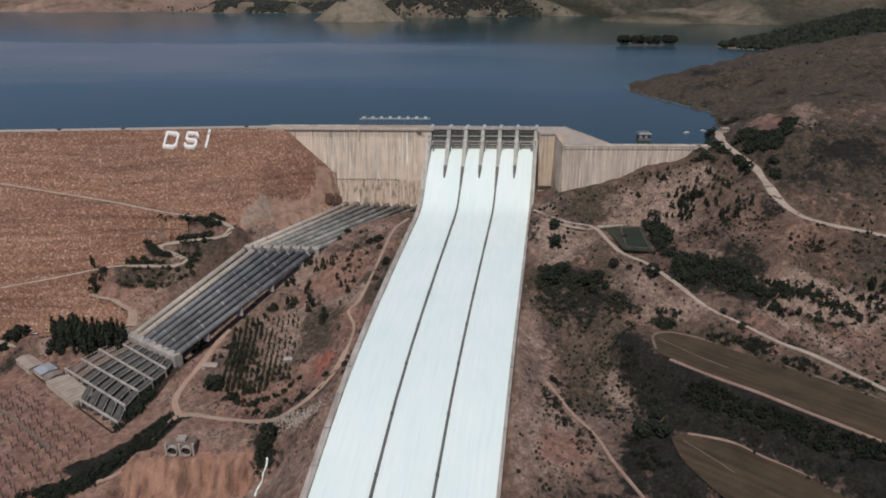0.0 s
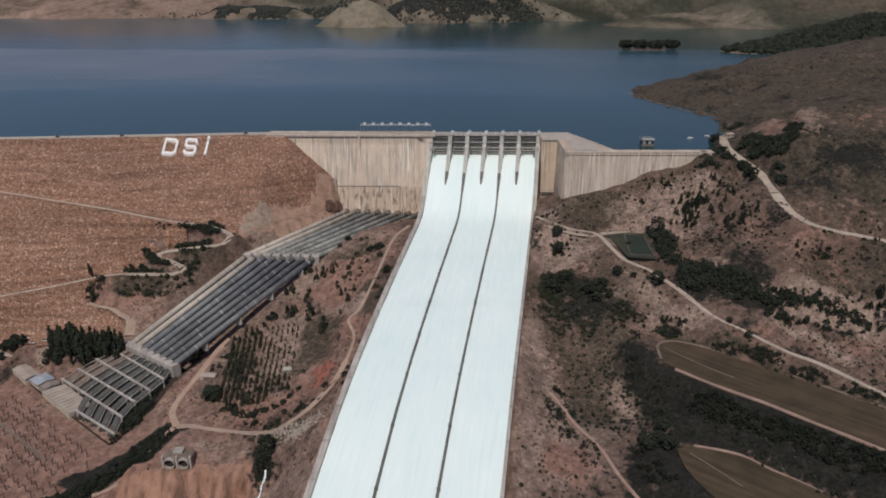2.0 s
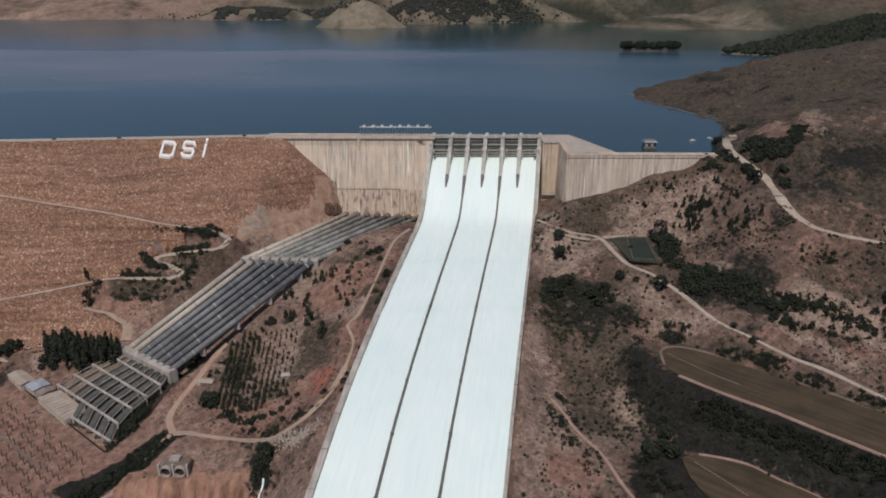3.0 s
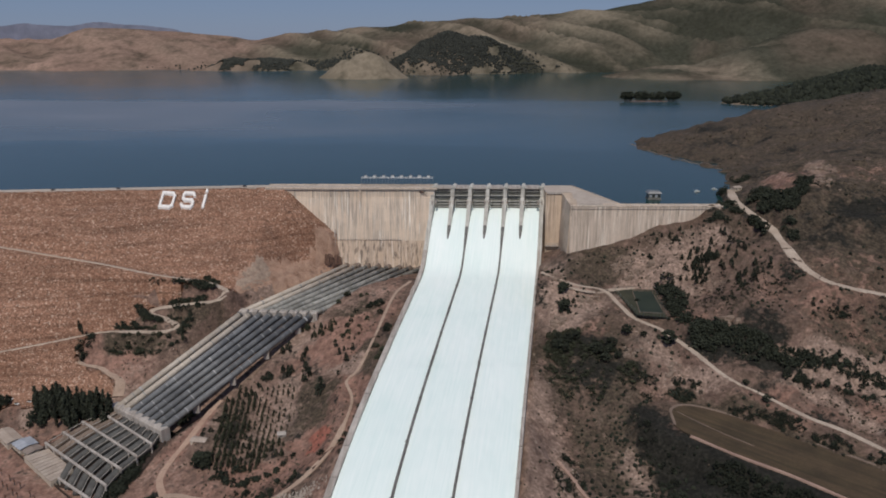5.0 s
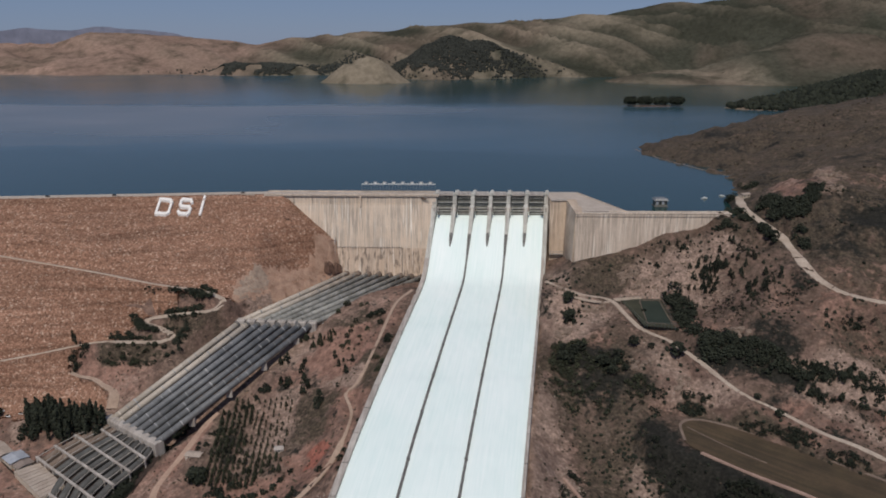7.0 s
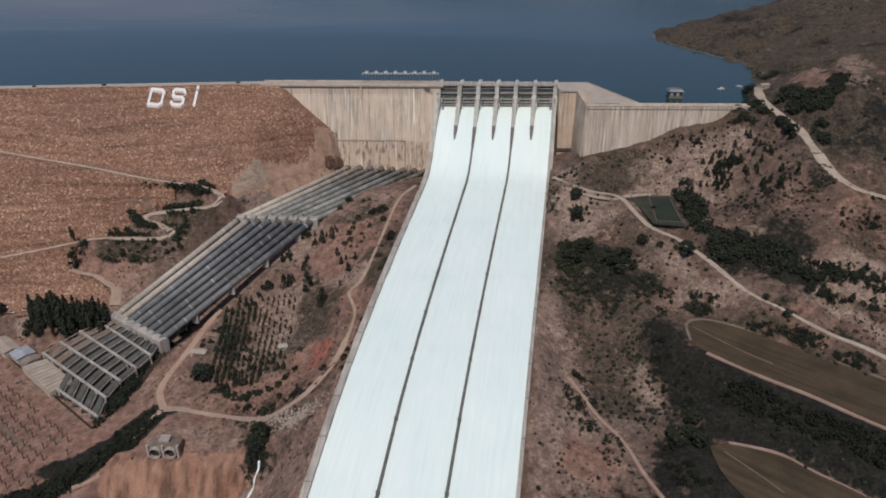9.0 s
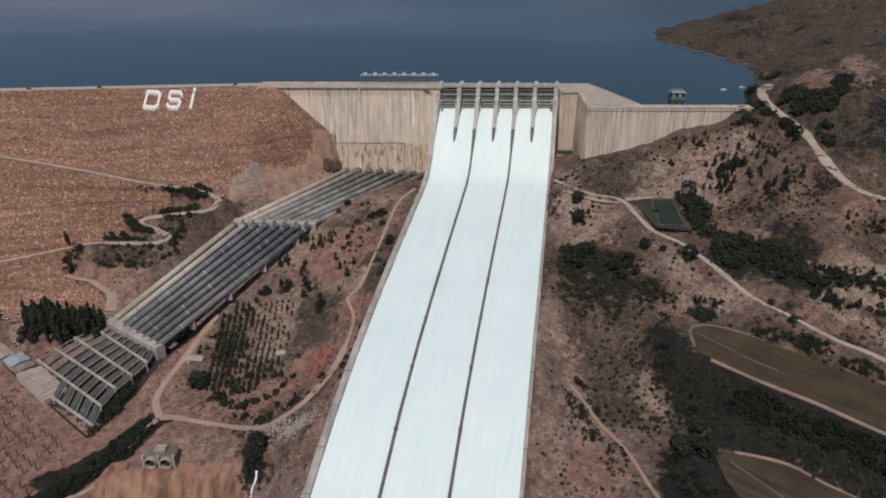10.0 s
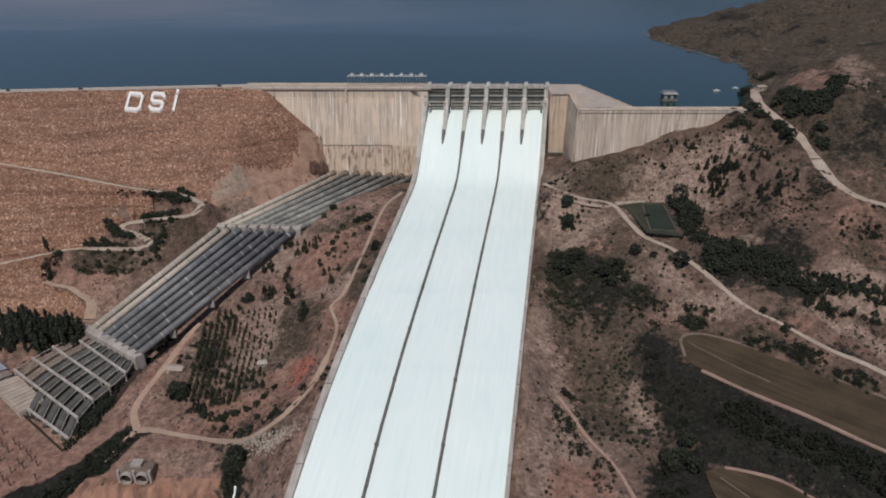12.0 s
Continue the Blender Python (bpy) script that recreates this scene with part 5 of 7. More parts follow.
s.tube([(-32, 803.2, 2.2), (-28.5, 803.2, 0.2)], 0.7, 10)
part("drum", s, RUST, winch)
s = Shape()
s.bar((-34, 803.4, 2.8), (-25, 803.4, -1.6), 0.5, 0.5)
part("jib", s, GATE_DARK, winch)

# ---- spillway ----
spill = thing("spillway", "concrete spillway with seven piers and a long three-lane chute", "spillway")


def pier(u, half, stations, name="pier", material=PIER):
    s = Shape()
    rings = []
    for y, top, w in stations:
        x = chute_x(u, y)
        low = float(chute_z(y)) - 8
        h = half * w
        c = min(0.35, h * 0.4)
        rings.append([(x - h, y, low), (x - h, y, top - c), (x - h + c, y, top), (x + h - c, y, top), (x + h, y, top - c), (x + h, y, low)])
    s.loft(rings)
    return part(name, s, material, spill)


NOSE = [(830, 5.6, 0.5), (826, 5.6, 1), (806, 5.6, 1), (804.6, -5, 1), (800, -6.5, 1.15), (796, -10, 1.15), (794, -14, 1.0), (788, -23, .95), (780, -30, .85), (775, -35.2, .65), (770, -41.5, .3)]
WET = [(779.9, -29.7, .88), (775, -34.8, .69), (770, -41.1, .34), (769.5, -46, .2)]
for k in range(7):
    u = CHUTE_WIDE / 6 * k
    if k in (0, 6):
        pier(u + (-2.2 if k == 0 else 2.2), 2.2, NOSE[:-3] + [(778, -31, 1), (770, -39.8, 1), (759, -48, 1), (748, -57.6, 1), (737, -64.3, 1)], "end_pier")
    elif k in (2, 4):
        tail = [(y, float(chute_z(y)) + 1.9, 0.36) for y in (758, 748, 737, 722, 700, 662, 604, 540, 481, 424, 386, 352, 300, 252)]
        pier(u, 2.1, NOSE[:-3] + [(770, -39.5, .62), (764, -44.5, .5)] + tail, "dividing_pier")
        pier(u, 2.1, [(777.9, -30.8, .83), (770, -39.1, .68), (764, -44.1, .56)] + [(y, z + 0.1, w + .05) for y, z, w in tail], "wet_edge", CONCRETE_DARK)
    else:
        pier(u, 2.1, NOSE)
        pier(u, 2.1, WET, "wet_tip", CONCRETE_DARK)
    s = Shape()
    s.box((chute_x(u, 812) - 2.6, 805.2, 4.6), (chute_x(u, 812) + 2.6, 809, 7.2), 0.3)
    part("pier_head", s, PIER, spill)
    for side in (-1, 1):
        s = Shape()
        s.box((chute_x(u, 798) + side * 2.0 - 0.9, 795.2, -10.8), (chute_x(u, 798) + side * 2.0 + 0.9, 798.6, -6.5), 0.3)
        part("trunnion_block", s, CONCRETE_GREY, spill)
for k in range(6):
    a, b = chute_x(CHUTE_WIDE / 6 * k, 812) + (2.1 if k else 0.05), chute_x(CHUTE_WIDE / 6 * (k + 1), 812) - (2.1 if k < 5 else 0.05)
    s = Shape()
    s.box((a, 805.6, 3.9), (b, 822, 5.4), 0.2)
    part("bridge_span", s, CONCRETE_GREY, spill)
    # set-back beam, coloured dark for the shade under the bridge
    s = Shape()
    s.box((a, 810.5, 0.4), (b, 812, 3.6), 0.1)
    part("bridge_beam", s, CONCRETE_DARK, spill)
    s = Shape()
    s.bar((a, 805.7, 6.4), (b, 805.7, 6.4), 0.12, 0.12)
    for j in range(8):
        x = a + (b - a) * j / 7
        s.bar((x, 805.7, 5.4), (x, 805.7, 6.4), 0.1, 0.1)
    part("railing", s, GALV, spill)
for u, wide, name in ((-4.2, 2.1, "west_chute_wall"), (CHUTE_WIDE + 1.2, 1.2, "east_chute_wall")):
    s = Shape()
    rings = []
    for y in (762, 748, 737, 722, 700, 662, 604, 540, 481, 424, 386, 352, 300, 252):
        x, z = chute_x(u + (wide if u < 0 else 0), y), float(chute_z(y))
        top = z + 2.6
        rings.append([(x - wide, y, z - 26), (x - wide, y, top - .2), (x - wide + .2, y, top), (x + wide - .2, y, top), (x + wide, y, top - .2), (x + wide, y, z - 26)])
    s.loft(rings)
    part("chute_wall", s, CONCRETE_GREY, spill)
    for j in range(16):
        y = 735 - j * 28
        s = Shape()
        x, z = chute_x(u + (wide if u < 0 else 0), y), float(chute_z(y)) + 2.6
        s.box((x - wide * 1.02, y - 0.15, z - 3), (x + wide * 1.02, y + 0.15, z + 0.12), 0.04)
        part("wall_joint", s, CONCRETE_DARK, spill)
for u in (CHUTE_WIDE / 3, CHUTE_WIDE * 2 / 3):
    for y in (700, 652, 604, 556, 508, 460, 412, 366):
        s = Shape()
        x, z = chute_x(u, y), float(chute_z(y)) + 1.9
        s.box((x - 1.1, y - 0.9, z - 1.5), (x + 1.1, y + 0.9, z + 0.5), 0.2)
        part("wall_post", s, CONCRETE_DARK, spill)
s = Shape()
rings = []
for y, z in CHUTE_FALL:
    rings.append([(chute_x(-1, y), y, z - 9), (chute_x(-1, y), y, z - 2.2), (chute_x(CHUTE_WIDE + 1, y), y, z - 2.2), (chute_x(CHUTE_WIDE + 1, y), y, z - 9)])
s.loft(rings)
part("chute_floor", s, CONCRETE_GREY, spill)

for k in range(6):
    a, b = chute_x(CHUTE_WIDE / 6 * k, 812) + (2.15 if k else 0.1), chute_x(CHUTE_WIDE / 6 * (k + 1), 812) - (2.15 if k < 5 else 0.1)
    gate = thing("spillway_gate", "raised grey steel radial gate between two piers", "gate", "spillway gates")
    rings = []
    for j in range(9):
        z = -16.8 + 16.3 * j / 8
        y = 792.5 + math.sqrt(15.3 ** 2 - (z + 8.5) ** 2)
        rings.append([(a, y, z), (b, y, z), (b, y + 0.4, z), (a, y + 0.4, z)])
    s = Shape()
    s.loft(rings)
    part("skin_plate", s, GATE_DARK, gate)
    for z, deep, tall in ((-15.2, 1.2, 0.35), (-12.6, 1.7, 0.5), (-9.6, 1.7, 0.5), (-6.2, 0.8, 0.25)):
        y = 792.5 + math.sqrt(15.3 ** 2 - (z + 8.5) ** 2)
        s = Shape()
        s.box((a, y - deep, z - tall), (b, y + 0.1, z + tall), 0.08)
        part("girder", s, GATE_STEEL, gate)
    for j in range(5):
        x = a + (b - a) * (j + 0.5) / 5
        s = Shape()
        s.bar((x, 806.9, -15.5), (x, 807.4, -9.5), 0.3, 0.5)
        part("stiffener", s, GATE_DARK, gate)
    for x in (a + 1.6, b - 1.6):
        for z in (-13, -7):
            s = Shape()
            s.bar((x, 805.6, z), (x + (-1 if x < (a + b) / 2 else 1) * 1.0, 797.5, -8.7), 0.6, 0.6, 0.06)
            part("arm", s, GATE_STEEL, gate)
    s = Shape()
    s.box((a, 804.9, -3.4), (b, 806.5, -2.5), 0.06)
    part("service_beam", s, GATE_STEEL, gate)
    s = Shape()
    s.box((a, 808.4, -2.6), (b, 808.9, 0.4), 0.06)
    part("top_panel", s, GATE_DARK, gate)
    s = Shape()
    s.box((a, 806.5, 1.2), (b, 807.1, 1.7), 0.06)
    part("cross_beam", s, GATE_STEEL, gate)

# white water in its three lanes
lanes = [(0.1, CHUTE_WIDE / 3 - 0.7), (CHUTE_WIDE / 3 + 0.7, CHUTE_WIDE * 2 / 3 - 0.7), (CHUTE_WIDE * 2 / 3 + 0.7, CHUTE_WIDE - 0.1)]
for a, b in lanes:
    s = Shape()
    rows = []
    ys = np.concatenate([np.arange(812, 730, -2.0), np.arange(730, 250, -3.0)])
    for y in ys:
        us = np.linspace(a, b, 17)
        z = float(chute_z(y))
        step = 0.0
        for edge in (640, 553, 470):
            step += 0.55 / (1 + math.exp((y - edge) / 2.0)) * math.exp(-max(0, edge - y) / 45)
        rows.append([(float(chute_x(u, y)), y, z + step + 0.3 * float(grain(u * 9, y * 0.7, 6, 71)) + 0.15 * float(grain(u * 20, y, 5, 73))) for u in us])
    s.loft(rows, False)
    setting("water_chute", s, FOAM, "sheet of white rushing water", True)

# ---- concrete east of the spillway ----
abut = thing("spillway_abutment", "pale concrete abutment block beside the spillway", "wall")
s = Shape()
s.loft([[(101.2, y, z) for y, z in ((822, 4.4), (822, -70), (776, -70), (784.5, -5), (785, 4.4))], [(118.2, y, z) for y, z in ((822, 4.4), (822, -70), (776, -70), (784.5, -5), (785, 4.4))]])
part("block", s, OCHRE, abut)
s = Shape()
s.box((102, 783.6, 3.6), (118.4, 785.4, 4.7), 0.15)
part("coping", s, CONCRETE_GREY, abut)
s = Shape()
s.add([(118.0, 786, 4.6), (114.5, 776, -72), (115.4, 722.5, -50), (117.0, 722, 5), (123.5, 722, 5), (124, 722.5, -50), (132, 776, -72), (132, 786, 4.6)],
      [(0, 1, 2, 3), (3, 2, 5, 4), (4, 5, 6, 7), (0, 3, 4, 7)])
part("return_wall", s, OCHRE, abut)
s = Shape()
for k in range(5):
    s.box((102 + k * 3.2, 774.5, -54.4), (102.4 + k * 3.2, 775.5, -48))
s.bar((101, 775, -48), (116, 775, -48), 0.5, 0.5)
s.bar((101, 776.5, -51), (116, 776.5, -51), 4.5, 0.6)
part("gallery_platform", s, CONCRETE_GREY, abut, "small service platform with a rail")
s = Shape()
s.box((110, 784.1, -14), (110.25, 785.2, 3.6))
part("joint", s, CONCRETE_DARK, abut)

wing = thing("wing_wall", "long low pale concrete wing wall holding the lake", "wall")
N = 9
for k in range(N):
    a, b = 117.2 + k * 144.8 / N, 117.2 + (k + 1) * 144.8 / N
    s = Shape()
    low = -50 + 46 * (k / N)
    prof = [(731, 4.6), (731, low - 12), (722.0 - 0.06 * (low - 5) * -1, low - 12), (722.0, 2.4), (721.2, 2.2), (721.2, 4.6)]
    s.loft([[(a + 0.04, y, z) for y, z in prof], [(b - 0.04, y, z) for y, z in prof]])
    part("monolith", s, WING, wing)
s = Shape()
s.box((119, 722.6, -40), (262, 730.5, 4.2))
part("core", s, CONCRETE_GREY, wing, "dark recessed joints")
s = Shape()
s.box((117, 720.8, 4.6), (264, 721.4, 5.6), 0.1)
part("parapet", s, CONCRETE, wing)
for k in range(10):
    s = Shape()
    s.box((118 + k * 14.8, 720.95, -4.6), (118.45 + k * 14.8, 721.9, 4.5), 0.05)
    part("pilaster", s, CONCRETE_GREY, wing)
s = Shape()
s.box((150, 730.2, 4.6), (264, 730.8, 5.4), 0.1)
part("kerb", s, CONCRETE, wing)
s = Shape()
s.box((117.2, 721.4, 4.55), (264, 730.2, 4.75))
part("walk_slab", s, DECK, wing)
s = Shape()
s.add([(101, 822.5, 4.8), (101, 785.4, 4.8), (128, 785.4, 4.8), (123, 731, 4.8), (166, 731, 4.9), (160, 748, 4.9), (138, 806, 4.8), (132, 822.5, 4.8)], [(0, 1, 2, 3, 4, 5, 6, 7)])
s.add([(101, 822.5, -20), (132, 822.5, -20), (138, 806, -20), (160, 748, -20), (166, 731, -20)], [])
s.add([(132, 822.5, 4.8), (138, 806, 4.8), (160, 748, 4.9), (166, 731, 4.9), (166, 731, -20), (160, 748, -20), (138, 806, -20), (132, 822.5, -20)], [(0, 1, 6, 7), (1, 2, 5, 6), (2, 3, 4, 5)])
setting("platform_crest", s, DECK, "open paved platform behind the wing wall")
s = Shape()
for p, q in (((133, 820, 5.0), (138.5, 805, 5.0)), ((138.5, 805, 5.0), (160, 748.5, 5.0)), ((160, 748.5, 5), (166, 731.5, 5))):
    s.bar(p, q, 0.6, 1.4, 0.05)
setting("trim_platform_kerb", s, CONCRETE, "low kerb along the platform's lake edge")


# dark red rock standing out of the cut beside the wall
crag = thing("rock_outcrop", "jagged dark reddish rock outcrop beside the concrete wall", "rock")
rng = np.random.default_rng(77)
CRAG = surface("dark_red_rock", (0.075, 0.042, 0.030), (0.19, 0.11, 0.078), 0.3, 1.4, 0.95, bump=0.8, depth=0.4)
for k in range(9):
    x, y, r = -133 + 1.8 * k + rng.uniform(-1, 1), 777 + 1.35 * k + rng.uniform(-1.5, 1.5), rng.uniform(1.8, 4.4)
    z = -65.5 - 0.8 * k + rng.uniform(-1, 1)
    rings = []
    for h, w in ((-6, 1.2), (0, 1.0), (3.2, 0.75), (4.6, 0.3)):
        rings.append([(x + r * w * rng.uniform(.7, 1.2) * math.cos(i * 1.047), y + r * w * rng.uniform(.7, 1.2) * math.sin(i * 1.047), z + h + rng.uniform(-.7, .7)) for i in range(6)])
    s = Shape()
    s.loft(rings)
    part("rock", s, CRAG, crag)
LEDGE = surface("weathered_tan_ledge", (0.14, 0.10, 0.076), (0.29, 0.215, 0.165), 0.25, 1.2, 0.95, bump=0.9, depth=0.6)


def ledge(label, cx, cy, wide, deep, n, seed):
    """Broken bedrock standing out of a slope."""
    t = thing("rock_ledge", label, "rock")
    r = np.random.default_rng(seed)
    for k in range(n):
        x, y, q = cx + wide * r.uniform(-1, 1), cy + deep * r.uniform(-1, 1), r.uniform(1.0, 3.2)
        z, spin = float(land(x, y)), r.uniform(0, 3)
        rings = []
        for h, w in ((-2.0, 1.25), (0.25, 1.1), (0.75, 0.75), (1.0, 0.25)):
            rings.append([(x + q * w * r.uniform(.65, 1.3) * math.cos(spin + i * 0.898), y + 0.8 * q * w * r.uniform(.65, 1.3) * math.sin(spin + i * 0.898), z + q * 0.7 * h + r.uniform(-.25, .25)) for i in range(7)])
        s = Shape()
        s.loft(rings)
        part("rock", s, LEDGE, t)
    return t


for k, (cx, cy, wide, deep, n) in enumerate(((100, 676, 8, 8, 16), (92, 706, 4, 12, 14), (121, 653, 8, 5, 12), (134, 660, 4, 3, 6), (166, 694, 14, 7, 20), (186, 690, 8, 5, 10), (136, 428, 5, 5, 8),
                                             (392, 800, 16, 14, 16), (358, 722, 12, 10, 14), (222, 590, 12, 8, 14), (176, 556, 8, 6, 10), (96, 624, 8, 8, 12), (150, 575, 9, 6, 10))):
    ledge("broken tan bedrock ledge on the dry slope", cx, cy, wide, deep, n, 300 + k)
# ---- penstocks ----
def lerp(a, b, t):
    return Vector(a) * (1 - t) + Vector(b) * t


TOP, BEND, FOOT = PIPE_TOP, PIPE_BEND, PIPE_FOOT
PIPE_R = 2.7
for k in range(8):
    t = k / 7
    a, b, c = lerp(*TOP, t), lerp(*BEND, t), lerp(*FOOT, t)
    pipe = thing("penstock", "long pale steel penstock pipe with ring collars" if k < 2 else "long dark grey steel penstock pipe with pale ring collars", "pipe", "penstocks")
    pale = STEEL_PALE if k < 2 else STEEL_MOSSY
    low = STEEL_PALE if k < 2 else STEEL_DARK
    s = Shape()
    s.tube([a, b], PIPE_R * 0.94, 18)
    part("upper_pipe", s, pale, pipe, "weathered upper pipe", True)
    s = Shape()
    s.tube([b, c], PIPE_R, 18)
    part("lower_pipe", s, low, pipe, "", True)
    way = (b - a).normalized()
    for j in range(11):
        p = a + (b - a) * ((j + 0.7) / 11.5)
        s = Shape()
        s.tube([p - way * 0.45, p + way * 0.45], PIPE_R * 1.06, 18)
        part("collar", s, STEEL_RING if (j + k) % 4 == 1 else pale, pipe)
        if j % 2 == 0:
            s = Shape()
            s.box((p.x - 2.6, p.y - 1.2, p.z - 9), (p.x + 2.6, p.y + 1.2, p.z - 1.4), 0.2)
            part("saddle", s, CONCRETE_GREY, pipe)
    way = (c - b).normalized()
    for j in range(17):
        p = b + (c - b) * ((j + 0.7 + 0.5 * math.sin(k * 2.1)) / 17.6)
        wide = (0.3, 0.6, 0.4)[(j * 2 + k) % 3]
        s = Shape()
        s.tube([p - way * wide, p + way * wide], PIPE_R * 1.05, 18)
        # every seventh or so collar carries a painted highlight
        part("collar", s, COLLAR_GLINT if (j * 3 + k * 5 + j * k) % 7 == 0 else STEEL_RING if (j + k) % 3 == 0 else low, pipe)
        if j % 4 == 1:
            s = Shape()
            s.box((p.x - 2.6, p.y - 1.2, p.z - 9), (p.x + 2.6, p.y + 1.2, p.z - 1.6), 0.2)
            part("saddle", s, CONCRETE_GREY, pipe)
    s = Shape()
    m = Matrix.Translation(b) @ pose(0, 0, 0, 0, 0, 0)
    up = (b - a).normalized()
    s.box((-4.0, -4.2, -8), (4.0, 3.4, 2.2), 0.9, m)
    block = part("bend_block", s, CONCRETE_GREY, pipe, "weathered concrete bend block")
    s = Shape()
    f = b + (c - b).normalized() * 3.6
    s.tube([f, f + (c - b).normalized() * 2.2], PIPE_R * 1.18, 18)
    part("sleeve", s, CONCRETE_DARK, block, "dark sleeve ring", True)
    s = Shape()
    s.tube([a + (a - b).normalized() * 2, a + (b - a).normalized() * 2.5], PIPE_R * 1.25, 16)
    part("inlet_sleeve", s, OLD_STONE, pipe, "dark damp inlet sleeve", True)

foot = thing("anchor_block", "long pale concrete anchor block across the foot of the penstocks", "block")
w = (Vector(FOOT[1]) - Vector(FOOT[0])).normalized()
fwd = Vector((w.y, -w.x, 0))
s = Shape()
A, B = Vector(FOOT[0]) - w * 5, Vector(FOOT[1]) + w * 5
prof = [(-3.5, -14), (-3.5, 1.0), (-2.2, 2.4), (3.6, 2.4), (4.4, 1.6), (4.4, -14)]
s.loft([[A + fwd * u + Vector((0, 0, z)) for u, z in prof], [B + fwd * u + Vector((0, 0, z)) for u, z in prof]])
part("cap", s, CONCRETE_GREY, foot)
for k in range(9):
    p = lerp(A, B, (k + 0.02) / 9.05) + fwd * 4.5
    s = Shape()
    s.box((p.x - 0.5, p.y - 0.7, p.z - 14), (p.x + 0.5, p.y + 0.7, p.z + 0.6), 0.1)
    part("buttress", s, CONCRETE_GREY, foot)

# frame of beams over the lower pipes
frame_thing = thing("beam_frame", "open concrete frame of long cross beams over dark buried pipes", "frame")
BEAMS = [((-295, 584, -144), (-233, 535, -144)), ((-308, 575, -147.5), (-240, 523, -147.5)), ((-320, 565, -151.5), (-248, 512, -151.5)), ((-330, 555, -155.5), (-253, 497, -155.5)),
         ((-297, 512, -159.5), (-252, 480, -159.5))]
for a, b in BEAMS:
    s = Shape()
    s.bar(a, b, 1.8, 1.4, 0.15)
    part("cross_beam", s, CONCRETE_GREY, frame_thing)
    n = 8 if a[0] < -294 and a[1] > 520 else 6
    for k in range(n):
        p = lerp(a, b, (k + 0.1) / (n - 0.8))
        s = Shape()
        s.box((p.x - 0.6, p.y - 0.6, p.z - 14), (p.x + 0.6, p.y + 0.6, p.z - 0.6), 0.1)
        part("column", s, CONCRETE_GREY, frame_thing)
for k in range(9):
    t = k / 8
    pts = [lerp(FOOT[0], FOOT[1], t)] + [lerp(a, b, t) for a, b in BEAMS[:4]]
    if t > 0.45:
        pts.append(lerp((-330, 536, -159.5), BEAMS[4][1], t))
    pts = [p + Vector((0, 0, -0.9)) for p in pts]
    for a, b in zip(pts[:-1], pts[1:]):
        s = Shape()
        s.bar(a, b, 0.42, 0.6, 0.05)
        part("long_beam", s, CONCRETE_GREY, frame_thing)
# pipes in the pit, with its deep shade put into their colour
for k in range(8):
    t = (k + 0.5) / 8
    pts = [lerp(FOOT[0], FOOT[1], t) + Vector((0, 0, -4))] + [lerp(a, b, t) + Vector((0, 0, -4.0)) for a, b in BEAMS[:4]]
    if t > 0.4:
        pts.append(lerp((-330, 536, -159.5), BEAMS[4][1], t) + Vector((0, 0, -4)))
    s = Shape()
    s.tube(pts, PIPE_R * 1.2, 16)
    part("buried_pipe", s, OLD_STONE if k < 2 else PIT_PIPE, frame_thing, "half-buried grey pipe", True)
# near-black sheet that stands for the shade at the pit's bottom
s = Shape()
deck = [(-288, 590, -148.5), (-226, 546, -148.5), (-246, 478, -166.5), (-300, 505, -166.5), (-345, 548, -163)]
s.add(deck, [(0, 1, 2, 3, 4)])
part("pit_floor", s, DARK_BROWN, frame_thing, "pit floor with the pit's shade in its colour")

roof = thing("valve_house", "low valve house with a flat pale slatted roof", "building")
s = Shape()
R = [Vector(p) for p in ((-327, 553, -160), (-291, 523, -160), (-301, 508, -160.4), (-341, 542, -160.4))]
s.loft([[p + Vector((0, 0, -10)) for p in R], [p + Vector((0, 0, -0.5)) for p in R]])
part("wall", s, PLASTER, roof)
for k in range(10):
    a, b = k / 10 + 0.006, (k + 1) / 10 - 0.006
    q = [lerp(R[0], R[1], a), lerp(R[0], R[1], b), lerp(R[3], R[2], b), lerp(R[3], R[2], a)]
    s = Shape()
    s.loft([[p + Vector((0, 0, -0.4)) for p in q], [p + Vector((0, 0, 0.35 + 0.1 * (k % 2))) for p in q]])
    part("roof_panel", s, SLATS, roof)


def shed_building(name, label, at, turn, size, wall, cover, windows=3):
    t = thing(name, label, "building", at=at, turn=turn)
    lx, ly, h = size
    s = Shape()
    s.box((-lx / 2, -ly / 2, -4), (lx / 2, ly / 2, h), 0.1)
    part("wall", s, wall, t)
    s = Shape()
    s.loft([[(-lx / 2 - .5, -ly / 2 - .5, h), (-lx / 2 - .5, 0, h + 1.1), (-lx / 2 - .5, ly / 2 + .5, h), (-lx / 2 - .5, ly / 2 + .5, h + .25), (-lx / 2 - .5, 0, h + 1.4), (-lx / 2 - .5, -ly / 2 - .5, h + .25)],
            [(lx / 2 + .5, -ly / 2 - .5, h), (lx / 2 + .5, 0, h + 1.1), (lx / 2 + .5, ly / 2 + .5, h), (lx / 2 + .5, ly / 2 + .5, h + .25), (lx / 2 + .5, 0, h + 1.4), (lx / 2 + .5, -ly / 2 - .5, h + .25)]])
    part("roof", s, cover, t)
    for k in range(windows):
        x = -lx / 2 + lx * (k + 0.5) / windows
        s = Shape()
        s.box((x - 0.6, -ly / 2 - 0.08, h * 0.4), (x + 0.6, -ly / 2 + 0.1, h * 0.8), 0.03)
        part("window", s, GLASS_DARK, t)
    return t


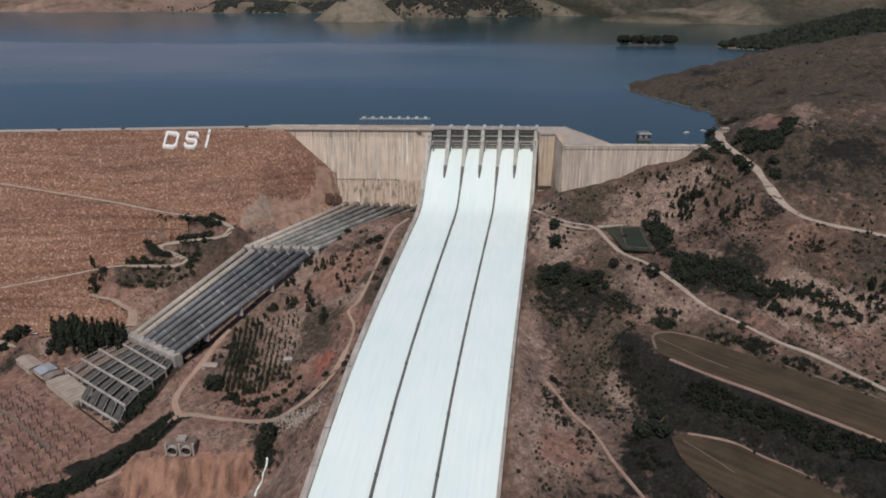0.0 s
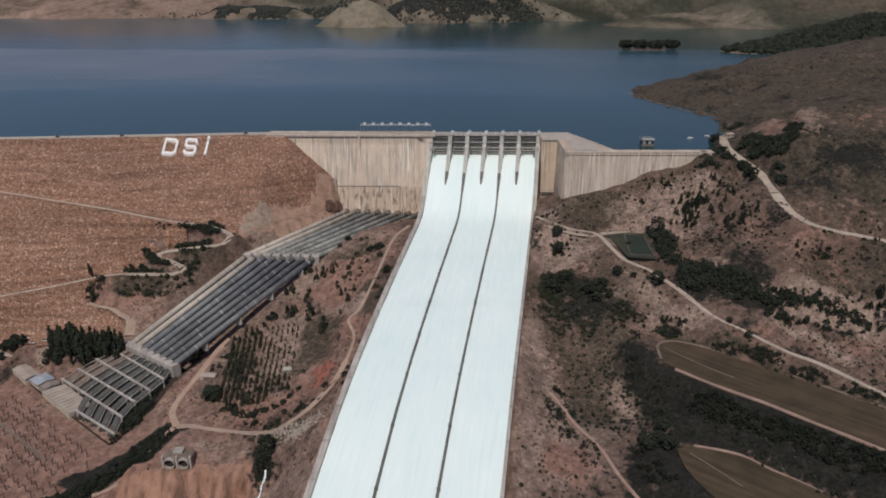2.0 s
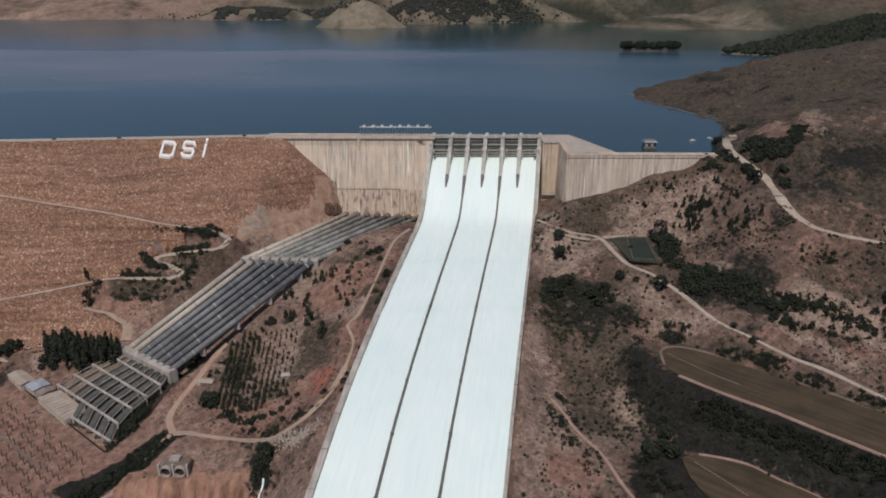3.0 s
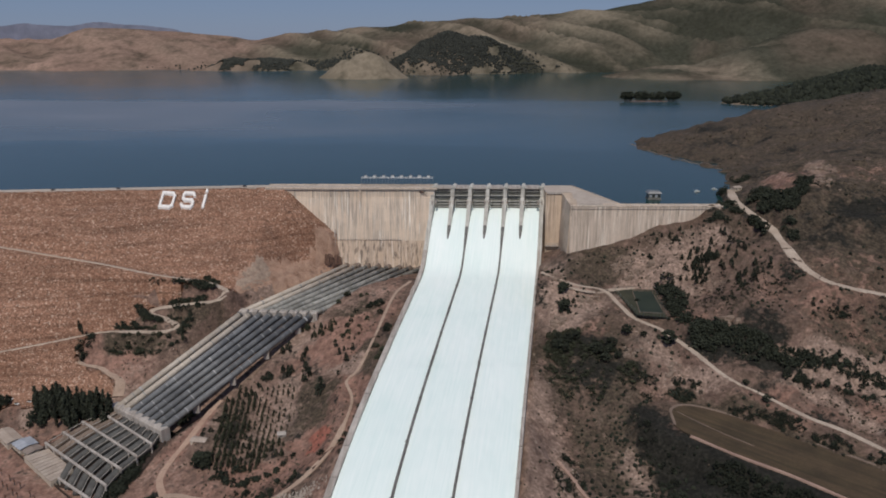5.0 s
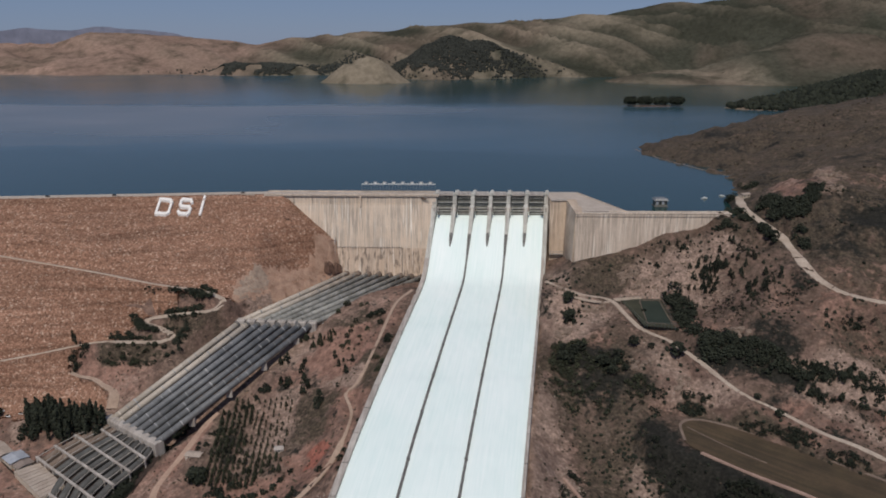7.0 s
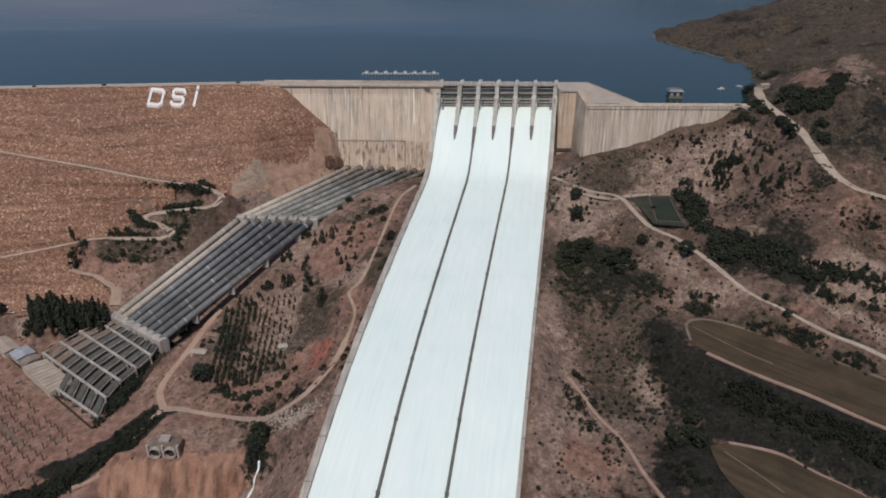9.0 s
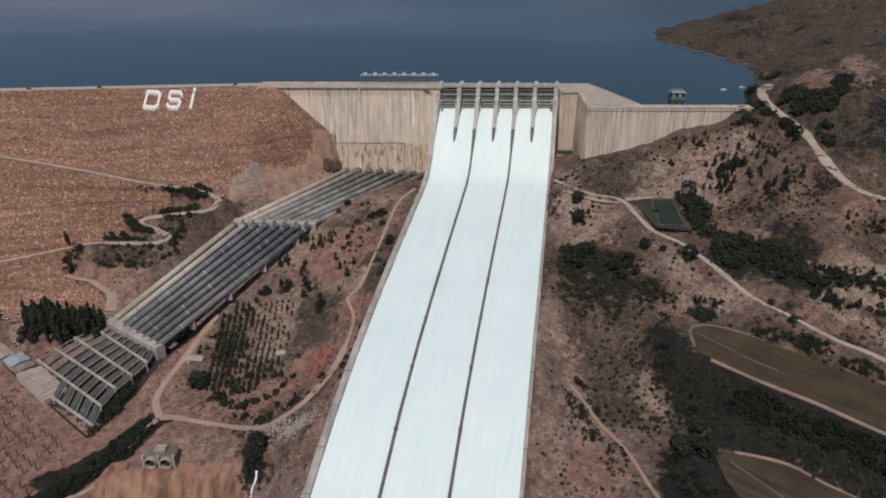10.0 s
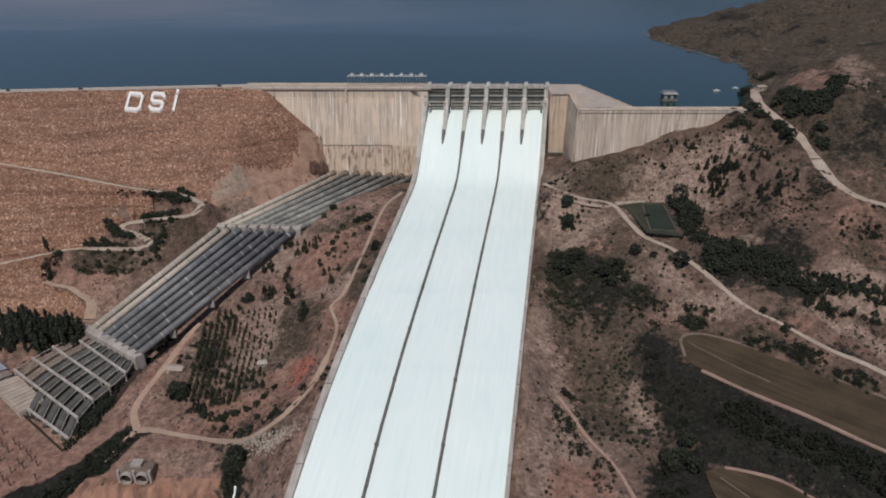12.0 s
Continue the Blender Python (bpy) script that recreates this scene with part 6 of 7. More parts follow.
shed_building("workshop", "low workshop with a faded flat roof", (-370, 571, -162.5), -40, (27, 12, 4.0), PLASTER, ROOF)
shed_building("storehouse", "storehouse with a faded blue-grey sheet roof", (-350, 560, -163), -38, (15, 14, 3.8), PLASTER, ROOF_BLUE)
shed_building("annex", "small annex with a faded roof", (-339, 552, -163.2), -38, (9, 12, 3.2), PLASTER, ROOF_BROWN)
shed_building("garden_shed", "small pale garden shed beside the orchard", (-196, 537, -144.0), -8, (12, 7, 3.2), PLASTER, ROOF, 2)
shed_building("pump_hut", "small grey pump hut in the orchard", (-129, 530, float(land(-129, 530))), 10, (6, 5, 2.4), CONCRETE_GREY, CONCRETE_GREY, 1)
shed_building("lake_house", "small house by the lake with a pale roof", (304, 796, 5.2), 20, (9, 7, 3.5), PLASTER, ROOF, 2)

# ---- outlet portal and stream ----
portal = thing("outlet_portal", "concrete portal with two round dark tunnel outlets", "portal")
s = Shape()
s.box((-199, 437, -166), (-178, 446, -148.2), 0.6)
part("headwall", s, OLD_STONE, portal)
for x in (-193.4, -183.6):
    s = Shape()
    n = 20
    ring_at = lambda r, y: [(x + r * math.cos(2 * math.pi * i / n), y, -152.6 + r * math.sin(2 * math.pi * i / n)) for i in range(n)]
    s.loft([ring_at(4.1, 437.2), ring_at(4.1, 434.4), ring_at(3.5, 434.4), ring_at(3.5, 436.9)], True, False)
    p = part("outlet_ring", s, CONCRETE_GREY, portal)
    # flat near-black disc in place of the unlit tunnel
    s = Shape()
    s.add(ring_at(3.5, 436.8), [tuple(range(n))])
    part("tunnel_mouth", s, DARK_BROWN, p, "flat disc coloured as the tunnel's dark inside")
for x in (-198.2, -188.5, -178.8):
    s = Shape()
    s.box((x - 0.7, 435.6, -160), (x + 0.7, 438, -147.4), 0.2)
    part("buttress", s, CONCRETE_GREY, portal)
s = Shape()
s.box((-192, 440, -148.2), (-185, 446, -145.9), 0.3)
part("hatch_block", s, CONCRETE_GREY, portal)
s = Shape()
rows = []
for p in along([(-126, 434, -157), (-125.5, 429, -161), (-127, 424, -163), (-126.5, 419, -164.5), (-129, 412, -167.5), (-129, 407, -168.5)], 1.5):
    w = 0.6 + 0.5 * float(grain(p[0] * 3, p[1], 3, 8))
    g = max(p[2], float(land(p[0], p[1]))) + 0.5
    rows.append([(p[0] - w, p[1], g - .3), (p[0] - w * .4, p[1], g + .2), (p[0] + w * .5, p[1], g + .15), (p[0] + w, p[1], g - .3)])
s.loft(rows, False)
setting("water_stream", s, FOAM, "small white cascading stream", True)

# ---- switchyard ----
def gantry(at, turn, span):
    g = thing("switchyard_gantry", "slender galvanised steel portal in the switchyard", "gantry", "switchyard gantries", at, turn)
    for x in (-span / 2, span / 2):
        s = Shape()
        s.tube([(x, 0, -1), (x, 0, 9)], [0.42, 0.22], 6)
        part("post", s, GALV, g)
    s = Shape()
    s.bar((-span / 2 - .5, 0, 9), (span / 2 + .5, 0, 9), 0.5, 0.6)
    part("beam", s, GALV, g)
    return g


stand = thing("insulator_stand", "grey post with a brown insulator in the switchyard", "insulator", "switchyard insulators", (-300, 470, -166))
s = Shape()
s.tube([(0, 0, -1), (0, 0, 3.4)], [0.4, 0.32], 6)
part("post", s, PIT_PIPE, stand)
s = Shape()
s.tube([(0, 0, 3.2), (0, 0, 3.8), (0, 0, 4.3), (0, 0, 5.4)], [0.45, 0.6, 0.45, 0.4], 8)
part("insulator", s, CERAMIC, stand)
s = Shape()
s.bar((-1.4, 0, 5.4), (1.4, 0, 5.4), 0.28, 0.28)
part("contact_arm", s, CERAMIC, stand)
yard_u, yard_v = Vector((0.79, -0.61, 0)), Vector((-0.61, -0.79, 0))
first = True
rng = np.random.default_rng(11)
for i in range(18):
    for j in range(19):
        p = Vector((-318, 512, 0)) + yard_u * (i * 8.4 - 52 + 4 * (j % 2)) + yard_v * (j * 6.6 + 8)
        if not (-440 < p.x < -236 and 388 < p.y < 540) or (i + 2 * j) % 7 == 3 or rng.random() < 0.12:
            continue
        z = float(land(p.x, p.y))
        if z > -160.5 or float(cover("dark", np.array(p.x), np.array(p.y))) > 0.3:
            continue
        m = pose(p.x + rng.uniform(-.8, .8), p.y + rng.uniform(-.8, .8), z, 0, 0, -38 + rng.choice([0, 90]))
        if first:
            stand.matrix_basis, first = m, False
        else:
            copy_thing(stand, m)
for j in range(3):
    p = Vector((-372, 470, 0)) + yard_v * (j * 13) + yard_u * 10
    gantry((p.x, p.y, float(land(p.x, p.y))), -38, 14)
p = Vector((-318, 512, 0)) + yard_v * 30
line = [np.array([q.x, q.y, float(land(q.x, q.y))]) for q in (p + yard_u * u for u in np.linspace(-70, 50, 24))]
strip("pavement_yard", line, 2.6, EARTH_EDGE, "worn service lane in the switchyard", 0.45, 0.3)
s = Shape()
a, b = Vector((-382, 576, -164)), Vector((-254, 473, -164))
s.bar(a, b, 0.6, 2.0, 0.1)
setting("wall_yard", s, DARK_BROWN, "dark low retaining wall along the switchyard")

# ---- sports pitch ----
pitch = thing("sports_pitch", "fenced green turf pitch with a pale edge", "pitch")
C = [(152, 674), (190, 673), (183, 606), (159, 612)]
s = Shape()
s.add([(x, y, -63.2 - (0.9 if y < 640 else 0)) for x, y in C], [(0, 1, 2, 3)])
part("turf", s, TURF, pitch)
s = Shape()
q = [(169, 669), (187, 669), (183, 615), (163, 617)]
s.add([(x, y, -63.05 - (0.75 if y < 640 else 0.0)) for x, y in q], [(0, 1, 2, 3)])
part("court", s, surface("dark_green_court", (0.012, 0.022, 0.014), (0.024, 0.034, 0.022), 0.1, 1, 0.8), pitch, "dark green court surface")
for (ax, ay), (bx, by) in zip(q, q[1:] + q[:1]):
    h = lambda y: -62.9 - (0.75 if y < 640 else 0.0)
    s = Shape()
    s.bar((ax, ay, h(ay)), (bx, by, h(by)), 0.5, 0.12)
    part("court_border", s, EARTH_EDGE, pitch)
for (ax, ay), (bx, by) in zip(C, C[1:] + C[:1]):
    n = 9
    for k in range(n):
        x, y = ax + (bx - ax) * k / n, ay + (by - ay) * k / n
        s = Shape()
        s.tube([(x, y, -66), (x, y, -60.4)], 0.14, 5)
        part("fence_post", s, FENCE_PALE, pitch)
    for z in (-60.4,):
        s = Shape()
        s.bar((ax, ay, z), (bx, by, z), 0.12, 0.12)
        part("fence_rail", s, FENCE_PALE, pitch)

# ---- on the lake ----
boathouse = thing("boathouse", "floating dark boathouse with a pale rounded roof", "boathouse")
s = Shape()
s.box((205, 772, -0.6), (219, 784, 0.9), 0.2)
part("pontoon", s, CONCRETE_DARK, boathouse)
s = Shape()
s.box((206, 773, 0.9), (218, 783, 6.5), 0.1)
part("wall", s, GATE_DARK, boathouse)
for k in range(4):
    s = Shape()
    s.box((206.8 + k * 2.9, 772.8, 2.4), (208.9 + k * 2.9, 773.1, 5.4), 0.05)
    part("window", s, GLASS_DARK if k % 2 else ROOF_BLUE, boathouse)
s = Shape()
s.loft([[(x, y, 6.5) for x, y in ((204.6, 771.8), (219.4, 771.8), (219.4, 784.2), (204.6, 784.2))], [(x, y, 8.3) for x, y in ((206.5, 773.5), (217.5, 773.5), (217.5, 782.5), (206.5, 782.5))],
        [(x, y, 9.0) for x, y in ((209.5, 776), (214.5, 776), (214.5, 780), (209.5, 780))]])
part("roof", s, GALV, boathouse)


def motor_boat(at, turn, k):
    b = thing("boat", "small white motor boat lying on the lake", "boat", "boats", at, turn)
    s = Shape()
    rings = []
    for x, w, h in ((-4, 1.2, 1.0), (-2, 1.5, 1.0), (1, 1.4, 1.1), (3, 0.8, 1.3), (4.2, 0.08, 1.5)):
        rings.append([(x, -w, h), (x, -w * .6, -.4), (x, w * .6, -.4), (x, w, h)])
    s.loft([[(x * k, y * k, z * k) for x, y, z in r] for r in rings])
    part("hull", s, WHITE, b)
    s = Shape()
    s.box((-1.6 * k, -.9 * k, 1.0 * k), (0.8 * k, .9 * k, 2.4 * k), 0.3)
    part("cabin", s, WHITE, b)
    return b


motor_boat((269, 813, 0), 12, 0.85)
motor_boat((292, 826, 0), -25, 0.7)
isle = setting("ground_island", Shape().loft([[(508 + 84 * r * math.cos(t), 1936 + 13 * r * math.sin(t), -1.5 + 4.0 * (1 - r * r)) for t in np.linspace(0, 2 * math.pi, 40, endpoint=False)] for r in (1.1, 0.9, 0.6, 0.2)]), GROUND, "low wooded island")



def parked_car(at, turn, label, group, paint):
    c = thing("parked_car", label, "car", group, at, turn)
    s = Shape()
    s.loft([[(-2.2, y, z) for y, z in ((-.9, .35), (.9, .35), (.9, .9), (-.9, .9))], [(-1.2, y, z) for y, z in ((-.95, .3), (.95, .3), (.95, 1.0), (-.95, 1.0))],
            [(1.4, y, z) for y, z in ((-.95, .3), (.95, .3), (.95, 1.0), (-.95, 1.0))], [(2.3, y, z) for y, z in ((-.85, .4), (.85, .4), (.85, .8), (-.85, .8))]])
    part("body", s, paint, c)
    s = Shape()
    s.loft([[(x, y, 1.0) for x, y in ((-1.7, -.85), (1.1, -.85), (1.1, .85), (-1.7, .85))], [(x, y, 1.7) for x, y in ((-1.2, -.7), (.4, -.7), (.4, .7), (-1.2, .7))]])
    part("cabin", s, DARK_BROWN, c)
    for x, y in ((-1.4, -.9), (1.4, -.9), (-1.4, .9), (1.4, .9)):
        s = Shape()
        s.tube([(x, y - .12, .33), (x, y + .12, .33)], 0.34, 10)
        part("wheel", s, DARK_BROWN, c)
    return c


for x, turn in ((-423, 6), (-356, 8), (-224, 5)):
    parked_car((x, float(crest_y(x)) + 1.5, 5.0), turn, "dark car parked on the dam's crest road", "cars on the crest", GLASS_DARK)
for x, y, turn in ((-379, 602, -20), (-386, 606, 5), (-368, 603, -10)):
    parked_car((x, y, top_z(x, y) + 0.15), turn, "white car parked by the power station road", "cars by the power station", WHITE)
# ---- plants ----
def crown_shape(kind, seed, n=64):
    """A crown of many small leaf clumps; a height of 1 and its own outline for each kind."""
    r = random.Random(seed)
    s = Shape()
    for k in range(n):
        t, h = r.random() * 6.283, r.random()
        if kind == "poplar":
            h = h ** 0.9
            wide = 0.085 * (math.sin(math.pi * min(1, h * 0.9 + 0.12))) ** 0.6
            z, size = 0.10 + 0.88 * h, 0.055
        elif kind == "conifer":
            wide = 0.30 * (1 - h) ** 0.8 + 0.03
            z, size = 0.08 + 0.88 * h, 0.085
        elif kind == "broad":
            wide = 0.42 * math.sqrt(max(0, 1 - (2 * h - 1) ** 2)) + 0.03
            z, size = 0.26 + 0.70 * h, 0.12
        else:
            wide = 0.62 * math.sqrt(max(0, 1 - h * h)) + 0.05
            z, size = 0.05 + 0.85 * h, 0.17
        rad = wide * (0.45 + 0.6 * r.random())
        c = Vector((rad * math.cos(t), rad * math.sin(t), z + r.uniform(-.03, .03)))
        size *= r.uniform(0.7, 1.35)
        m = Matrix.Translation(c) @ Euler((r.random() * 6, r.random() * 6, r.random() * 6)).to_matrix().to_4x4()
        p = [(size * r.uniform(.6, 1.2), 0, 0), (-size * .5, size * .9 * r.uniform(.7, 1.2), 0), (-size * .6, -size * .8 * r.uniform(.7, 1.2), 0), (0, 0, size * r.uniform(.6, 1.1)), (0, 0, -size * r.uniform(.5, 1))]
        s.add([m @ Vector(q) for q in p], [(0, 1, 3), (1, 2, 3), (2, 0, 3), (1, 0, 4), (2, 1, 4), (0, 2, 4)])
    return s


def tree(name, kind, label, leaf, seed):
    t = thing(name, label, "tree" if kind != "shrub" else "shrub")
    s = Shape()
    r = random.Random(seed + 50)
    girth = {"poplar": 0.016, "conifer": 0.02, "broad": 0.028, "shrub": 0.03}[kind]
    tall = {"poplar": 0.9, "conifer": 0.85, "broad": 0.6, "shrub": 0.45}[kind]
    s.tube([(0, 0, -0.12), (0.01, 0, tall * .4), (0, 0.012, tall)], [girth * 1.3, girth, girth * 0.3], 6)
    for k in range(4):
        a, h = k * 1.6 + r.random(), tall * (0.35 + 0.13 * k)
        w = {"poplar": 0.07, "conifer": 0.16, "broad": 0.28, "shrub": 0.36}[kind]
        s.tube([(0, 0, h), (w * math.cos(a), w * math.sin(a), h + 0.13)], [girth * .5, girth * .15], 5)
    part("trunk", s, BARK, t)
    part("crown", crown_shape(kind, seed, 80 if kind != "shrub" else 46), leaf, t)
    return t


KINDS = {
    "conifer": ("conifer_tree", "dark green pointed conifer on the dry slope", LEAF_DARK, (4.5, 8.5)),
    "broad": ("broadleaf_tree", "dark green round broadleaf tree in the valley", LEAF_DARK, (5.5, 10)),
    "olive": ("orchard_tree", "small slender dark orchard tree in a row", LEAF_MID, (3.2, 5.6)),
    "poplar": ("poplar_tree", "tall slim dark poplar in a dense row", LEAF_DARK, (13, 24)),
    "shrub": ("shrub", "low dark scrubby bush on dry ground", LEAF_DARK, (2.0, 4.2)),
    "green": ("green_shrub", "low olive-green bush on dry ground", LEAF_MID, (2.2, 4.5)),
}
PROTO = {}
for kind, (name, label, leaf, _) in KINDS.items():
    form = {"olive": "conifer", "green": "shrub"}.get(kind, kind)
    PROTO[kind] = [[tree(name, form, label, leaf, 100 * len(PROTO) + k), True] for k in range(3)]
rng = np.random.default_rng(21)


def plant(kind, x, y, tall=None, z=None):
    lo, hi = KINDS[kind][3]
    tall = tall or float(rng.uniform(lo, hi))
    z = float(land(x, y)) if z is None else z
    wide = tall * float(rng.uniform(0.85, 1.2))
    m = pose(x, y, z, 0, 0, float(rng.uniform(0, 360))) @ Matrix.Diagonal((wide, wide, tall, 1))
    slot = PROTO[kind][int(rng.integers(3))]
    if slot[1]:
        slot[0].matrix_basis, slot[1] = m, False
        return slot[0]
    ob = slot[0]
    keep = ob.scale.copy()
    ob.scale = (1, 1, 1)
    c = copy_thing(ob, m)
    ob.scale = keep
    return c


def on_road(x, y, room=1.0):
    return any(beside(np.array(x), np.array(y), line)[0] < ROADS[name][0] / 2 + room for name, line in LINES.items())


# groves: kind, middle, half sizes, turn, how many
GROVES = [
    ("conifer", 241, 673, 30, 21, 0, 46), ("conifer", 226, 668, 16, 12, 0, 16), ("conifer", 206, 700, 20, 8, 10, 8),  ("conifer", 260, 628, 14, 20, 0, 16), ("conifer", 199, 636, 9, 26, -15, 12),
    ("conifer", 214, 572, 12, 14, 30, 16), ("conifer", 262, 545, 22, 7, -25, 20), ("conifer", 290, 535, 25, 7, -20, 18),
    ("shrub", 305, 520, 24, 13, 0, 26), ("conifer", 338, 534, 14, 10, 0, 14), ("shrub", 300, 578, 20, 6, 0, 12), ("green", 96, 605, 14, 8, 0, 26), ("green", 90, 585, 14, 14, 0, 22), ("broad", 96, 592, 14, 10, 0, 10), ("broad", 103, 640, 4, 5, 0, 5), ("broad", 103, 658, 4, 3, 0, 3), ("shrub", 168, 644, 2, 2, 0, 3),
    ("broad", 124, 572, 14, 9, 0, 8), ("shrub", 180, 538, 11, 6, -20, 26), ("conifer", 262, 524, 17, 4, -24, 20),
    ("broad", 140, 420, 12, 14, 0, 12),
    ("shrub", 105, 640, 12, 12, 0, 8), ("broad", 285, 690, 5, 14, 0, 7), 
    ("green", -276, 660, 15, 4, 0, 12), ("shrub", -232, 668, 14, 4, 0, 12), ("green", -285, 641, 26, 6, 0, 26), ("shrub", -302, 657, 22, 2.5, 0, 10),
    ("conifer", -335, 642, 5, 11, 0, 9), ("poplar", -300, 584, 16, 8, -30, 30), ("poplar", -322, 588, 20, 9, -20, 40), ("poplar", -345, 592, 14, 7, -20, 26), ("poplar", -326, 580, 14, 6, -35, 16), ("broad", -350, 582, 9, 6, 0, 9), ("broad", -404, 602, 16, 5, 0, 14), ("shrub", -247, 645, 10, 12, 0, 8),
    ("broad", -129, 444, 5, 4, 0, 7), ("shrub", -222, 470, 14, 5, 45, 14), ("broad", -185, 510, 6, 6, 0, 5),
    ("conifer", -119, 588, 4, 5, 0, 4), ("conifer", -142, 606, 6, 5, 0, 7), ("conifer", -146, 633, 4, 5, 0, 5), ("conifer", -128, 622, 4, 12, 0, 5), ("olive", -118, 650, 20, 8, -20, 34), ("shrub", -69, 663, 8, 5, 0, 16), ("shrub", -56, 622, 4, 8, 0, 8), ("green", -95, 690, 22, 10, 0, 8), ("shrub", -165, 600, 14, 5, 35, 12),
    ("green", -52, 560, 7, 90, 8, 30), ("shrub", -110, 470, 30, 7, 10, 18), ("shrub", -160, 500, 10, 6, 0, 8), ("conifer", -92, 600, 10, 30, 0, 7), ("green", -84, 640, 18, 26, 0, 14), ("shrub", -190, 560, 5, 24, -20, 10), ("shrub", -150, 472, 20, 4, 0, 12), ("shrub", -66, 480, 10, 30, 0, 10), ("broad", -224, 573, 6, 12, -30, 8),
]
for kind, cx, cy, rx, ry, turn, n in GROVES:
    c, s_ = math.cos(radians(turn)), math.sin(radians(turn))
    for k in range(n):
        a, q = rng.uniform(0, 2 * math.pi), math.sqrt(rng.uniform(0, 1))
        u, v = rx * q * math.cos(a), ry * q * math.sin(a)
        x, y = cx + u * c - v * s_, cy + u * s_ + v * c
        if on_road(x, y, 2.0) or -3 < x - chute_x(0, y) < CHUTE_WIDE + 5 and x > chute_x(-6, y):
            continue
        plant(kind, x, y)
for x, y, kind, tall in ((177, 578, "broad", 13), (147, 595, "broad", 9), (160, 590, "shrub", 4), (-122, 597, "conifer", 11), (-104, 565, "conifer", 12), (-105, 560, "conifer", 9), (231, 513, "broad", 6),
                         (-343, 655, "poplar", 12), (-338, 650, "poplar", 11), (222, 530, "broad", 5), (-188, 510, "broad", 9), (-183, 514, "broad", 8), (-190, 516, "broad", 7), (-181, 507, "broad", 7), (-127, 446, "broad", 13)):
    plant(kind, x, y, tall)
# orchard rows, close and dark in the west and thinner towards the east
for i in range(13):
    for j in range(26):
        f = j / 25
        x = (-190 + i * 5.0) * (1 - f) + (-178 + i * 4.6) * f + rng.uniform(-.5, .5)
        y = 602 - j * 3.9 + rng.uniform(-.8, .8) - i * 1.2
        if rng.random() < 0.05 + 0.03 * i or (j > 21 and i > 8) or (j < 4 and i < 2):
            continue
        plant("olive", x, y, float(rng.uniform(3.8, 6.2)) if i < 6 or j > 16 else float(rng.uniform(2.6, 4.2)))
for k in range(34):
    q = k / 33
    plant("shrub", -172 + 56 * q + rng.uniform(-2, 2), 497 - 22 * math.sin(q * 2.6) + 14 * q + rng.uniform(-3, 3), float(rng.uniform(2.2, 4)))
# wood on the island
for k in range(60):
    x = 508 + rng.uniform(-72, 72)
    if abs((x - 470) % 37) < 8:
        continue
    plant("broad", x, 1936 + rng.uniform(-5, 5), float(rng.uniform(17, 25)), 1.2)


def scatter(name, label, places, sizes, leaf, seed):
    """One sheet of small plants, far too many to count."""
    r = random.Random(seed)
    s = Shape()
    for (x, y, z), q in zip(places, sizes):
        t = r.random() * 6.28
        n = 5
        low = [(x + q * r.uniform(.6, 1.1) * math.cos(t + 6.283 * k / n), y + q * r.uniform(.6, 1.1) * math.sin(t + 6.283 * k / n), z - 0.2) for k in range(n)]
        mid = [(x + q * r.uniform(.55, 1.0) * math.cos(t + 6.283 * (k + .5) / n), y + q * r.uniform(.55, 1.0) * math.sin(t + 6.283 * (k + .5) / n), z + q * r.uniform(.4, .9)) for k in range(n)]
        f = [(k, (k + 1) % n, n + k) for k in range(n)] + [(n + k, (k + 1) % n, n + (k + 1) % n) for k in range(n)] + [(n + k, n + (k + 1) % n, 2 * n) for k in range(n)]
        s.add(low + mid + [(x + r.uniform(-.2, .2) * q, y, z + q * r.uniform(.9, 1.5))], f)
    return tagged(new(name, s.mesh(name, leaf)), label, "plants", "", "stuff")


def thicket(name, label, groves, leaf, seed):
    """Close-grown trees that nobody could count, as one sheet."""
    r = random.Random(seed)
    forms = [crown_shape("broad", seed + k, 26) for k in range(3)] + [crown_shape("shrub", seed + 9, 22)]
    s = Shape()
    for cx, cy, rx, ry, turn, n, lo, hi in groves:
        c, d = math.cos(radians(turn)), math.sin(radians(turn))
        for k in range(n):
            a, q = r.uniform(0, 6.283), math.sqrt(r.random())
            u, v = rx * q * math.cos(a), ry * q * math.sin(a)
            x, y = cx + u * c - v * d, cy + u * d + v * c
            if on_road(x, y, 1.5) or any(beside(np.array(x), np.array(y), LEVELS[key])[0] < TERRACES[key][0] + 0.5 for key in LEVELS):
                continue
            tall = r.uniform(lo, hi)
            m = pose(x, y, top_z(x, y) - 0.15 * tall, 0, 0, r.uniform(0, 360)) @ Matrix.Diagonal((tall * 1.1, tall * 1.1, tall, 1))
            f = forms[r.randrange(4)]
            s.add([m @ Vector(p) for p in f.v], f.f)
    return tagged(new(name, s.mesh(name, leaf)), label, "thicket", "", "stuff")


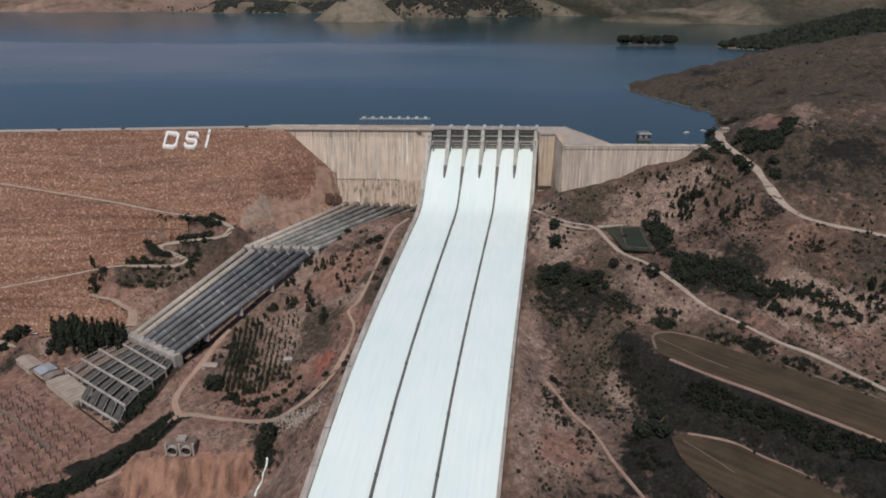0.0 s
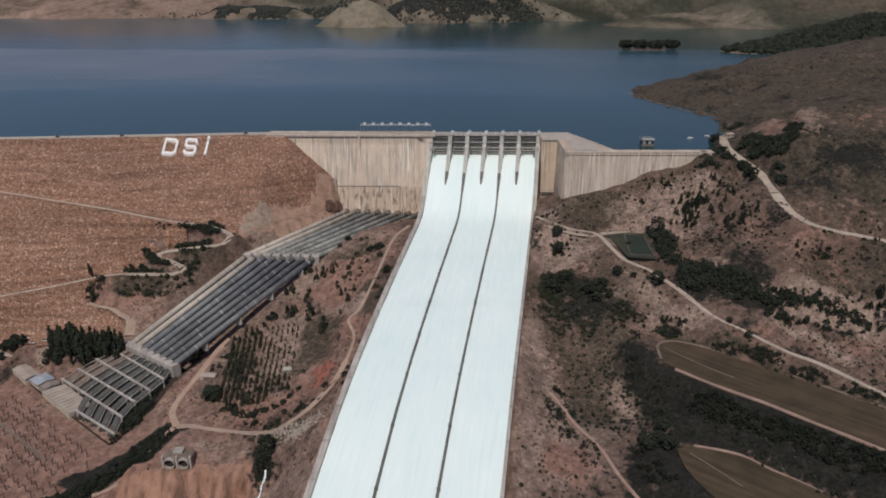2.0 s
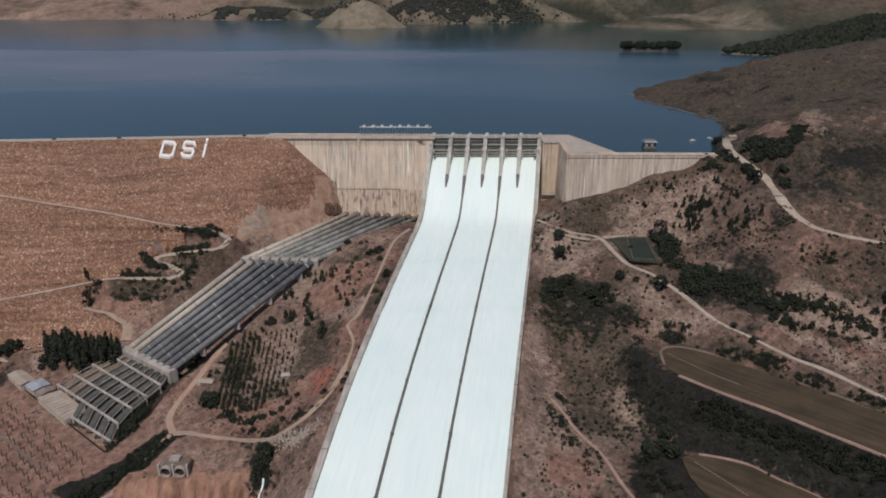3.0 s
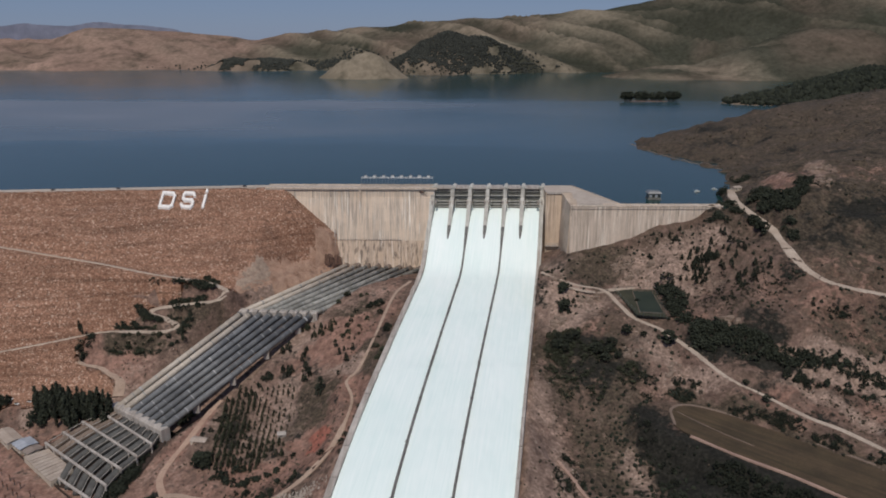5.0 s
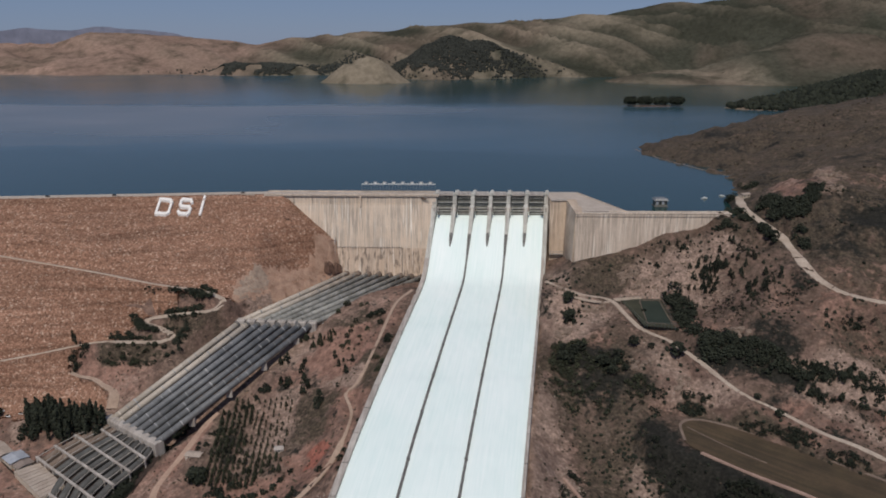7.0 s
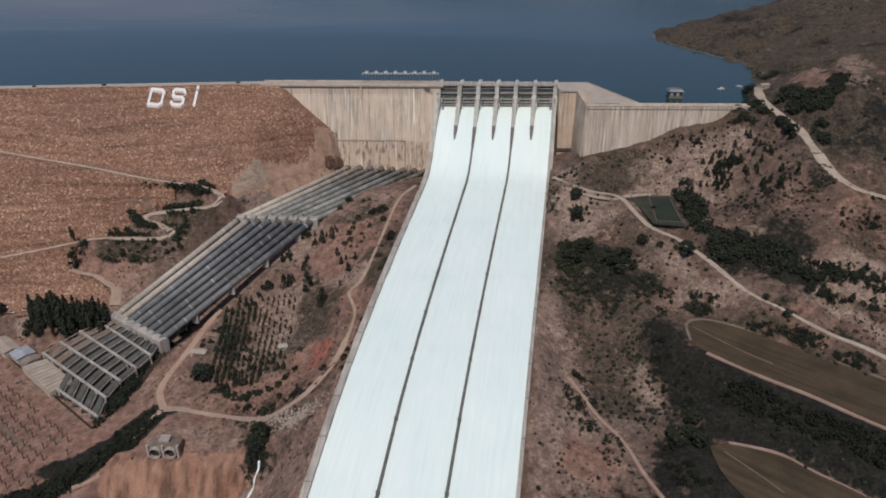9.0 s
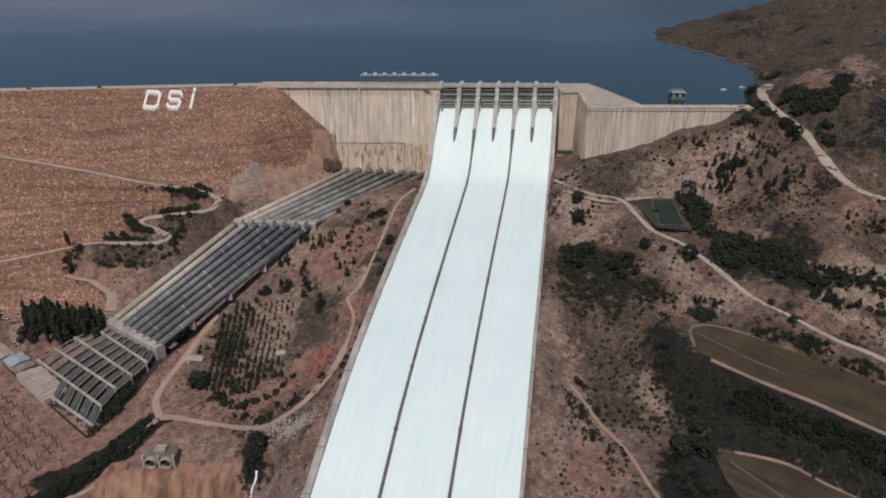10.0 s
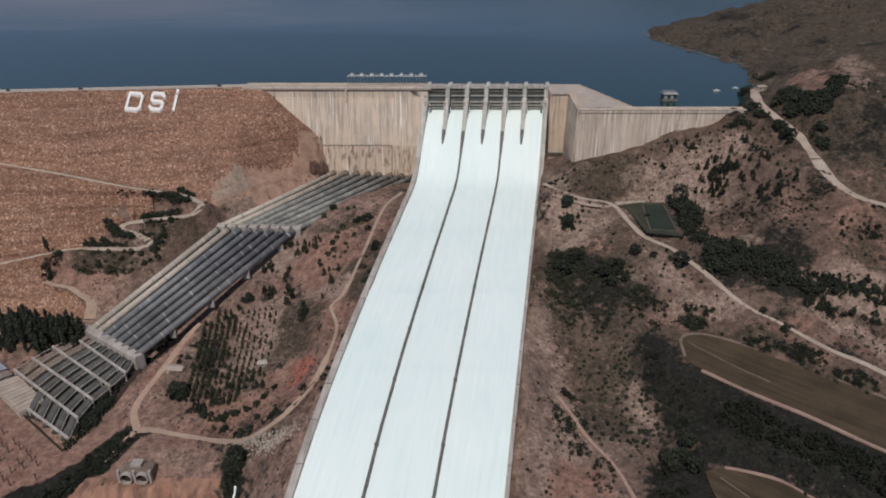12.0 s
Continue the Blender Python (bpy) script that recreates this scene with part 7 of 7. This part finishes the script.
thicket("slope_thicket", "dense dark thicket on the slope below the terrace field",
        [(200, 425, 42, 12, -40, 130, 2.5, 6), (245, 385, 36, 15, -42, 150, 2.5, 6), (290, 340, 30, 18, -42, 60, 3, 6), (137, 396, 15, 26, 5, 90, 2, 5), (146, 462, 14, 24, 0, 14, 2, 4), (150, 500, 12, 14, 0, 30, 3, 6),
         (178, 440, 12, 8, -30, 30, 2.5, 5)], LEAF_DARK, 81)
thicket("gully_thicket", "dense dark trees along the gully by the switchyard",
        [(-236, 438, 42, 7, 47, 130, 2, 5.5), (-262, 410, 18, 8, 20, 70, 2.5, 6), (-244, 510, 7, 26, -10, 80, 3, 7), (-236, 545, 6, 10, 0, 16, 3, 6), (-214, 470, 9, 12, 0, 24, 2, 5), (-222, 452, 12, 12, -40, 36, 2, 5), (-246, 420, 34, 8, 47, 80, 2, 6), (-272, 404, 16, 8, 10, 50, 3, 6), (-128, 443, 5, 5, 0, 22, 4, 8), (-132, 428, 3, 8, 0, 10, 1.5, 3), (-121, 428, 3, 8, 0, 10, 1.5, 3), (-248, 495, 6, 22, -12, 40, 2, 5)], LEAF_DARK, 83)
thicket("chute_thicket", "dense olive-green bushes beside the chute", [(92, 588, 18, 14, 0, 70, 2, 5), (122, 578, 18, 10, 0, 50, 2, 4.5), (88, 560, 12, 22, 0, 40, 2, 5), (104, 550, 20, 20, 0, 40, 2, 5), (142, 553, 12, 8, 0, 30, 2, 5)], LEAF_MID, 85)
thicket("road_thicket", "dark trees packed above the hillside road", [(210, 580, 11, 18, 25, 70, 4, 8), (236, 560, 20, 10, -30, 90, 4, 8), (262, 545, 18, 8, -25, 60, 3, 7), (288, 538, 14, 6, -20, 24, 3, 6), (197, 632, 9, 24, -10, 60, 4, 8), (198, 664, 6, 14, 0, 26, 4, 8), (195, 606, 6, 12, 0, 22, 4, 8), (208, 575, 12, 12, 0, 40, 4, 8), (302, 533, 16, 6, -15, 26, 3, 6), (328, 520, 14, 10, 0, 20, 3, 6)], LEAF_DARK, 87)
thicket("dam_end_thicket", "dark trees at the end of the wing wall", [(334, 860, 10, 5, 0, 27, 3, 7), (308, 744, 12, 10, 0, 80, 3, 8), (310, 720, 11, 10, 0, 80, 3, 8), (318, 706, 10, 9, 0, 60, 3, 8), (332, 720, 10, 10, 0, 60, 3, 7), (345, 735, 8, 10, 0, 30, 2, 6), (291, 796, 6, 8, 0, 26, 3, 7), (277, 744, 12, 5, 0, 33, 3, 7), (256, 707, 10, 4, 0, 22, 3, 7), (278, 719, 7, 4, 0, 15, 3, 7), (288, 698, 6, 5, 0, 16, 3, 7), (310, 680, 5, 6, 0, 16, 3, 7), (308, 665, 4, 8, 0, 17, 3, 7)], LEAF_DARK, 89)


thicket("field_edge_thicket", "dark ragged bushes between the road and the terrace field",
        [(212, 509, 9, 4, -40, 40, 1.5, 3.8), (234, 494, 16, 4.5, -42, 80, 1.5, 4), (258, 470, 13, 4.5, -45, 60, 1.5, 4), (284, 446, 14, 4, -45, 50, 1.5, 3.6), (182, 540, 12, 6, -25, 44, 1.5, 4)], LEAF_DARK, 95)
thicket("hillside_bushes", "scattered low dark bushes on the dry hillside",
        [(245, 620, 36, 16, -20, 70, 1.3, 3.2), (238, 633, 32, 24, 0, 40, 1.3, 3.4), (320, 575, 40, 16, 0, 34, 1.3, 3.6), (126, 577, 19, 14, 0, 30, 1.5, 4), (144, 543, 17, 14, 0, 24, 1.5, 4), (144, 470, 16, 22, 0, 30, 1.2, 3.6),
         (78, 440, 8, 22, 10, 34, 1.5, 4.2), (90, 415, 10, 18, 10, 34, 1.2, 3.6), (82, 478, 4, 5, 0, 10, 3, 5), (84, 452, 6, 10, 10, 22, 2, 4.5)], LEAF_DARK, 93)
thicket("road_hedge", "dark hedges of low trees along the winding embankment road",
        [(-225, 692, 13, 2.0, -24, 70, 2, 5), (-244, 681, 22, 3.4, 2, 150, 2.5, 6), (-278, 682.5, 9, 1.3, 0, 16, 1.5, 3), (-288, 668, 10, 3, -38, 60, 2, 5), (-272, 661.5, 10, 2.4, -14, 50, 2, 5),
         (-291, 659.5, 26, 2.4, -3, 110, 2, 4.5), (-258, 669, 10, 3, -10, 44, 2, 5), (-243, 655, 6, 10, 0, 50, 2, 5), (-329, 648, 3, 7, 8, 24, 2.5, 5), (-334, 638, 5, 4, 0, 20, 2.5, 4.5), (-240, 668, 12, 3, 0, 14, 1.5, 3.5),
         (-288, 638, 28, 3, -8, 60, 1.4, 3.4)], LEAF_DARK, 91)


def sow(n, x0, x1, y0, y1, seed, density):
    r = np.random.default_rng(seed)
    x, y = r.uniform(x0, x1, n), r.uniform(y0, y1, n)
    ok = r.random(n) < density(x, y)
    ok &= ~inside(x, y, EMB_ZONE) & ~((x > chute_x(-7, y)) & (x < chute_x(CHUTE_WIDE + 4, y)))
    ok &= ~((y < 545) & (x > 0) & (x < chute_x(CHUTE_WIDE + 22, y)) & (r.random(n) < 0.85))
    for name, line in LINES.items():
        ok &= beside(x, y, line)[0] > ROADS[name][0] / 2 + 1.2
    for name, line in LEVELS.items():
        ok &= beside(x, y, line)[0] > TERRACES[name][0] + 0.5
    x, y = x[ok], y[ok]
    return np.c_[x, y, land(x, y)], r


p, r = sow(16000, 45, 430, 350, 735, 31, lambda x, y: np.clip(0.20 + 0.75 * rough(x, y, 60, 41, 3) - 1.0 * blot(x, y, 215, 400, 100, 60), 0.02, 1) * ~((y > 715) & (x < 262)))
scatter("scrub", "scattered low dry scrub on the eastern hillside", p, r.uniform(.35, 1.25, len(p)), LEAF_DRY, 1)
p, r = sow(8000, 45, 430, 350, 735, 33, lambda x, y: np.clip(0.15 + 0.6 * rough(x, y, 45, 51, 3) + 0.7 * blot(x, y, 200, 410, 90, 45) + 0.4 * blot(x, y, 140, 480, 40, 60), 0.02, 1) * ~((y > 715) & (x < 262)))
scatter("dark_scrub", "dense dark bushes on the eastern slopes", p, r.uniform(.8, 2.0, len(p)), LEAF_DARK, 2)
p, r = sow(9000, -430, -40, 395, 770, 35, lambda x, y: np.clip(0.28 + 0.8 * rough(x, y, 40, 61, 3), 0.03, 1) * (land(x, y) > -163) * ~((x < -100) & (y > 700)) * ~((x < -225) & (x > -345) & (y > 480) & (y < 600)))
scatter("western_scrub", "scattered low scrub on the western slopes", p, r.uniform(.3, 1.1, len(p)), LEAF_DRY, 3)
p, r = sow(2500, 290, 900, 560, 1330, 37, lambda x, y: np.clip(0.2 + 0.8 * rough(x, y, 110, 71, 3), 0.02, 1) * (land(x, y) > 1.5))
scatter("hill_scrub", "thin scrub on the hill above the lake", p, r.uniform(.6, 2.2, len(p)), LEAF_DRY, 4)
# far woods; those on spur and hill are lightened for haze
for name, n, (cx, cy, rx, ry, turn), seed in (("far_wood_spur", 5500, (-930, 3620, 420, 80, 6), 41), ("far_wood_hill", 5500, (10, 3390, 330, 130, 0), 42), ("far_wood_shore", 12000, (1230, 1925, 560, 95, 8), 43)):
    r = np.random.default_rng(seed)
    u, v = rx * r.normal(0, .5, n), ry * r.normal(0, .55, n)
    c, d = math.cos(radians(turn)), math.sin(radians(turn))
    x, y = cx + u * c - v * d, cy + u * d + v * c
    z = land(x, y)
    ok = (z > 1) & (rough(x, y, 120, seed, 3) > -0.75)
    tagged(scatter(name, "dark distant woodland on the far shore", np.c_[x, y, z][ok], r.uniform(3.5, 8 if "shore" not in name else 11, n)[ok], LEAF_DARK if "shore" in name else LEAF_HAZED, seed), category="woodland")

# scattered stones
def stones(name, label, p, sizes, material, seed):
    r = random.Random(seed)
    s = Shape()
    for (x, y, z), q in zip(p, sizes):
        t = r.random() * 6.28
        ring = [(x + q * r.uniform(.6, 1.2) * math.cos(t + 1.57 * k), y + q * r.uniform(.6, 1.2) * math.sin(t + 1.57 * k), z - .1) for k in range(4)]
        s.add(ring + [(x, y, z + q * r.uniform(.5, 1))], [(0, 1, 4), (1, 2, 4), (2, 3, 4), (3, 0, 4)])
    return tagged(new(name, s.mesh(name, material)), label, "stones", "", "stuff")


p, r = sow(9000, 45, 420, 360, 735, 51, lambda x, y: np.clip(soil_of(x, y)[:, 2] * 1.3 - 0.15 - 1.6 * dark_cover_of(x, y), 0, 1) * ~((y > 715) & (x < 262)))
stones("hillside_stone", "pale loose stones on the eastern hillside", p, r.uniform(.25, 0.9, len(p)), surface("pale_stone", (0.24, 0.19, 0.15), (0.44, 0.37, 0.30), 0.5, 3, 0.95), 5)
p, r = sow(5000, -420, -40, 395, 790, 53, lambda x, y: np.clip(soil_of(x, y)[:, 2] * 1.2 - 0.1, 0, 1) * (land(x, y) > -162))
stones("western_stone", "loose reddish stones on the western slopes", p, r.uniform(.25, 0.9, len(p)), BOULDER, 6)
hx, hy = rng.normal(-106, 11, 700), rng.normal(447, 3.2, 700)
hy = hy - 0.35 * (hx + 106)
stones("rubble_stone", "pale rubble tipped beside the dirt track", np.c_[hx, hy, land(hx, hy)], rng.uniform(.3, 1.1, 700), surface("pale_rubble", (0.26, 0.215, 0.18), (0.46, 0.40, 0.345), 0.5, 3, 0.95), 8)
# stony shore line of the lake
sh = along([(352, 938, 0), (330, 985, 0), (312, 1032, 0), (296, 1090, 0), (285, 1160, 0), (283, 1172, 0)], 2.0)
r = np.random.default_rng(61)
sh = np.repeat(sh, 6, 0) + r.normal(0, 1.6, (len(sh) * 6, 3)) * np.array([1, 1, 0])
sh[:, 2] = np.maximum(0.1, land(sh[:, 0], sh[:, 1]))
stones("shore_stone", "pale stones along the lake shore", sh, r.uniform(.2, .75, len(sh)), EARTH_EDGE, 7)

# mountains beyond everything, with haze put into their pale blue colour
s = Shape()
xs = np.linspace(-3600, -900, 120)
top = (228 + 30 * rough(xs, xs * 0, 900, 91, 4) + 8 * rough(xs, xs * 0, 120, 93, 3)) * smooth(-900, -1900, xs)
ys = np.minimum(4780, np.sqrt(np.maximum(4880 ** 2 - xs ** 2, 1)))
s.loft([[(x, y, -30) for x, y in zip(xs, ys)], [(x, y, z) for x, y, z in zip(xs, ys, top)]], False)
HAZE = surface("haze_tinted_mountain", (0.235, 0.255, 0.335), (0.26, 0.28, 0.36), 0.002, 0.02, 1.0, bump=0.0)
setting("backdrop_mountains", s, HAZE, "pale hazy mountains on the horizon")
